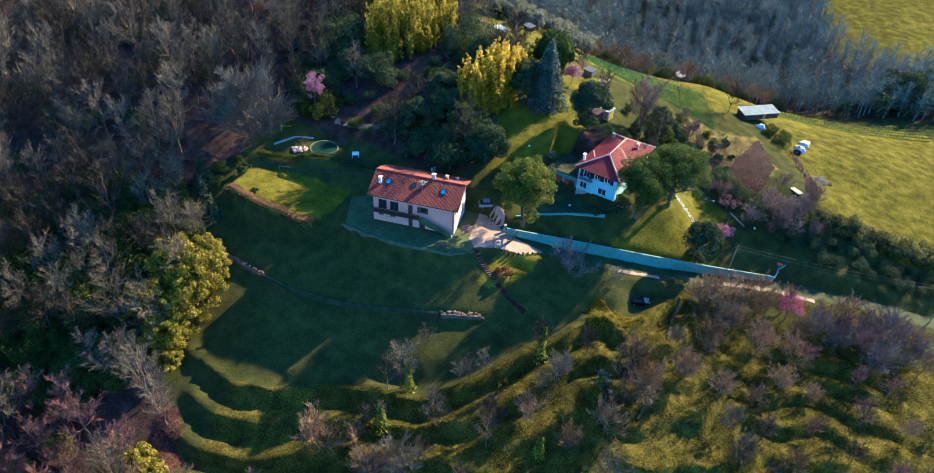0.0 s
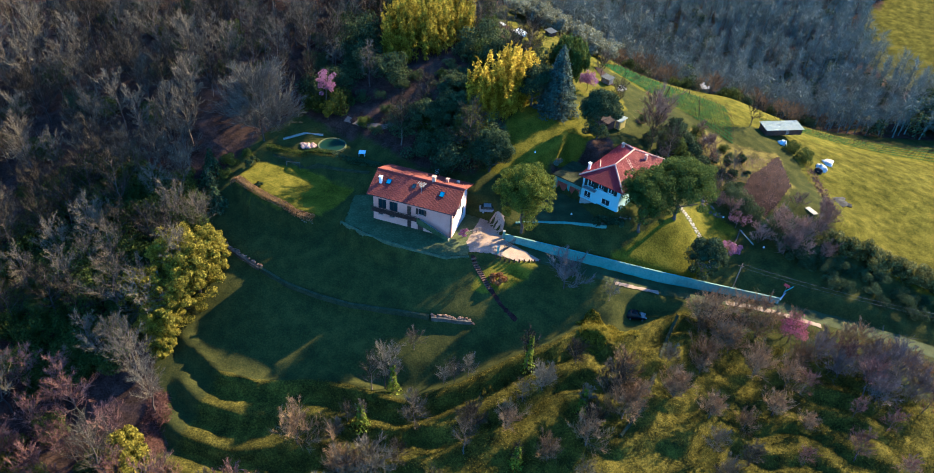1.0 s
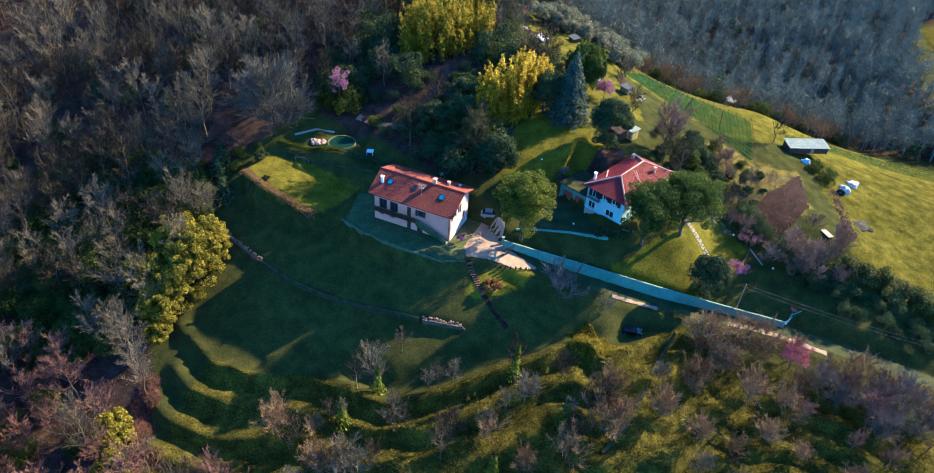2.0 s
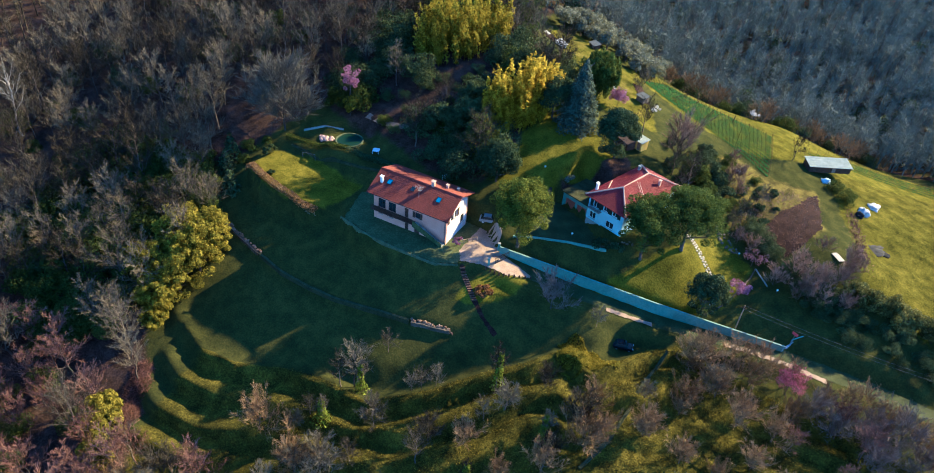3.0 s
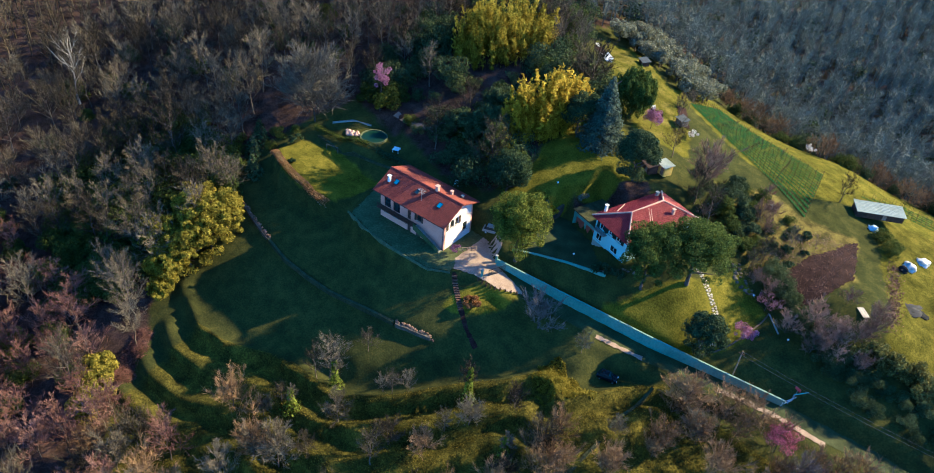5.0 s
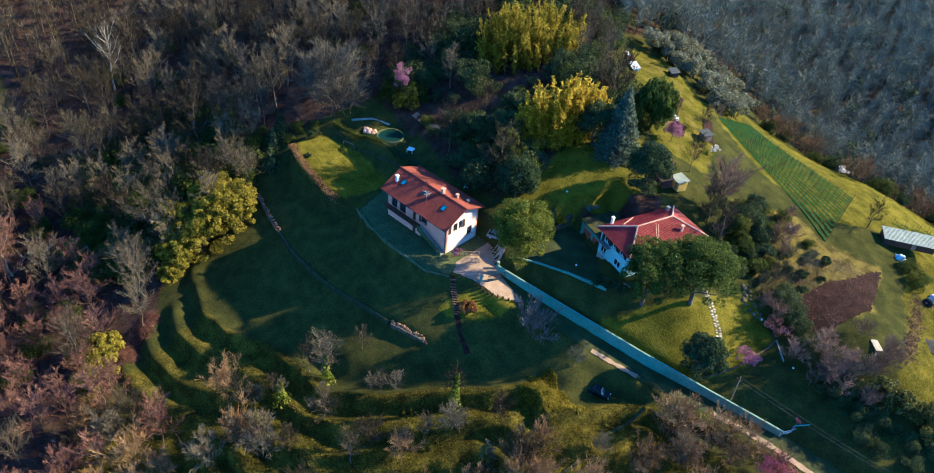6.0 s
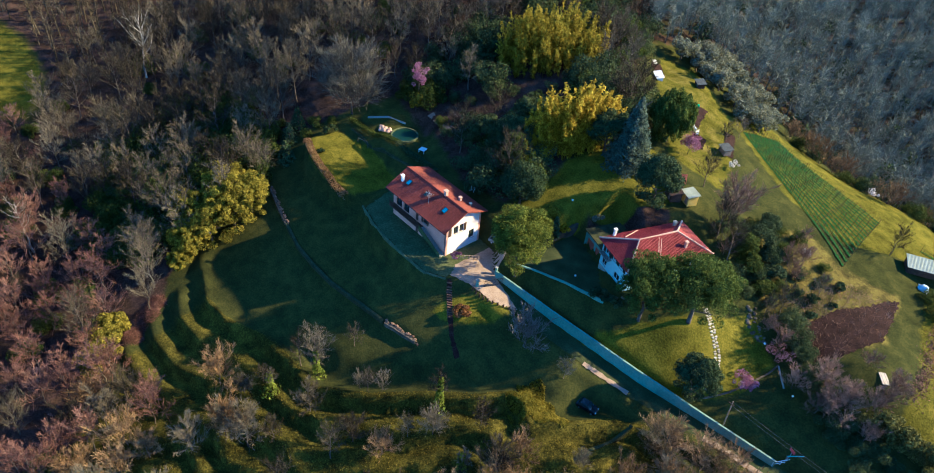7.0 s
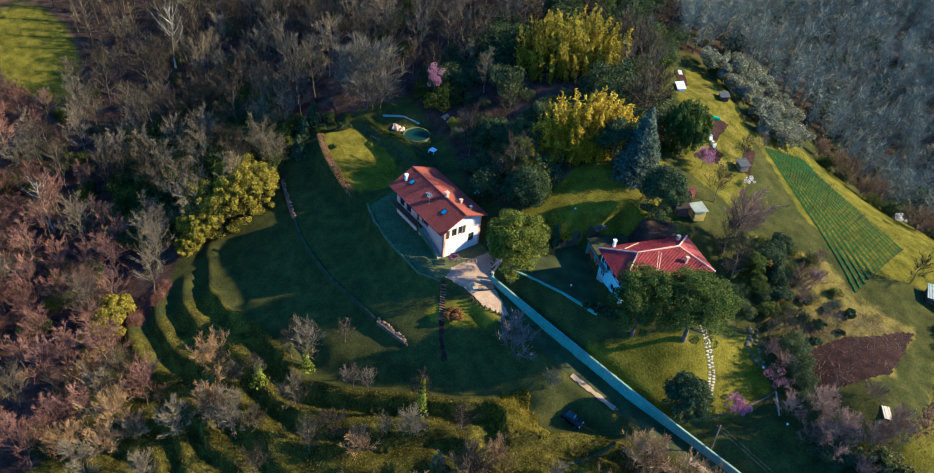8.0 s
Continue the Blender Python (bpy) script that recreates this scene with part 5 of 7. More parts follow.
# laurels along the edge of the west wood
for k, (x, y, h, r_) in enumerate(((-42, -17.5, 9.5, 3.8), (-41.5, -22, 11.5, 4.6), (-42, -27, 10.5, 4.4), (-42.6, -31.5, 8.5, 3.6), (-47, -20, 11, 4.4), (-47.5, -28, 10.5, 4.4), (-40.8, -34.4, 5, 2.4))):
    round_tree("laurel_tree", "dense yellow green laurel at the edge of the wood", x, y, h, r_, M["laurel"], 40 + k, base=0.02, n=110, per=150, size=0.17, aspect=1.4, group="laurels at the wood edge", lump=(0.13, 0.28), out=(0.4, 0.98))
for k, (x, y, h, r_) in enumerate(((-33.5, -53, 6.5, 3.4), (-31.5, -56.5, 5.5, 3.0), (-36.5, -50.5, 5.5, 3.0))):
    round_tree("laurel_tree", "dense yellow green laurel at the edge of the wood", x, y, h, r_, M["laurel"], 50 + k, base=0.02, n=26, per=220, group="laurels at the wood edge")

# leafless wood
BARE = [bare_tree_meshes(20 + k, h, s, M["bark"], M["twig"], thick=1.25) for k, (h, s) in enumerate(((12, 4.6), (14, 5.0), (10, 4.6), (13, 4.2), (15, 5.4), (11, 5.0)))]
REDDISH = [bare_tree_meshes(40 + k, h, s, M["bark"], M["twig_red"], thick=1.25) for k, (h, s) in enumerate(((10, 4.0), (8.5, 3.8), (11, 4.4)))]
SHRUBBY = [bare_tree_meshes(60 + k, h, s, M["bark"], M["twig_tan"], thick=0.9, bole=0.04, rise=0.9, limbs=14, trunk_r=0.09) for k, (h, s) in enumerate(((5.0, 3.0), (4.2, 2.6), (5.6, 2.8)))]
BROWN = [bare_tree_meshes(66 + k, h, s, M["bark"], M["twig_pink"], thick=0.9, bole=0.04, rise=0.9, limbs=13, trunk_r=0.08) for k, (h, s) in enumerate(((4.2, 2.6), (3.4, 2.6)))]
UNDER = []
for k in range(4):
    rd = np.random.RandomState(70 + k)
    cl = [(rd.uniform(-1.4, 1.4), rd.uniform(-1.4, 1.4), rd.uniform(0.5, 2.4), s, s, s * 0.8) for s in rd.uniform(0.7, 1.3, 11)]
    UNDER.append(crown_mesh(rd, cl, 420, 0.095, M["thicket"] if k < 2 else M["laurel_dark"]))
r = np.random.RandomState(5)


def bare(x, y, kit=BARE, name="woodland_tree", label="leafless grey brown woodland tree", group="woodland trees", lo=0.75, hi=1.15, kind=None):
    t, c = kit[r.randint(len(kit)) if kind is None else kind]
    return plant(name, label, "tree", x, y, (("trunk", t), ("crown", c)), r.uniform(0, 360), r.uniform(lo, hi), group)


def grove(x, y, a, b):
    """True outside a bamboo grove, whose long axis lies a radian round from east."""
    c, s = math.cos(1.0), math.sin(1.0)
    return math.hypot((x * c + y * s) / (a + 0.5), (y * c - x * s) / (b + 0.7)) > 1


def sunny(x, y, far):
    """True in the strip of open hillside between the pool and the sun."""
    return abs((x + 37.5) * 0.81 - (y - 12) * 0.59) < 6 and 0 < (x + 37.5) * 0.59 + (y - 12) * 0.81 < far


def glade(x, y):
    return math.hypot((x + 128) / 2.4, y + 43) > 11


for x, y in scatter(WOOD_WEST, 3.9, 1, 298, lambda x, y: x > -112 and y > -76 and y < 66 and glade(x, y) and math.hypot(x + 47, y - 10) > 12.5):
    red = y < -44 and r.uniform() < 0.8
    bare(x, y, REDDISH if red else BARE, label="leafless reddish brown woodland tree" if red else "leafless grey brown woodland tree")
for x, y in scatter(WOOD_WEST, 6.5, 2, 70, lambda x, y: x > -105 and y > -70 and y < 60 and glade(x, y)):
    k = r.randint(4)
    plant("undergrowth", "dark evergreen undergrowth in the wood", "shrub", x, y, (("foliage", UNDER[k]),), r.uniform(0, 360), r.uniform(0.9, 1.6), "undergrowth")
for x, y in scatter(HILL, 3.6, 3, 120, lambda x, y: grove(x + 1.7, y - 32.5, 9.0, 3.8) and grove(x + 26, y - 49.5, 14, 9.0) and math.hypot(x + 32.8, y - 15.3) > 6 and math.hypot(x + 47, y - 10) > 9 and not sunny(x, y, 13)):
    if r.uniform() < (0.86 if y < 32 else 0.62) or sunny(x, y, 48):
        plant("undergrowth", "dark evergreen thicket on the hill", "shrub", x, y, (("foliage", UNDER[r.randint(3)]),), r.uniform(0, 360), r.uniform(0.5, 0.8) if sunny(x, y, 42) else r.uniform(1.4, 2.4), "hill thicket")
    else:
        bare(x, y, lo=0.75 if x > -26 else 0.6, hi=1.0 if x > -26 else 0.85, label="leafless tree on the wooded hill")

for x, y in scatter([(-48, -6), (-48, -40), (-62, -46), (-80, -34), (-78, -6)], 4.4, 4, 42):
    plant("undergrowth", "olive green evergreen thicket under the bare trees", "shrub", x, y, (("foliage", UNDER[2 + r.randint(2)]),), r.uniform(0, 360), r.uniform(1.6, 2.6), "olive green thicket")

# single leafless trees
WALNUT = bare_tree_meshes(91, 15.5, 8.6, M["bark"], M["twig_walnut"], thick=1.7, limbs=34, subs=14, twigs=15, rise=0.55, bole=0.15)
plant("walnut_tree", "large round leafless walnut tree above the lawn", "tree", -46.4, 10.8, (("trunk", WALNUT[0]), ("crown", WALNUT[1])), 20, 1.0)
BIRCH = bare_tree_meshes(92, 18, 6, M["bark_pale"], M["twig"], thick=1.0, limbs=12, bole=0.35, rise=1.1, trunk_r=0.34)
plant("birch_tree", "tall leafless birch with pale bark", "tree", -99, -15.5, (("trunk", BIRCH[0]), ("crown", BIRCH[1])), 40, 1.0)
plant("birch_tree", "tall leafless birch with pale bark", "tree", -70, -55, (("trunk", BIRCH[0]), ("crown", BIRCH[1])), 160, 0.85)
PINKISH = [bare_tree_meshes(190 + k, 8.0, 4.2, M["bark"], M["twig_pink"], thick=1.3, bole=0.2, rise=0.9, limbs=18, subs=10, twigs=12, trunk_r=0.14) for k in range(2)]
for x, y, k, s in ((30.4, 42.6, 0, 1.1), (59.6, 30.2, 1, 0.9), (63.8, 30.4, 0, 0.75), (67.5, 36.5, 2, 0.6), (62.6, 27.2, 2, 0.75), (68, 33, 1, 0.6), (69, 27.5, 0, 0.6)):
    t, c = PINKISH[k % 2]
    plant("garden_tree", "leafless pinkish brown garden tree", "tree", x, y, (("trunk", t), ("crown", c)), x * 37 % 360, s * (1.15 if x < 40 else 0.9), "garden trees")
for x, y, k, s in ((52.1, 70, 0, 0.5), (21.5, 47, 1, 0.5), (15, 64, 0, 0.4), (14.5, 71, 2, 0.4), (47, 38, 1, 0.4), (49.5, 46, 0, 0.35), (45.5, 35.5, 2, 0.4), (31, 38.5, 0, 0.6), (35, 37, 1, 0.55)):
    t, c = BARE[k]
    plant("fruit_tree", "small leafless fruit tree", "tree", x, y, (("trunk", t), ("crown", c)), x * 53 % 360, s * 1.25, "fruit trees")
for x, y in ((60.5, 30.2), (64.6, 29.6), (66.8, 31.8), (68.6, 35.4), (61.4, 26.8), (65.6, 26.6), (43.2, 50.6), (42.0, 47.2), (40.8, 54.6), (47.6, 34), (50.4, 33.2), (62.8, 38.6), (56.4, 28)):
    t, c = BROWN[r.randint(2)]
    plant("brown_shrub", "leafless pinkish brown shrub", "shrub", x, y, (("trunk", t), ("crown", c)), r.uniform(0, 360), r.uniform(0.7, 1.15), "brown shrubs")
t, c = bare_tree_meshes(95, 4.6, 2.8, M["bark"], M["twig_lilac"], thick=1.3, bole=0.05, rise=0.9, limbs=12, trunk_r=0.1)
plant("shrub", "bare lilac grey shrub on the bank beside the drive", "shrub", 22.6, -0.8, (("trunk", t), ("crown", c)), 0, 1.6)

for k in range(11):
    x, y = 48.2 + 1.75 * k + r.uniform(-0.5, 0.5), 38.2 - 1.3 * k + r.uniform(-0.6, 0.6)
    plant("undergrowth", "dark evergreen bush in the garden hedge", "shrub", x, y, (("foliage", UNDER[r.randint(2)]),), r.uniform(0, 360), r.uniform(0.8, 1.15), "garden hedge")
for k, (x, y, h, r_) in enumerate(((35.6, 40.4, 5.2, 2.6), (36.4, 45.2, 4.8, 2.8), (39.4, 44.4, 3.6, 2.4), (38.2, 39.4, 3.4, 2.2), (35.2, 50, 4.0, 2.4), (41.8, 42.6, 2.6, 2.0), (42.6, 38.8, 2.4, 1.8))):
    round_tree("shrub", "large dark evergreen shrub beside the villa", x, y, h, r_, M["holm"] if k % 3 else M["laurel_dark"], 260 + k, False, base=0.0, n=40, per=170, size=0.13, category="shrub", group="villa shrubs", lump=(0.2, 0.4))
for x, y in scatter([(32, 35), (42, 33), (47, 38), (46, 48), (40, 56), (33, 52), (29, 44)], 3.4, 34, 16):
    if r.uniform() < 0.75:
        plant("undergrowth", "low dark evergreen shrub", "shrub", x, y, (("foliage", UNDER[r.randint(4)]),), r.uniform(0, 360), r.uniform(0.5, 0.85), "garden shrubs")
    else:
        t, c = BROWN[r.randint(2)]
        plant("brown_shrub", "leafless pinkish brown shrub", "shrub", x, y, (("trunk", t), ("crown", c)), r.uniform(0, 360), r.uniform(0.6, 0.95), "brown shrubs")

# orchard on the terraces
FULL = [bare_tree_meshes(170 + k, h, s, M["bark"], M["twig_tan"] if k % 2 else M["twig"], thick=1.35, bole=0.14, rise=0.8, limbs=18, subs=9, twigs=12, trunk_r=0.13) for k, (h, s) in enumerate(((7.5, 3.9), (6.5, 3.6), (8.2, 3.6), (6.0, 4.2)))]
for x, y, k, s in ((-0.9, -27.9, 0, 0.85), (-2.6, -29.5, 3, 0.65), (1.4, -21, 2, 0.5), (22, -25, 0, 0.45), (8.4, -24.6, 2, 0.42), (10.0, -24.2, 5, 0.45), (11.8, -22.6, 2, 0.5), (31, 0.2, 5, 0.42), (-4, -36, 5, 0.4)):
    bare(x, y, BARE, "orchard_tree", "leafless orchard tree on a grassy terrace", "orchard trees", s, s, k)
for x, y, k, s in ((-10.4, -41.2, 1, 1.15), (3.6, -43.4, 0, 1.2), (-0.5, -44.8, 3, 1.1), (15.4, -30.8, 2, 0.8), (24.4, -21.9, 0, 0.75), (28.5, -15.4, 0, 0.65), (-1, -50.7, 2, 0.9), (6.6, -33.3, 2, 0.8), (38, -20.8, 3, 1.15), (35.6, -18.4, 0, 1.0), (49.2, 4.6, 1, 1.05), (33.5, -27, 1, 1.0)):
    bare(x, y, FULL, "orchard_tree", "wide twiggy leafless tree on a grassy terrace", "orchard trees", s, s, k)
rd = np.random.RandomState(77)
n = 9000
q, a = np.sqrt(rd.uniform(0, 1, n)), rd.uniform(0, 6.28, n)
q = q * (1 + 0.25 * np.sin(3 * a + 1) + 0.15 * np.sin(7 * a))
cx, cy = 31.4 + 4.6 * q * np.cos(a), -6.8 + 3.6 * q * np.sin(a)
v, f = leaves(rd, np.c_[cx, cy, land(cx, cy) + rd.uniform(0.02, 1.0, n) * np.clip(1 - q, 0.1, 1)], 0.16, 1.9, np.c_[np.cos(a), np.sin(a), np.full(n, 0.6)], 0.7, droop=1.5)
tagged(hang("tall_grass", mesh_of("tall_grass", v, f, [M["weeping_leaf"]])), "long yellow green grass tussock on the drive bank", "grass", kind="stuff")
ORCHARD_LAND = [(-8, -40), (14, -32), (24, -24), (33, -18), (40, -12), (40, -26), (34, -40), (20, -52), (0, -58)]
for k, (x, y) in enumerate(scatter(ORCHARD_LAND, 6.5, 21, 20)):
    bare(x, y, FULL if k % 3 else BARE, "orchard_tree", "leafless orchard tree on a grassy terrace", "orchard trees", 0.5, 0.8)
for k, (x, y) in enumerate(scatter([(-30, -53), (-14, -49), (-6, -52), (-4, -66), (-20, -68)], 4.4, 23, 14)):
    bare(x, y, FULL if k % 3 else REDDISH, "orchard_tree", "wide twiggy leafless tree below the terraces", "orchard trees", 0.85, 1.15)
LOWER = [(43, -4), (52, 1), (60, 3), (78, 8), (92, 2), (92, -26), (60, -30), (44, -20)]
for x, y in scatter(LOWER, 5.6, 22, 34):
    red = r.uniform() < 0.15 or x > 74
    bare(x, y, REDDISH if red else FULL, "orchard_tree", "leafless reddish orchard tree" if red else "leafless orchard tree on a grassy terrace", "orchard trees", 0.5, 0.85)
for x, y in ((46.4, 4.6), (49.5, 6.0), (47.8, 3.4), (53, 8.0), (56, 9.0), (58.6, 9.6), (61, 9.4), (55, 6.2), (58, 6.4), (63.6, 9.4), (50.5, 3.6), (70, 9), (73, 10.4), (76, 11.5), (79, 11), (82, 12.4), (85, 12), (74, 7.5), (80, 8), (86, 8.5), (88.5, 11)):
    bare(x, y, SHRUBBY, "hazel_shrub", "dense leafless tan hazel shrub beside the drive", "hazels by the drive", 0.85, 1.25)


LILAC = [bare_tree_meshes(97 + k, 6.5, 4.4, M["bark"], M["twig_lilac"], thick=1.0, bole=0.05, rise=0.8, limbs=20, subs=10, twigs=12, trunk_r=0.14) for k in range(2)]
for k, (x, y, s) in enumerate(((77.5, 5.5, 1.0), (82.5, 8.0, 1.1), (73.2, 4.6, 0.9), (79.5, 1.5, 0.9), (86, 5.5, 0.9), (68.5, 5.5, 0.8))):
    t, c = LILAC[k % 2]
    plant("thicket_tree", "wide leafless mauve grey thicket tree below the drive", "tree", x, y, (("trunk", t), ("crown", c)), k * 70, s, "thicket trees")
for k, (x, y, s) in enumerate(((36.5, -14.8, 0.8), (39.4, -18.5, 0.85), (45.5, -13.5, 0.9), (49.5, -4.5, 0.9), (53.5, 0.5, 0.9), (58, -3, 1.0), (64, -2, 0.9))):
    t, c = FULL[(1, 3)[k % 2]]
    plant("thicket_tree", "wide leafless brown grey thicket tree in the orchard", "tree", x, y, (("trunk", t), ("crown", c)), k * 50, s, "thicket trees")


# flowering trees
def blossom(label, x, y, height, radius, mat, seed, n=30, per=95, ivy=False, size=0.10):
    rd = np.random.RandomState(seed)
    t, _ = bare_tree_meshes(seed, height, radius * 0.9, M["bark"], M["twig"], limbs=9, subs=6, twigs=1, bole=0.3, rise=0.9)
    cl = []
    for k in range(n):
        d = rd.normal(0, 1, 3) * [1, 1, 0.8]
        d /= np.linalg.norm(d)
        s = radius * rd.uniform(0.14, 0.3)
        q = rd.uniform(0.25, 0.95)
        cl.append((d[0] * radius * q, d[1] * radius * q, height * 0.66 + d[2] * height * 0.3 * q, s, s, s))
    return plant("flowering_tree", label, "tree", x, y, (("trunk", t), ("blossom", crown_mesh(rd, cl, per, size, mat, flat=1.2))), group="flowering trees")


blossom("pink flowering tree beside the garden steps", 51.0, 21.9, 4.6, 2.1, M["pink_bloom"], 101)
blossom("tall pink magnolia against the dark wood", -37.6, 22.6, 12.5, 2.4, M["pink_bloom"], 102, 30)
blossom("pink flowering tree by the kitchen garden", 13.6, 52.2, 5.0, 2.6, M["pink_bloom"], 103, 34)
blossom("small pink flowering tree at the house corner", 2.0, 0.8, 2.8, 1.2, M["pink_bloom"], 104, 12)
blossom("magenta flowering tree below the drive", 64.0, 8.0, 6.4, 3.1, M["magenta_bloom"], 105, 44, 80, size=0.09)
blossom("dull mauve plum tree beside the lower garden", 51.6, 30.2, 4.6, 2.3, M["mauve_bloom"], 106, 14, 70)
blossom("white flowering shrub by the vines", 20.6, 58.6, 2.2, 1.4, M["white_bloom"], 107, 9, 60)
blossom("small white flowering tree on the slope", 39.6, 89.5, 3.2, 1.7, M["white_bloom"], 108, 9, 50)
round_tree("ivy_tree", "yellow green ivy covered stump below the magnolia", -36.8, 21.2, 5.0, 1.7, M["laurel"], 109, base=0.0, n=16)


# ivy clad trunks with bare heads
def ivy_tree(x, y, height, seed, s=1.0):
    rd = np.random.RandomState(seed)
    t, c = bare_tree_meshes(seed, height, height * 0.26, M["bark"], M["twig"], thick=1.3, bole=0.45, twigs=9)
    h = np.sort(rd.uniform(0, height * 0.82, 520))
    a = rd.uniform(0, 6.28, 520)
    w = 0.75 - 0.42 * h / height + 1.3 * np.exp(-h * 1.1)
    cen = np.c_[w * np.cos(a) * rd.uniform(0.5, 1.1, 520), w * np.sin(a) * rd.uniform(0.5, 1.1, 520), h]
    v, f = leaves(rd, cen, 0.24, 1.0, np.c_[np.cos(a), np.sin(a), np.full(520, 0.4)], 0.6)
    return plant("ivy_tree", "leafless tree with a trunk thick with bright ivy", "tree", x, y, (("trunk", t), ("crown", c), ("ivy", mesh_of("ivy", v, f, [M["ivy"]]))), seed * 40, s, "ivy clad trees")


for k, (x, y, h) in enumerate(((20.9, -17.8, 9.5), (0.6, -28.2, 8), (31.5, -22, 7), (24, -34, 6), (-1.5, -36, 6))):
    ivy_tree(x, y, h, 120 + k)

# olives on the ridge above the vines
OLIVES = []
for k in range(3):
    rd = np.random.RandomState(130 + k)
    cl = [(rd.normal(0, 1.0), rd.normal(0, 1.0), rd.uniform(1.8, 4.2), s, s, s * 0.8) for s in rd.uniform(0.7, 1.2, 14)]
    OLIVES.append((trunk_mesh(rd, 2.4, 0.2, M["bark"], 5, 1.2), crown_mesh(rd, cl, 130, 0.2, M["olive"])))
for x, y in scatter([(-16, 87), (-9, 85), (2, 83.5), (10, 79.5), (15, 82), (12, 92), (2, 98), (-14, 102)], 3.2, 31, 32):
    t, c = OLIVES[r.randint(3)]
    plant("olive_tree", "grey green olive tree on the ridge", "tree", x, y, (("trunk", t), ("crown", c)), r.uniform(0, 360), r.uniform(0.9, 1.3), "olive trees")

# tall field hedge and dark shrubs below the meadow
HEDGE = []
for k in range(3):
    rd = np.random.RandomState(230 + k)
    cl = [(rd.normal(0, 1.0), rd.normal(0, 1.0), rd.uniform(0.8, 3.9), s, s, s * 0.9) for s in rd.uniform(0.7, 1.2, 18)]
    HEDGE.append((trunk_mesh(rd, 2.4, 0.2, M["bark"], 5, 1.2), crown_mesh(rd, cl, 130, 0.2, M["hedge_leaf"])))
for k in range(15):
    x = 69.5 + k * 2.0
    y = 30.3 + 0.16 * (x - 69) + r.uniform(-0.7, 0.7)
    t, c = HEDGE[r.randint(3)]
    plant("hedge_shrub", "tall olive green hedge shrub at the meadow edge", "shrub", x, y, (("trunk", t), ("crown", c)), r.uniform(0, 360), r.uniform(0.85, 1.1), "field hedge")
for x, y in scatter([(66, 29), (70, 27.5), (84, 29.5), (97, 31), (97, 26), (84, 24.5), (70, 22)], 2.6, 33, 26):
    plant("undergrowth", "dark evergreen thicket below the hedge", "shrub", x, y, (("foliage", UNDER[r.randint(2)]),), r.uniform(0, 360), r.uniform(0.6, 0.95), "thicket below the hedge")
for x, y, s in ((46.5, 52.6, 0.6), (44.8, 47.5, 0.55), (48.2, 50.5, 0.5), (46.8, 43.5, 0.6), (42, 37.5, 0.8), (40.5, 40, 0.9), (37.5, 36, 0.8), (36, 42, 0.9), (33.5, 45.5, 0.8), (39.5, 48.5, 0.8), (62.6, 65.0, 0.9), (65.4, 62.2, 1.0), (31.5, 33.6, 0.8), (35, 33, 0.7), (30, 40, 0.8), (27.5, 48, 0.7), (57, 71, 0.6), (-49.5, 0.5, 0.7), (-50.5, 3.5, 0.8), (-48, 6.5, 0.6)):
    plant("undergrowth", "low dark evergreen shrub", "shrub", x, y, (("foliage", UNDER[r.randint(4)]),), r.uniform(0, 360), s, "garden shrubs")
for k, (x, y) in enumerate(((-51.5, -2.5), (-52.5, 0.5), (-47.8, -5.5))):
    cone_tree("fir_tree", "small grey green fir at the wood edge", x, y, 5.0 + k % 2, 2.2, M["holm"], 140 + k, 12, 90, 0.25, group="firs at the wood edge")


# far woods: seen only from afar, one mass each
def woods(name, label, places, seed, height=13.0, mat="twig_haze", per=95):
    rd = np.random.RandomState(seed)
    n = len(places)
    base = np.array([(x, y, ground_at(x, y)) for x, y in places])
    h = height * rd.uniform(0.65, 1.2, n)
    P, Q = base - [0, 0, 0.3], base + np.c_[rd.normal(0, 0.5, (n, 2)), h * 0.8]
    v0, f0 = sticks(P, Q, h * 0.018, h * 0.005, 3)
    f = rd.uniform(0.3, 1.0, (n, per))
    start = P[:, None] + (Q - P)[:, None] * f[..., None]
    d = rd.normal(0, 1, (n, per, 3)) * [1, 1, 0.5] + [0, 0, 0.75]
    d /= np.linalg.norm(d, axis=-1, keepdims=True)
    end = start + d * (h[:, None] * rd.uniform(0.10, 0.30, (n, per)) * (1.25 - 0.6 * f))[..., None]
    v1, f1 = ribbons(rd, start.reshape(-1, 3), end.reshape(-1, 3), np.full(n * per, 0.045), np.full(n * per, 0.02))
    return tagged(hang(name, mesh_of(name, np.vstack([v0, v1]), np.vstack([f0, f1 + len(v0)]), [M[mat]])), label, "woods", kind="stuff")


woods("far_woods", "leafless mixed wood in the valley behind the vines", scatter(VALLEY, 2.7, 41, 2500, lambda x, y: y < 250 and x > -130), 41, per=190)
woods("far_woods", "leafless brown grey wood on the slopes to the west", scatter(WOOD_WEST, 3.2, 42, 900, lambda x, y: (x < -112 or y < -76 or y > 66) and glade(x, y)), 42, mat="twig")
rd = np.random.RandomState(43)
C, N = [], []
for x, y in scatter(VALLEY, 9, 44, 70, lambda x, y: y < 190 and x > -60):
    s, z = rd.uniform(1.4, 2.8), ground_at(x, y)
    c, nn = clumped(rd, [(x + rd.normal(0, 1), y + rd.normal(0, 1), z + s * rd.uniform(0.6, 2.4), s, s, s * 1.1) for _ in range(4)], 70)
    C.append(c), N.append(nn)
v, f = leaves(rd, np.concatenate(C), 0.42, 1.0, np.concatenate(N), 0.6)
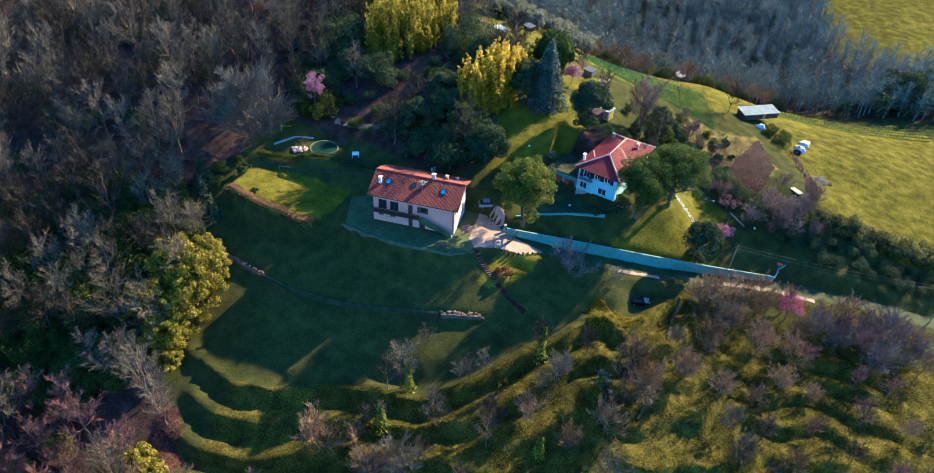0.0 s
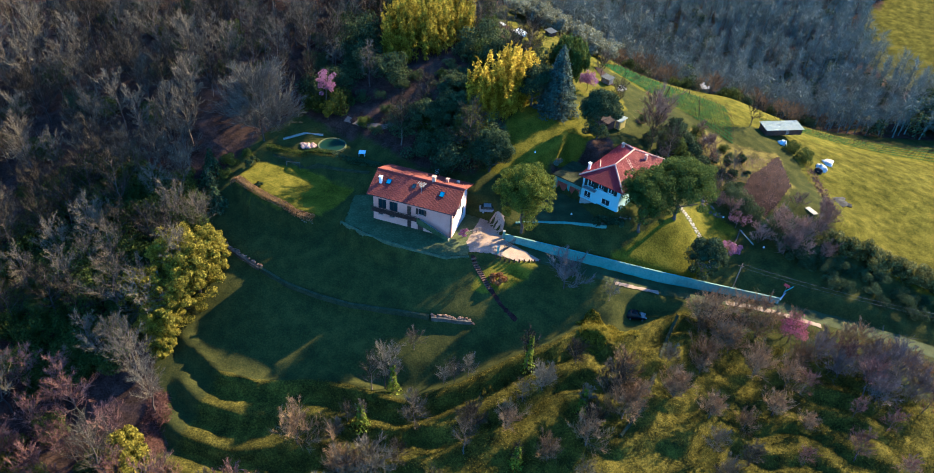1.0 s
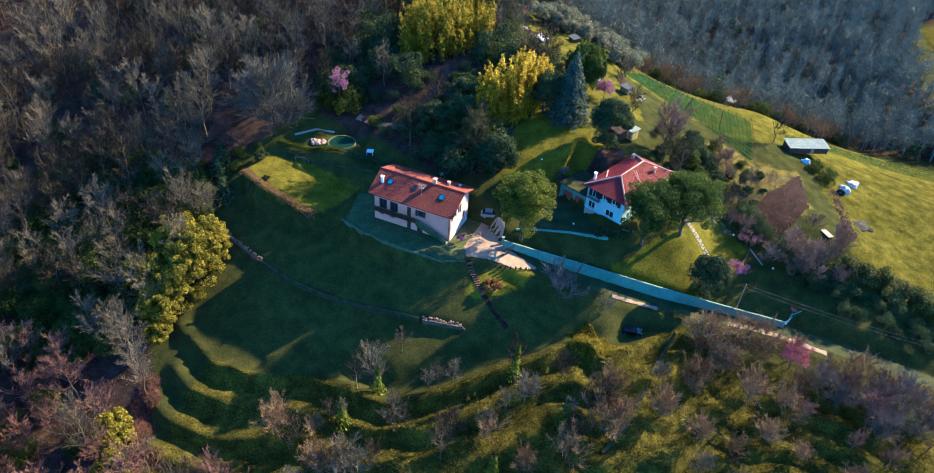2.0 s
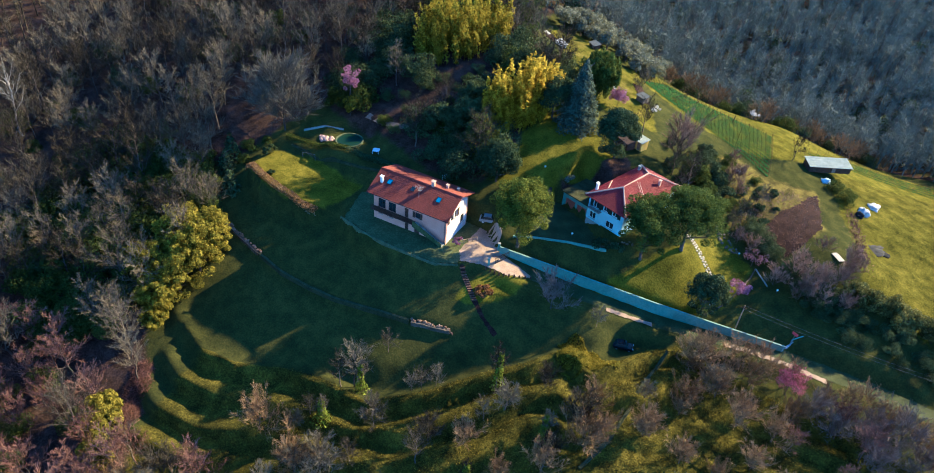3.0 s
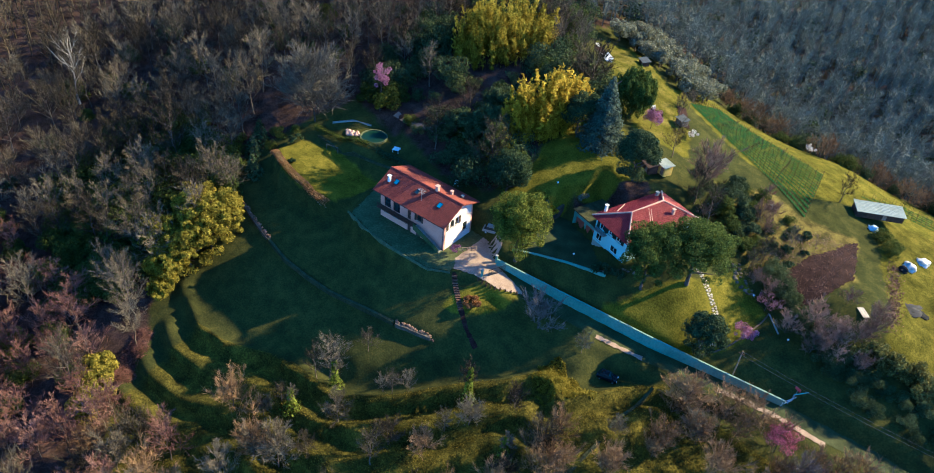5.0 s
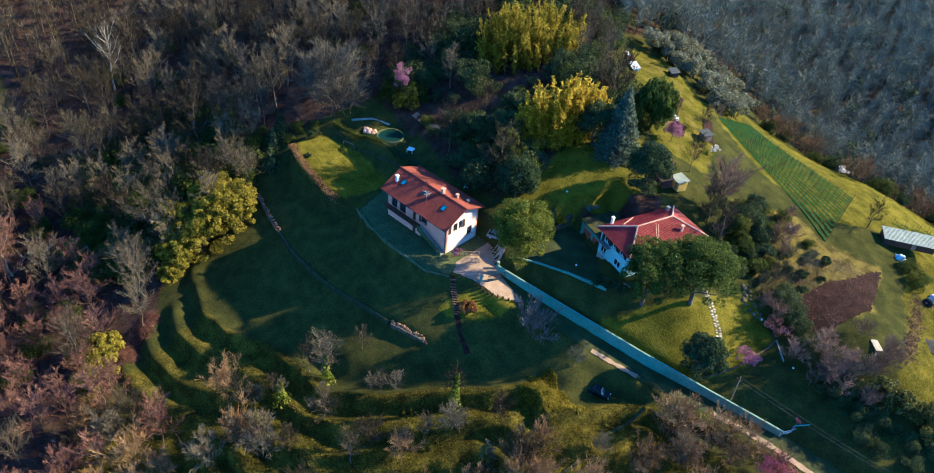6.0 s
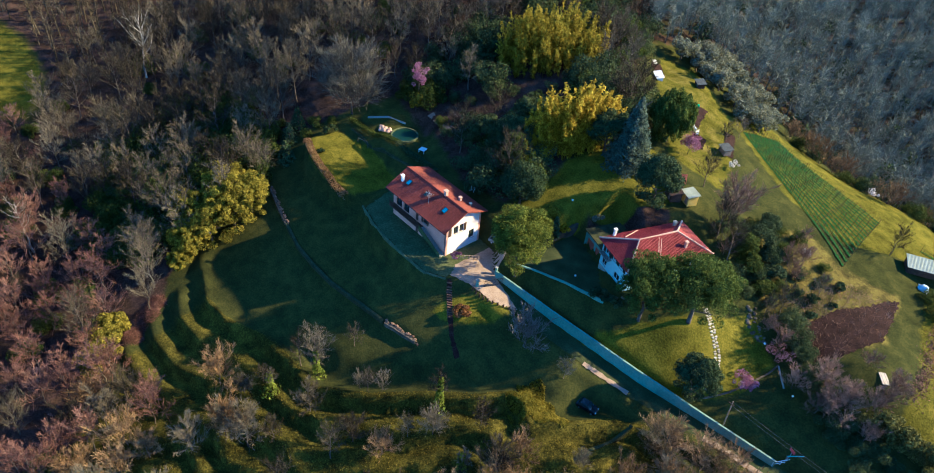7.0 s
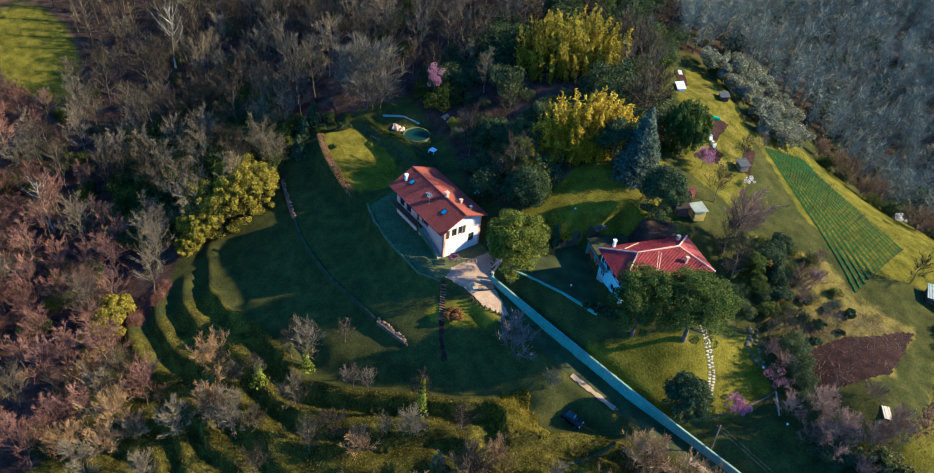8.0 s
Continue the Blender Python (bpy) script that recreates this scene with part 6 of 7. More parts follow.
tagged(hang("far_woods", mesh_of("far_woods", v, f, [M["holm"]])), "ivy and evergreens among the valley wood", "woods", kind="stuff")

for k, (x, y, h, r_) in enumerate(((104, 124, 10, 5.5), (110, 126, 12, 6.5), (116, 131, 11, 6.0), (107, 132, 10, 5.5))):
    round_tree("evergreen_tree", "dark evergreen tree beyond the meadow", x, y, h, r_, M["thicket"], 300 + k, base=0.02, n=60, per=200, size=0.24, group="valley evergreens", lump=(0.18, 0.34))
blossom("white flowering tree beyond the meadow", 118, 138, 7.0, 4.0, M["white_bloom"], 310, 26, 60, size=0.16)
blossom("white flowering tree beyond the meadow", 123, 134, 6.0, 3.5, M["white_bloom"], 311, 22, 60, size=0.16)

for x, y in spread([(14, 97), (24, 99), (36, 97), (48, 99), (62, 103), (74, 106)], 2.2):
    x, y = x + r.uniform(-1.2, 1.2), y + r.uniform(-2.0, 3.0)
    if r.uniform() < 0.4:
        plant("undergrowth", "dark evergreen scrub at the edge of the valley wood", "shrub", x, y, (("foliage", UNDER[r.randint(4)]),), r.uniform(0, 360), r.uniform(0.9, 1.4), "valley scrub")
    else:
        bare(x, y, SHRUBBY, "hazel_shrub", "leafless hazel at the edge of the valley wood", "valley hazels", 0.8, 1.3)

# rough grass and brambles along the terrace banks and wood edges
rd = np.random.RandomState(45)
n = 150000
xs, ys = rd.uniform(-46, 92, n), rd.uniform(-62, 8, n)
d, _ = along(xs, ys, [(x, y, 0) for x, y in EDGE])
low = ys < np.interp(xs, [x for x, _ in EDGE], [y for _, y in EDGE]) + 1.5
keep = low & (xs > -14 + rd.uniform(-3, 3, n)) & (inside(xs, ys, WOOD_WEST) > -1) & (d < 34) & (along(xs, ys, DRIVE)[0] > 3)
xs, ys = xs[keep], ys[keep]
v, f = leaves(rd, np.c_[xs, ys, land(xs, ys) + rd.uniform(0.02, 0.18, len(xs))], 0.11, 1.2, np.tile([0, 0, 0.4], (len(xs), 1)), 1.0, droop=1.5)
tagged(hang("rough_grass", mesh_of("rough_grass", v, f, [M["grass_blades"]])), "tufted rough grass on the orchard terraces", "grass", kind="stuff")
rd = np.random.RandomState(46)
n = 26000
xs, ys = rd.uniform(-20, 112, n), rd.uniform(20, 104, n)
keep = (inside(xs, ys, MEADOW) < 0) | (inside(xs, ys, VINES) < 0) | (inside(xs, ys, [(-18, 78), (-8, 68), (6, 56), (22, 56), (46, 50), (48, 62), (16, 72), (-8, 84)]) < 0)
keep &= inside(xs, ys, SOIL) > 0.3
xs, ys = xs[keep], ys[keep]
v, f = leaves(rd, np.c_[xs, ys, land(xs, ys) + rd.uniform(0.0, 0.06, len(xs))], 0.07, 1.1, np.tile([0, 0, 0.4], (len(xs), 1)), 1.0, droop=1.5)
tagged(hang("rough_grass", mesh_of("rough_grass", v, f, [M["grass_blades"]])), "tufted meadow grass", "grass", kind="stuff")


# ---- pool corner ----
px_, py_ = POOL
pz = 3.9
pool = thing("pool", "round garden pool with a mossy rim and dark water", "pool", (px_, py_, pz))
bm = bmesh.new()
for k in range(40):
    a, b = k * math.tau / 40, (k + 1) * math.tau / 40
    ring = [[(r_ * math.cos(t), r_ * math.sin(t), z) for r_, z in ((2.75, -0.6), (2.75, 0.42), (3.0, 0.42), (3.0, -0.6))] for t in (a, b)]
    v = [[bm.verts.new(c) for c in q] for q in ring]
    for i in range(3):
        bm.faces.new((v[0][i], v[0][i + 1], v[1][i + 1], v[1][i]))
bmesh.ops.remove_doubles(bm, verts=bm.verts, dist=0.001)
bmesh.ops.recalc_face_normals(bm, faces=bm.faces)
part("rim", bm, M["pool_rim"], pool)
bm = bmesh.new()
bmesh.ops.create_circle(bm, cap_ends=True, segments=40, radius=2.76, matrix=Matrix.Translation((0, 0, 0.22)))
part("water", bm, M["water"], pool, "dark green water")


def stone_mesh(seed, sx=1.0, sy=0.8, sz=0.6, mat="stone"):
    rd = np.random.RandomState(seed)
    bm = bmesh.new()
    bmesh.ops.create_icosphere(bm, subdivisions=1, radius=0.5)
    for v in bm.verts:
        v.co *= 1 + rd.uniform(-0.22, 0.22)
        v.co.x *= sx
        v.co.y *= sy
        v.co.z = max(v.co.z * sz, -0.2)
    me = bpy.data.meshes.new("stone")
    bm.to_mesh(me)
    bm.free()
    me.materials.append(M[mat])
    return me


STONES = [stone_mesh(k, 1 + 0.2 * (k % 3), 0.8 + 0.1 * (k % 2), 0.55 + 0.1 * (k % 3)) for k in range(6)]
BROWN_STONES = [stone_mesh(30 + k, 1.2, 0.9, 0.6, "brown_stone") for k in range(4)]
PALE_STONES = [stone_mesh(20 + k, 1.1, 0.9, 0.7, "ridge") for k in range(4)]
rs = np.random.RandomState(77)


def stones(name, label, line, gap, size, jitter=0.25, category="rocks", kit=STONES):
    """Rocks set along a line, each a part of one row."""
    pts = spread(line, gap)
    ob = thing(name, label, category)
    for x, y in pts[:, :2]:
        x, y = x + rs.uniform(-jitter, jitter), y + rs.uniform(-jitter, jitter)
        s = size * rs.uniform(0.6, 1.35)
        o = hang("stone", kit[rs.randint(len(kit))], ob)
        o.matrix_basis = pose(x, y, ground_at(x, y) + 0.1 * s, 0, 0, rs.uniform(0, 360)) @ Matrix.Diagonal((s, s, s, 1))
    return ob


stones("wall_coping", "loose brown stones along the crest of the lawn wall", [(2, -14.9), (8.7, -13.5), (9.4, -13.2)], 0.13, 0.5, 0.28, kit=BROWN_STONES)
stones("wall_coping", "loose brown stones along the crest of the lawn wall", [(-44, -11.7), (-38, -13.2), (-33, -14.3)], 0.15, 0.5, 0.28, kit=BROWN_STONES)
stones("rock_border", "row of brown stones edging the small lawn", [(-47, -0.9), (-41, -2.6), (-36, -3.9), (-31, -4.2), (-27.2, -3.9)], 0.5, 0.32)
stones("rock_border", "curved border of dark boulders on the lawn", [(43.0, 34.2), (44.2, 32.4), (46.3, 31.4), (48.6, 31.5)], 0.55, 0.75)
stones("rock_border", "inner curve of dark boulders on the lawn", [(43.6, 35), (45.2, 33.4), (47, 32.6), (48.7, 32)], 0.6, 0.6)
stones("rock_border", "pale rocks at the foot of the pale blue villa", [(25.5, 13.4), (28, 14.3), (31.5, 16.4)], 0.6, 0.6)
stones("rock_pile", "heap of pale rocks beside the pool", [(-38.6, 12.4), (-37.0, 13.2), (-36.2, 14.4), (-37.6, 14.0), (-39.0, 13.4), (-38.0, 12.8)], 0.3, 0.9, 0.5, kit=PALE_STONES)
stones("rock_border", "stones along the edge of the tilled bed", [(50.6, 36.6), (53, 34.8), (56.2, 33.4)], 0.55, 0.6)
for k, (x, y, s_) in enumerate(((50.7, 51.2, 0.9), (49.3, 44.4, 0.95), (51.1, 41.2, 0.85), (52.4, 46.4, 0.6), (44.8, 46.4, 0.8), (48.0, 48.2, 0.6))):
    round_tree("shrub", "low dark rounded shrub beside the tilled bed", x, y, 1.5 * s_, 1.4 * s_, M["holm"], 280 + k, False, base=0.0, n=16, per=130, size=0.11, category="shrub", group="bed shrubs")

# clipped hedges
def hedge(label, line, w, h, mat, seed):
    rd = np.random.RandomState(seed)
    pts = spread(line, 0.12)
    side = sides_of(pts)
    n = len(pts) * 34
    k = rd.randint(0, len(pts), n)
    u, q = rd.uniform(-1, 1, n), rd.uniform(0, 1, n)
    face = rd.uniform(0, 1, n)
    u = np.where(face < 0.4, np.sign(u), u)
    q = np.where(face >= 0.4, 1.0, q)
    xs, ys = pts[k, 0] + side[k, 0] * u * w / 2 + rd.normal(0, 0.05, n), pts[k, 1] + side[k, 1] * u * w / 2 + rd.normal(0, 0.05, n)
    nrm = np.where((face < 0.4)[:, None], np.c_[side[k] * np.sign(u)[:, None], np.zeros(n)], [[0, 0, 1]])
    v, f = leaves(rd, np.c_[xs, ys, land(pts[k, 0], pts[k, 1]) + h * q + rd.normal(0, 0.05, n)], 0.11, 1.0, nrm, 0.7)
    ob = thing("hedge", label, "hedge")
    hang("foliage", mesh_of("foliage", v, f, [M[mat]]), ob)
    return ob


hedge("clipped green hedge on the bank by the pool", [(-45, 9.6), (-40, 10.3), (-35.3, 11.2), (-31, 12.0)], 1.1, 0.9, "laurel_dark", 1)
hedge("clipped dark hedge along the bank behind the farmhouse", [(-31, 12.0), (-25, 12.4), (-18, 12.2)], 1.1, 0.9, "holm", 2)
hedge("clipped yellow green hedge above the court", [(6.0, 15.4), (8.4, 17.0), (9.8, 19.3)], 1.1, 0.9, "laurel", 3)
hedge("loose brown heather hedge below the small lawn", [(-46.6, -1.2), (-41, -3.0), (-36, -3.9), (-31, -4.2), (-27, -3.9)], 1.3, 0.8, "heather", 4)

# football goal
gx_, gy_, gh = (-39.4, 7.6), (-36.7, 8.3), 1.55
gz = ground_at(-38, 8) - 0.02
goal = thing("football_goal", "small pale grey football goal frame", "goal")
for p, q in (((*gx_, gz), (*gx_, gz + gh)), ((*gy_, gz), (*gy_, gz + gh)), ((*gx_, gz + gh), (*gy_, gz + gh))):
    part("post", tubed(p, q, 0.045), M["metal_dull"], goal)
tab = thing("garden_table", "small pale square garden table above the bank", "table", (-25.4, 14.5, ground_at(-25.4, 14.5)), 20)
part("tabletop", boxed(-0.7, -0.7, 0.66, 0.7, 0.7, 0.72, 0.01), M["white_paint"], tab)
for a in (-0.6, 0.6):
    for b in (-0.6, 0.6):
        part("leg", boxed(a - 0.04, b - 0.04, 0, a + 0.04, b + 0.04, 0.659), M["white_paint"], tab)
tab2 = thing("garden_chair", "white plastic garden seat on the bank", "chair", (-8.1, 13.3, ground_at(-8.1, 13.3)), 30)
part("seat", boxed(-0.45, -0.4, 0.38, 0.45, 0.4, 0.44, 0.01), M["white_paint"], tab2)
part("backrest", boxed(-0.45, 0.36, 0.44, 0.45, 0.42, 0.95, 0.01), M["white_paint"], tab2)
for a in (-0.4, 0.4):
    for b in (-0.35, 0.35):
        part("leg", boxed(a - 0.03, b - 0.03, 0, a + 0.03, b + 0.03, 0.379), M["white_paint"], tab2)

# ---- forecourt ----
for k in range(10):
    s = k / 9
    x, y = 9.4 + 7.6 * s, -1.3 + 3.3 * s - 0.9 * math.sin(s * 3.14)
    b = thing("bollard", "short dark timber edge post", "bollard", (x, y, ground_at(x, y)), 30, "forecourt posts")
    part("post", boxed(-0.13, -0.13, -0.2, 0.13, 0.13, 0.6, 0.03), M["wood"], b)
g = thing("sliding_gate", "dark metal gate standing open across the drive", "gate", (10.2, 0.6, -0.45), 68)
part("gate_frame", boxed(0, -0.03, 0.1, 3.6, 0.03, 0.18), M["dark_metal"], g)
part("gate_frame", boxed(0, -0.03, 1.35, 3.6, 0.03, 1.43), M["dark_metal"], g)
for k in range(25):
    part("bar", boxed(0.02 + k * 0.147, -0.015, 0.18, 0.05 + k * 0.147, 0.015, 1.35), M["dark_metal"], g)
for x, y in ((9.4, -0.3), (9.0, 4.6)):
    p = thing("gate_post", "square pale gate post with a cap", "post", (x, y, ground_at(x, y)), 20, "gate posts")
    part("shaft", boxed(-0.2, -0.2, -0.3, 0.2, 0.2, 1.6), M["plaster"], p)
    part("cap", boxed(-0.26, -0.26, 1.604, 0.26, 0.26, 1.7, 0.02), M["concrete"], p)
rail = thing("railing", "weathered timber railing beside the forecourt", "railing")
for (x0, y0), (x1, y1) in (((2.2, 1.6), (4.4, 4.4)),):
    for k in range(5):
        x, y = x0 + (x1 - x0) * k / 4, y0 + (y1 - y0) * k / 4
        part("post", boxed(x - 0.06, y - 0.06, 0, x + 0.06, y + 0.06, 1.0), M["pale_wood"], rail)
    for z in (0.45, 0.95):
        part("rail", tubed((x0, y0, z), (x1, y1, z), 0.05), M["pale_wood"], rail)
walk_down = thing("garden_steps", "brown timber edged steps down the bank", "steps")
for k in range(14):
    s = k / 13
    x, y = 5.8 + 4.4 * s, -3.7 - 3.3 * s
    part("step", boxed(-0.5, -0.15, -0.25, 0.5, 0.15, 0.13, 0.02, m=pose(x, y, ground_at(x, y), 0, 0, 40)), M["brown_wood"], walk_down)

# ---- flagged path in the villa garden ----
flag = thing("garden_path", "winding path of pale irregular flagstones", "path")
for x, y in spread([(39.0, 25.5), (41, 24.9), (42.8, 24.0), (44.2, 23.4), (45.3, 22.5), (46.4, 21.0), (47.0, 19.6), (47.6, 17.6)], 0.42):
    for side in (-0.3, 0.3):
        ox, oy = x + side * 0.8 + rs.uniform(-0.08, 0.08), y + side * 0.9 + rs.uniform(-0.08, 0.08)
        n = 6
        ring = [((0.30 + rs.uniform(-0.06, 0.06)) * math.cos(t * math.tau / n), (0.27 + rs.uniform(-0.06, 0.06)) * math.sin(t * math.tau / n)) for t in range(n)]
        bm = prism(bmesh.new(), ring, -0.15, 0.07)
        bm.transform(pose(ox, oy, ground_at(ox, oy), 0, 0, rs.uniform(0, 90)))
        part("flagstone", bm, M["flag"], flag)

for x, y in ((48.8, 31.0), (45.3, 20.2), (19.9, 13.3), (9.4, 22.4), (57.5, 26.4)):
    l_ = thing("garden_lamp", "white globe garden lamp on a short post", "lamp", (x, y, ground_at(x, y)), 0, "garden lamps")
    part("post", tubed((0, 0, -0.1), (0, 0, 0.75), 0.035), M["dark_metal"], l_)
    bm = bmesh.new()
    bmesh.ops.create_uvsphere(bm, u_segments=14, v_segments=10, radius=0.19, matrix=Matrix.Translation((0, 0, 0.9)))
    part("globe", bm, M["white_paint"], l_, "white globe")

# ---- poles, cables, barrier ----
poles = []
for x, y, h in ((52.8, 15.3, 7.6), (93.5, 19.5, 9.0)):
    z = ground_at(x, y)
    p = thing("utility_pole", "weathered timber utility pole carrying two cables", "pole", (x, y, z), 0, "utility poles")
    part("pole", tubed((0, 0, -0.5), (0.05, -1.2 if x < 60 else 0.6, h), 0.13, 0.09), M["pale_wood"], p)
    part("crossarm", boxed(-0.5, (-1.2 if x < 60 else 0.6) - 0.05, h - 0.7, 0.5, (-1.2 if x < 60 else 0.6) + 0.05, h - 0.58), M["wood"], p)
    poles.append(Vector((x + 0.05, y + (-1.2 if x < 60 else 0.6), z + h)))
for k, drop in enumerate((0.1, 0.9)):
    c = bpy.data.curves.new("cable", "CURVE")
    c.dimensions, c.bevel_depth, c.bevel_resolution = "3D", 0.015, 1
    s = c.splines.new("POLY")
    s.points.add(20)
    for i in range(21):
        t = i / 20
        q = poles[0].lerp(poles[1], t)
        s.points[i].co = (q.x, q.y, q.z - drop - 3.2 * t * (1 - t), 1)
    c.materials.append(M["cable"])
    tagged(new("overhead_cable", c), "thin overhead cable between two poles", "cable", "overhead cables")
bar = thing("barrier", "white metal barrier at the end of the drive wall", "barrier", (61.6, 16.2, ground_at(61.6, 16.2)), 62)
for k in range(4):
    part("post", boxed(k * 1.5 - 0.04, -0.04, -0.3, k * 1.5 + 0.04, 0.04, 1.1), M["white_paint"], bar)
for z in (0.5, 1.0):
    part("rail", boxed(0, -0.03, z, 4.5, 0.03, z + 0.1), M["white_paint"], bar)
sg = thing("sign_board", "red board on a post beside the barrier", "sign", (62.7, 18.9, ground_at(62.7, 18.9)), -25)
part("post", tubed((0, 0, -0.3), (0, 0, 1.6), 0.04), M["metal"], sg)
part("board", boxed(-0.55, -0.09, 1.3, 0.55, -0.045, 1.9, 0.01), M["red_sign"], sg, "plain red board")
hb = thing("road_boom", "pale green painted boom beside the drive", "barrier", (62.6, 18.4, ground_at(62.6, 18.4)), 52)
part("post", boxed(-0.1, -0.1, -0.3, 0.1, 0.1, 1.0), M["metal"], hb)
part("boom", boxed(-0.2, -0.05, 1.004, 3.2, 0.05, 1.12), M["boom"], hb)


# ---- sheds ----
def shed(label, x, y, rz, w, d, h, wall, roof_, slope_=0.35, lift=0.0):
    s = thing("shed", label, "shed", (x, y, ground_at(x, y) - 0.1 + lift), rz)
    bm = wall_sheet(w, h, 0.1, [(w * 0.55, 0.1, w * 0.55 + 0.85, min(2.0, h - 0.2))])
    part("wall", bm, M[wall], s)
    part("wall", boxed(0, d - 0.1, 0, w, d, h + slope_), M[wall], s)
    for x0 in (0, w - 0.1):
        bm = bmesh.new()
        prof = [(0.104, 0), (0.104, h), (d - 0.104, h + slope_), (d - 0.104, 0)]
        a, b = [bm.verts.new((x0, yy, z)) for yy, z in prof], [bm.verts.new((x0 + 0.1, yy, z)) for yy, z in prof]
        bm.faces.new(a), bm.faces.new(b[::-1])
        for k in range(4):
            bm.faces.new((a[k], b[k], b[(k + 1) % 4], a[(k + 1) % 4]))
        bmesh.ops.recalc_face_normals(bm, faces=bm.faces)
        part("wall", bm, M[wall], s)
    part("door", boxed(w * 0.55 + 0.02, 0.03, 0.1, w * 0.55 + 0.83, 0.08, min(2.0, h - 0.2)), M["pale_wood"], s)
    ang = math.degrees(math.atan2(slope_, d))
    m = pose(-0.25, -0.3, h - 0.05, ang)
    bm = bmesh.new()
    n = 2 * int((w + 0.5) / 0.25)
    rows = [[[bm.verts.new(m @ Vector((k * (w + 0.5) / n, yy, z + (0.05 if k % 2 else 0)))) for yy, z in ((0, 0.04), (d + 0.6, 0.04), (d + 0.6, 0.09), (0, 0.09))]] for k in range(n + 1)]
    for (p,), (q,) in zip(rows, rows[1:]):
        for k in range(4):
            bm.faces.new((p[k], q[k], q[(k + 1) % 4], p[(k + 1) % 4]))
    bm.faces.new(rows[0][0]), bm.faces.new(rows[-1][0][::-1])
    bmesh.ops.recalc_face_normals(bm, faces=bm.faces)
    part("roof", bm, M[roof_], s)
    return s


shed("small yellow shed with a pale sheet roof", 21.4, 39.4, -25, 2.6, 2.0, 2.0, "yellow_paint", "shed_roof", 0.2)
shed("low brown shed with a rusty ribbed roof", 17.6, 41.6, -60, 3.2, 2.2, 1.7, "pale_wood", "rust")
shed("dark timber lean-to beside the laurel", 19.0, 37.6, -35, 3.0, 2.0, 1.6, "wood", "wood")
shed("small grey coop in the kitchen garden", 15.4, 61.4, -30, 2.4, 1.6, 1.3, "pale_wood", "metal_dull", 0.2)
shed("low white cold frame in the kitchen garden", -9.2, 69.2, -40, 3.4, 1.3, 0.7, "white_paint", "white_paint", 0.25)
shed("dark cold frame beside the garden beds", -3.0, 77.5, -40, 2.6, 1.6, 1.0, "wood", "metal_dull", 0.2)
shed("long open barn with a pale corrugated roof", 56.2, 68.8, 28.7, 9.6, 3.4, 1.5, "wood", "shed_roof", 0.4)


# ---- vehicles ----
def car(label, x, y, rz, paint, length=4.0, width=1.65, height=1.45):
    c = thing("car", label, "car", (x, y, ground_at(x, y) + 0.02), rz, "parked cars")
    L, W = length / 2, width / 2
    prof = [(-L, 0.35), (-L, 0.8), (-L * 0.93, 0.92), (-L * 0.55, 0.98), (L * 0.42, 0.95), (L * 0.9, 0.8), (L, 0.65), (L, 0.35)]
    bm = bmesh.new()
    a, b = [bm.verts.new((xx, -W, z)) for xx, z in prof], [bm.verts.new((xx, W, z)) for xx, z in prof]
    bm.faces.new(a), bm.faces.new(b[::-1])
    for k in range(len(prof)):
        bm.faces.new((a[k], b[k], b[(k + 1) % len(prof)], a[(k + 1) % len(prof)]))
    bmesh.ops.recalc_face_normals(bm, faces=bm.faces)
    bmesh.ops.bevel(bm, geom=list(bm.edges), offset=0.07, segments=2, affect="EDGES")
    body = part("body", bm, M[paint], c)
    cab = [(-L * 0.86, 0.95, W * 0.93), (-L * 0.6, height, W * 0.76), (L * 0.12, height, W * 0.76), (L * 0.46, 0.95, W * 0.93)]
    bm = bmesh.new()
    a, b = [bm.verts.new((xx, -w, z)) for xx, z, w in cab], [bm.verts.new((xx, w, z)) for xx, z, w in cab]
    bm.faces.new(a), bm.faces.new(b[::-1])
    for k in range(4):
        bm.faces.new((a[k], b[k], b[(k + 1) % 4], a[(k + 1) % 4]))
    bmesh.ops.recalc_face_normals(bm, faces=bm.faces)
    part("window", bm, M["glass"], c, "dark glazing")
    part("roof", boxed(-L * 0.6, -W * 0.74, height - 0.02, L * 0.12, W * 0.74, height + 0.045, 0.02), M[paint], c)
    for xx in (-L * 0.62, L * 0.62):
        for yy in (-W + 0.02, W - 0.2):
            w = part("wheel", tubed((xx, yy - 0.02, 0.3), (xx, yy + 0.2, 0.3), 0.31, sides=16), M["tyre"], c)
            part("rim", tubed((xx, yy - 0.03, 0.3), (xx, yy + 0.21, 0.3), 0.18, sides=12), M["metal"], w)
    for yy in (-W * 0.7, W * 0.7):
        part("headlight", boxed(L * 0.93, yy - 0.16, 0.62, L * 1.005, yy + 0.16, 0.75, 0.02), M["plastic_white"], body)
    return c


# a white car; its grey paint stands in for the shade of the trees
car("white car parked under the trees by the farmhouse, greyed for shade", 4.5, 9.3, 20, "car_shaded")
car("small black car parked on the grass below the drive", 36.4, 0.8, 15, "car_dark", 3.6)



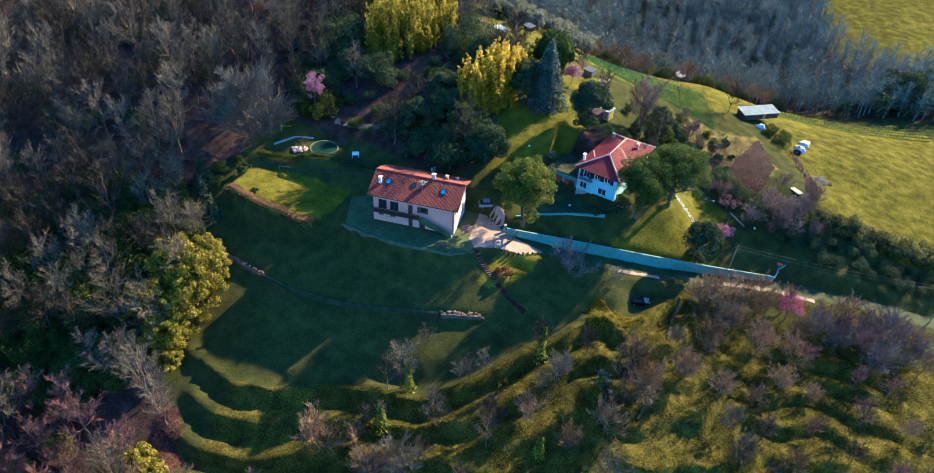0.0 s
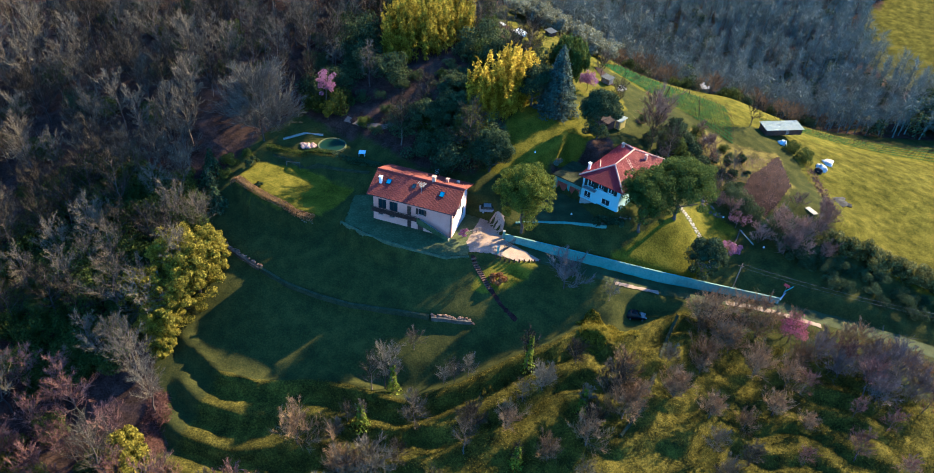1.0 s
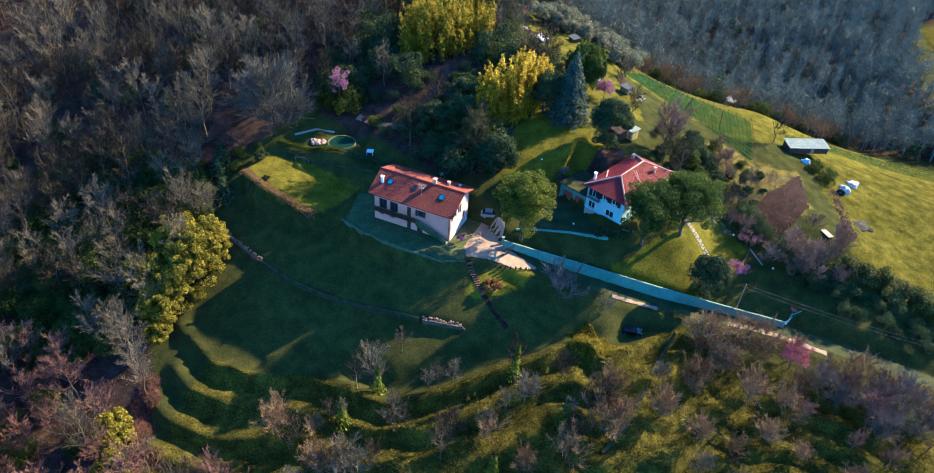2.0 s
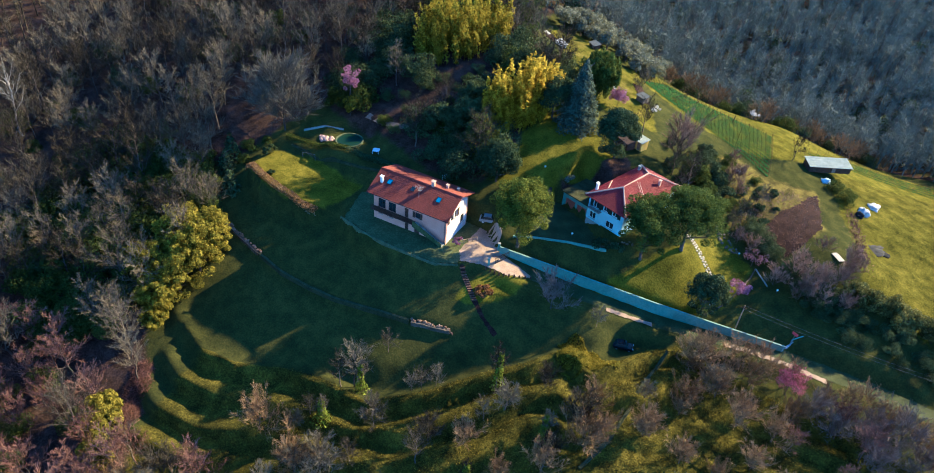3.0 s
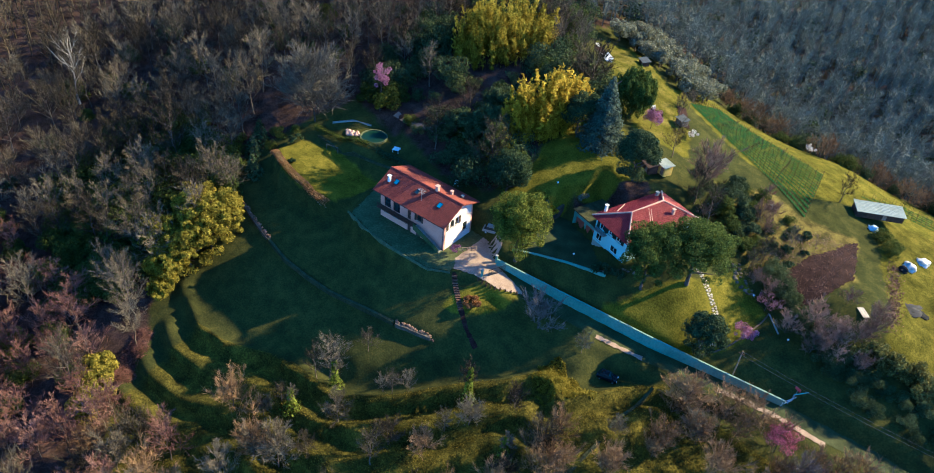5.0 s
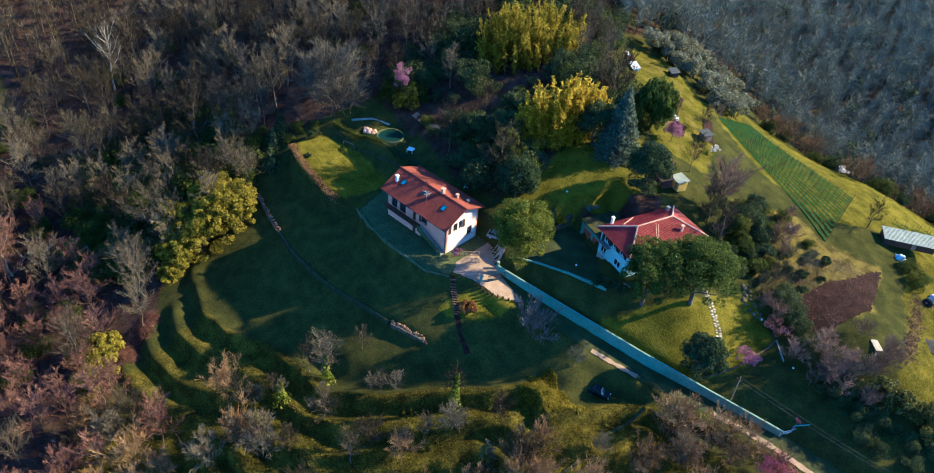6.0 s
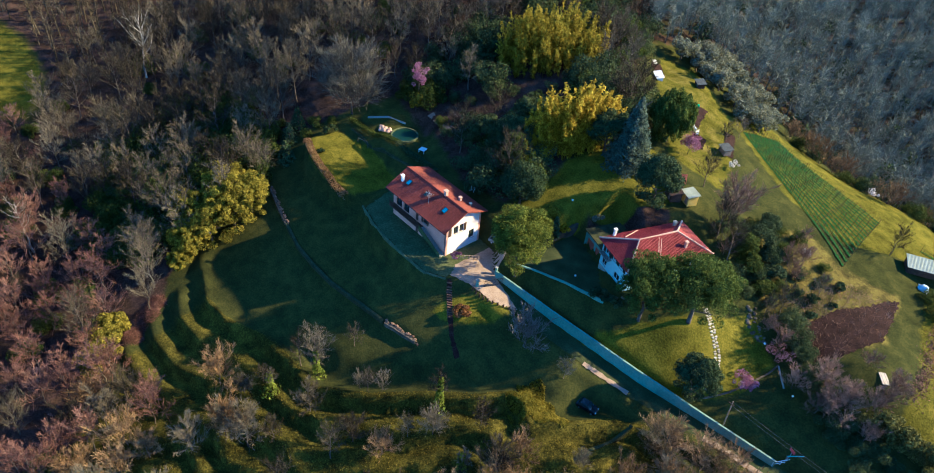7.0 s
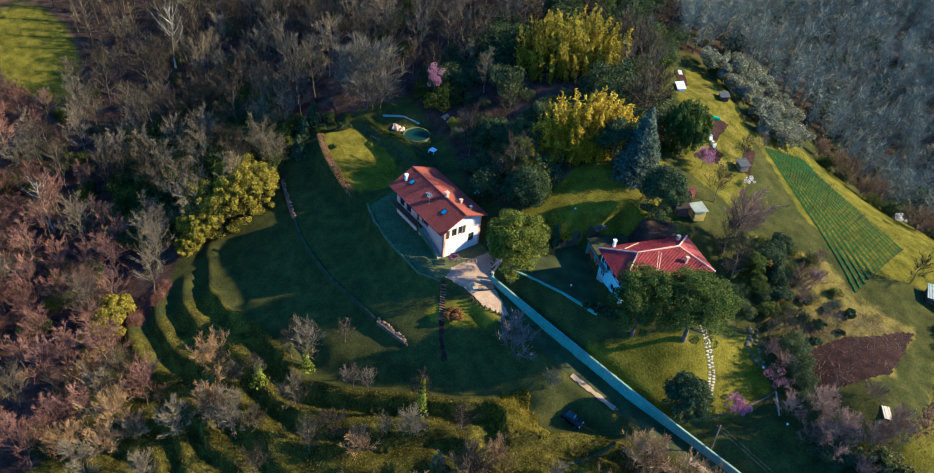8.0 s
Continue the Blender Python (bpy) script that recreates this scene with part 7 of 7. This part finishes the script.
# ---- odds and ends in the fields ----
def heap(name, label, x, y, r_, h, mat, seed, category="heap"):
    rd = np.random.RandomState(seed)
    bm = bmesh.new()
    bmesh.ops.create_icosphere(bm, subdivisions=3, radius=1)
    for v in bm.verts:
        n_ = noise.noise(v.co * 1.7 + Vector((seed, 0, 0))) * 0.55 + abs(noise.noise(v.co * 3.3 + Vector((0, seed, 0)))) * 0.5 - 0.12
        v.co = Vector((v.co.x * r_ * (1 + n_), v.co.y * r_ * 0.8 * (1 + n_), max(-0.3, v.co.z * h * (1 + n_))))
    bm.transform(pose(x, y, ground_at(x, y), 0, 0, rd.uniform(0, 180)))
    for f in bm.faces:
        f.smooth = True
    ob = part(name, bm, M[mat])
    return tagged(ob, label, category)


heap("plastic_sheet", "heap of crumpled white plastic sheeting", 69.4, 61.4, 1.5, 1.0, "plastic_white", 1)
heap("plastic_sheet", "second heap of crumpled white plastic sheeting", 71.3, 66.2, 1.5, 0.8, "plastic_white", 2)
heap("plastic_sheet", "bundle of pale blue plastic sheeting by the barn", 60.4, 67.6, 1.1, 1.0, "plastic_blue", 8)
heap("dark_tarpaulin", "crumpled black tarpaulin beside the heap", 68.6, 59.4, 1.1, 0.8, "tyre", 3, "tarpaulin")
heap("dark_tarpaulin", "flat black tarpaulin on the meadow", 74.4, 50.4, 1.3, 0.25, "tyre", 4, "tarpaulin")
heap("ash_patch", "low grey heap of ash on the meadow", 72.2, 49.0, 2.4, 0.14, "ash", 5, "ash")
rd = np.random.RandomState(49)
n = 5000
cx, cy = rd.uniform(45, 62, n), rd.uniform(33, 60, n)
ok = (inside(cx, cy, SOIL) < 0) & (rd.uniform(0, 1, n) < 0.25) | (inside(cx, cy, [(46, 40), (51, 37), (53, 46), (57, 55), (52, 54), (47, 47)]) < 0)
p = np.c_[cx, cy, land(cx, cy) + 0.1][ok]
d = rd.normal(0, 0.45, p.shape) + [0, 0, 0.5]
v, f = ribbons(rd, p, p + d, np.full(len(p), 0.025), np.full(len(p), 0.01))
tagged(hang("dead_stalks", mesh_of("dead_stalks", v, f, [M["twig_pink"]])), "dry pinkish stalks standing about the tilled bed", "stalks", kind="stuff")
rd = np.random.RandomState(48)
way = spread([(67.0, 58.5), (68.2, 54), (69.2, 50), (70.2, 44), (70.4, 38)], 0.05)
k = rd.randint(0, len(way), 1500)
cx, cy = way[k, 0] + rd.normal(0, 0.8, 1500), way[k, 1] + rd.normal(0, 0.8, 1500)
v, f = leaves(rd, np.c_[cx, cy, land(cx, cy) + rd.uniform(0.01, 0.12, 1500)], 0.15, 1.1, np.tile([0, 0, 0.8], (1500, 1)), 0.8)
tagged(hang("rubble", mesh_of("rubble", v, f, [M["brick"]])), "scattered reddish rubble and dead stalks along the field edge", "rubble", kind="stuff")
heap("plastic_sheet", "white sheeting bundled by the vegetable plot", 42.4, 53.2, 0.8, 0.8, "plastic_white", 7)
for k, (x, y, w) in enumerate(((-35.6, -44.2, 2.4), (-33.6, -47.8, 2.0), (-37.2, -41.6, 1.8))):
    rd = np.random.RandomState(200 + k)
    n = 420
    q = np.sqrt(rd.uniform(0, 1, n)) * w
    a = rd.uniform(0, 6.28, n)
    cx, cy = x + q * np.cos(a), y + q * np.sin(a)
    mid = np.c_[cx, cy, land(cx, cy) + 0.1 + 0.7 * (1 - q / w) * rd.uniform(0, 1, n)]
    d = rd.normal(0, 1, (n, 3)) * [1, 1, 0.35]
    d *= 0.7 / np.linalg.norm(d, axis=1, keepdims=True)
    v, f = sticks(mid - d, mid + d, np.full(n, 0.03), np.full(n, 0.012), 3)
    tagged(hang("brushwood", mesh_of("brushwood", v, f, [M["twig_red"]])), "reddish heap of cut brushwood at the wood edge", "brushwood", kind="stuff")
pl = thing("plank_stack", "stack of pale planks on the grass", "planks", (65.8, 38.1, ground_at(65.8, 38.1)), -50)
for k in range(4):
    part("plank", boxed(-1.3, -0.6 + k * 0.3, 0.02, 1.3, -0.33 + k * 0.3, 0.12 + 0.03 * (k % 2), 0.01), M["plank_pale"], pl)
for k in range(7):
    x, y = 7.6 + 0.45 * k, 61.6 - 0.25 * k + 0.3 * (k % 2)
    ch = thing("garden_chair", "white plastic garden chair beside the beds", "chair", (x, y, ground_at(x, y)), 50 * k, "white chairs")
    part("seat", boxed(-0.25, -0.25, 0.4, 0.25, 0.25, 0.45), M["white_paint"], ch)
    part("backrest", boxed(-0.25, 0.22, 0.45, 0.25, 0.27, 0.95), M["white_paint"], ch)
    for a in (-0.22, 0.22):
        for b in (-0.22, 0.22):
            part("leg", boxed(a - 0.025, b - 0.025, 0, a + 0.025, b + 0.025, 0.399), M["white_paint"], ch)
nt = thing("garden_net", "low green net tunnel over a bed", "net", (3.4, 68.4, ground_at(3.4, 68.4)), 35)
bm = bmesh.new()
for k in range(9):
    a = math.pi * k / 8
    for x in (-1.1, 1.1):
        bm.verts.new((x, 0.45 * math.cos(a), 0.45 * math.sin(a)))
bm.verts.ensure_lookup_table()
for k in range(8):
    bm.faces.new([bm.verts[i] for i in (2 * k, 2 * k + 1, 2 * k + 3, 2 * k + 2)])
part("cover", bm, M["net_bright"], nt)
wb_ = thing("bed_cover", "white fleece spread over a garden bed", "cover", (-14.8, 77.6, ground_at(-14.8, 77.6)), -40)
part("fleece", boxed(-1.2, -0.5, 0.08, 1.2, 0.5, 0.26, 0.06), M["plastic_white"], wb_)

# ---- vines on wires ----
VR = np.random.RandomState(88)


def vine_row(p, q, label):
    p, q = np.array(p, float), np.array(q, float)
    n = int(np.linalg.norm(q - p) / 8.0)
    ob = thing("vine_row", label, "vines", group="vine rows")
    for k in range(n + 1):
        x, y = p + (q - p) * k / n
        z = ground_at(x, y)
        part("post", tubed((x, y, z - 0.2), (x, y, z + 1.5), 0.035, sides=6), M["brown_wood"], ob)
    m = int(np.linalg.norm(q - p) / 1.1)
    t = (np.arange(m) + 0.5) / m
    xs, ys = p[0] + (q[0] - p[0]) * t, p[1] + (q[1] - p[1]) * t
    zs = land(xs, ys)
    base = np.c_[xs, ys, zs]
    top = base + np.c_[VR.normal(0, 0.06, (m, 2)), np.full(m, 0.7)]
    v0, f0 = sticks(base, top, np.full(m, 0.03), np.full(m, 0.02), 3)
    s = np.repeat(top, 4, 0)
    e = s + VR.normal(0, 0.3, s.shape) + [0, 0, 0.25]
    v1, f1 = ribbons(VR, s, e, np.full(len(s), 0.022), np.full(len(s), 0.01))
    hang("vines", mesh_of("vines", np.vstack([v0, v1]), np.vstack([f0, f1 + len(v0)]), [M["brown_wood"]]), ob)
    # netting rolled along the lower wire
    pts = spread([tuple(p), tuple(q)], 0.5)
    z = land(pts[:, 0], pts[:, 1])
    side = sides_of(pts)
    w = 0.22 + VR.uniform(-0.11, 0.11, len(pts))
    a = np.c_[pts + side * w[:, None], z + 0.08 + VR.uniform(0, 0.06, len(pts))]
    b = np.c_[pts - side * w[:, None], z + 0.12 + VR.uniform(0, 0.08, len(pts))]
    k = np.arange(len(pts) - 1)
    v = np.stack([a, b], 1).reshape(-1, 3)
    f = np.stack([2 * k, 2 * k + 2, 2 * k + 3, 2 * k + 1], -1)
    hang("net", mesh_of("net", v, f, [M["net"]]), ob, "faded green netting")
    return ob


for k in range(15):
    s = k / 14
    vine_row((13.3 + 3.7 * s, 75.5 + 11 * s), (48.5 - 2.5 * s, 57 + 22 * s), "row of leafless vines with green netting on the slope")
for k in range(5):
    vine_row((55 + 2.0 * k, 80.5 + 2.6 * k), (112 + k, 101 + 3.0 * k), "long row of leafless vines along the meadow edge")
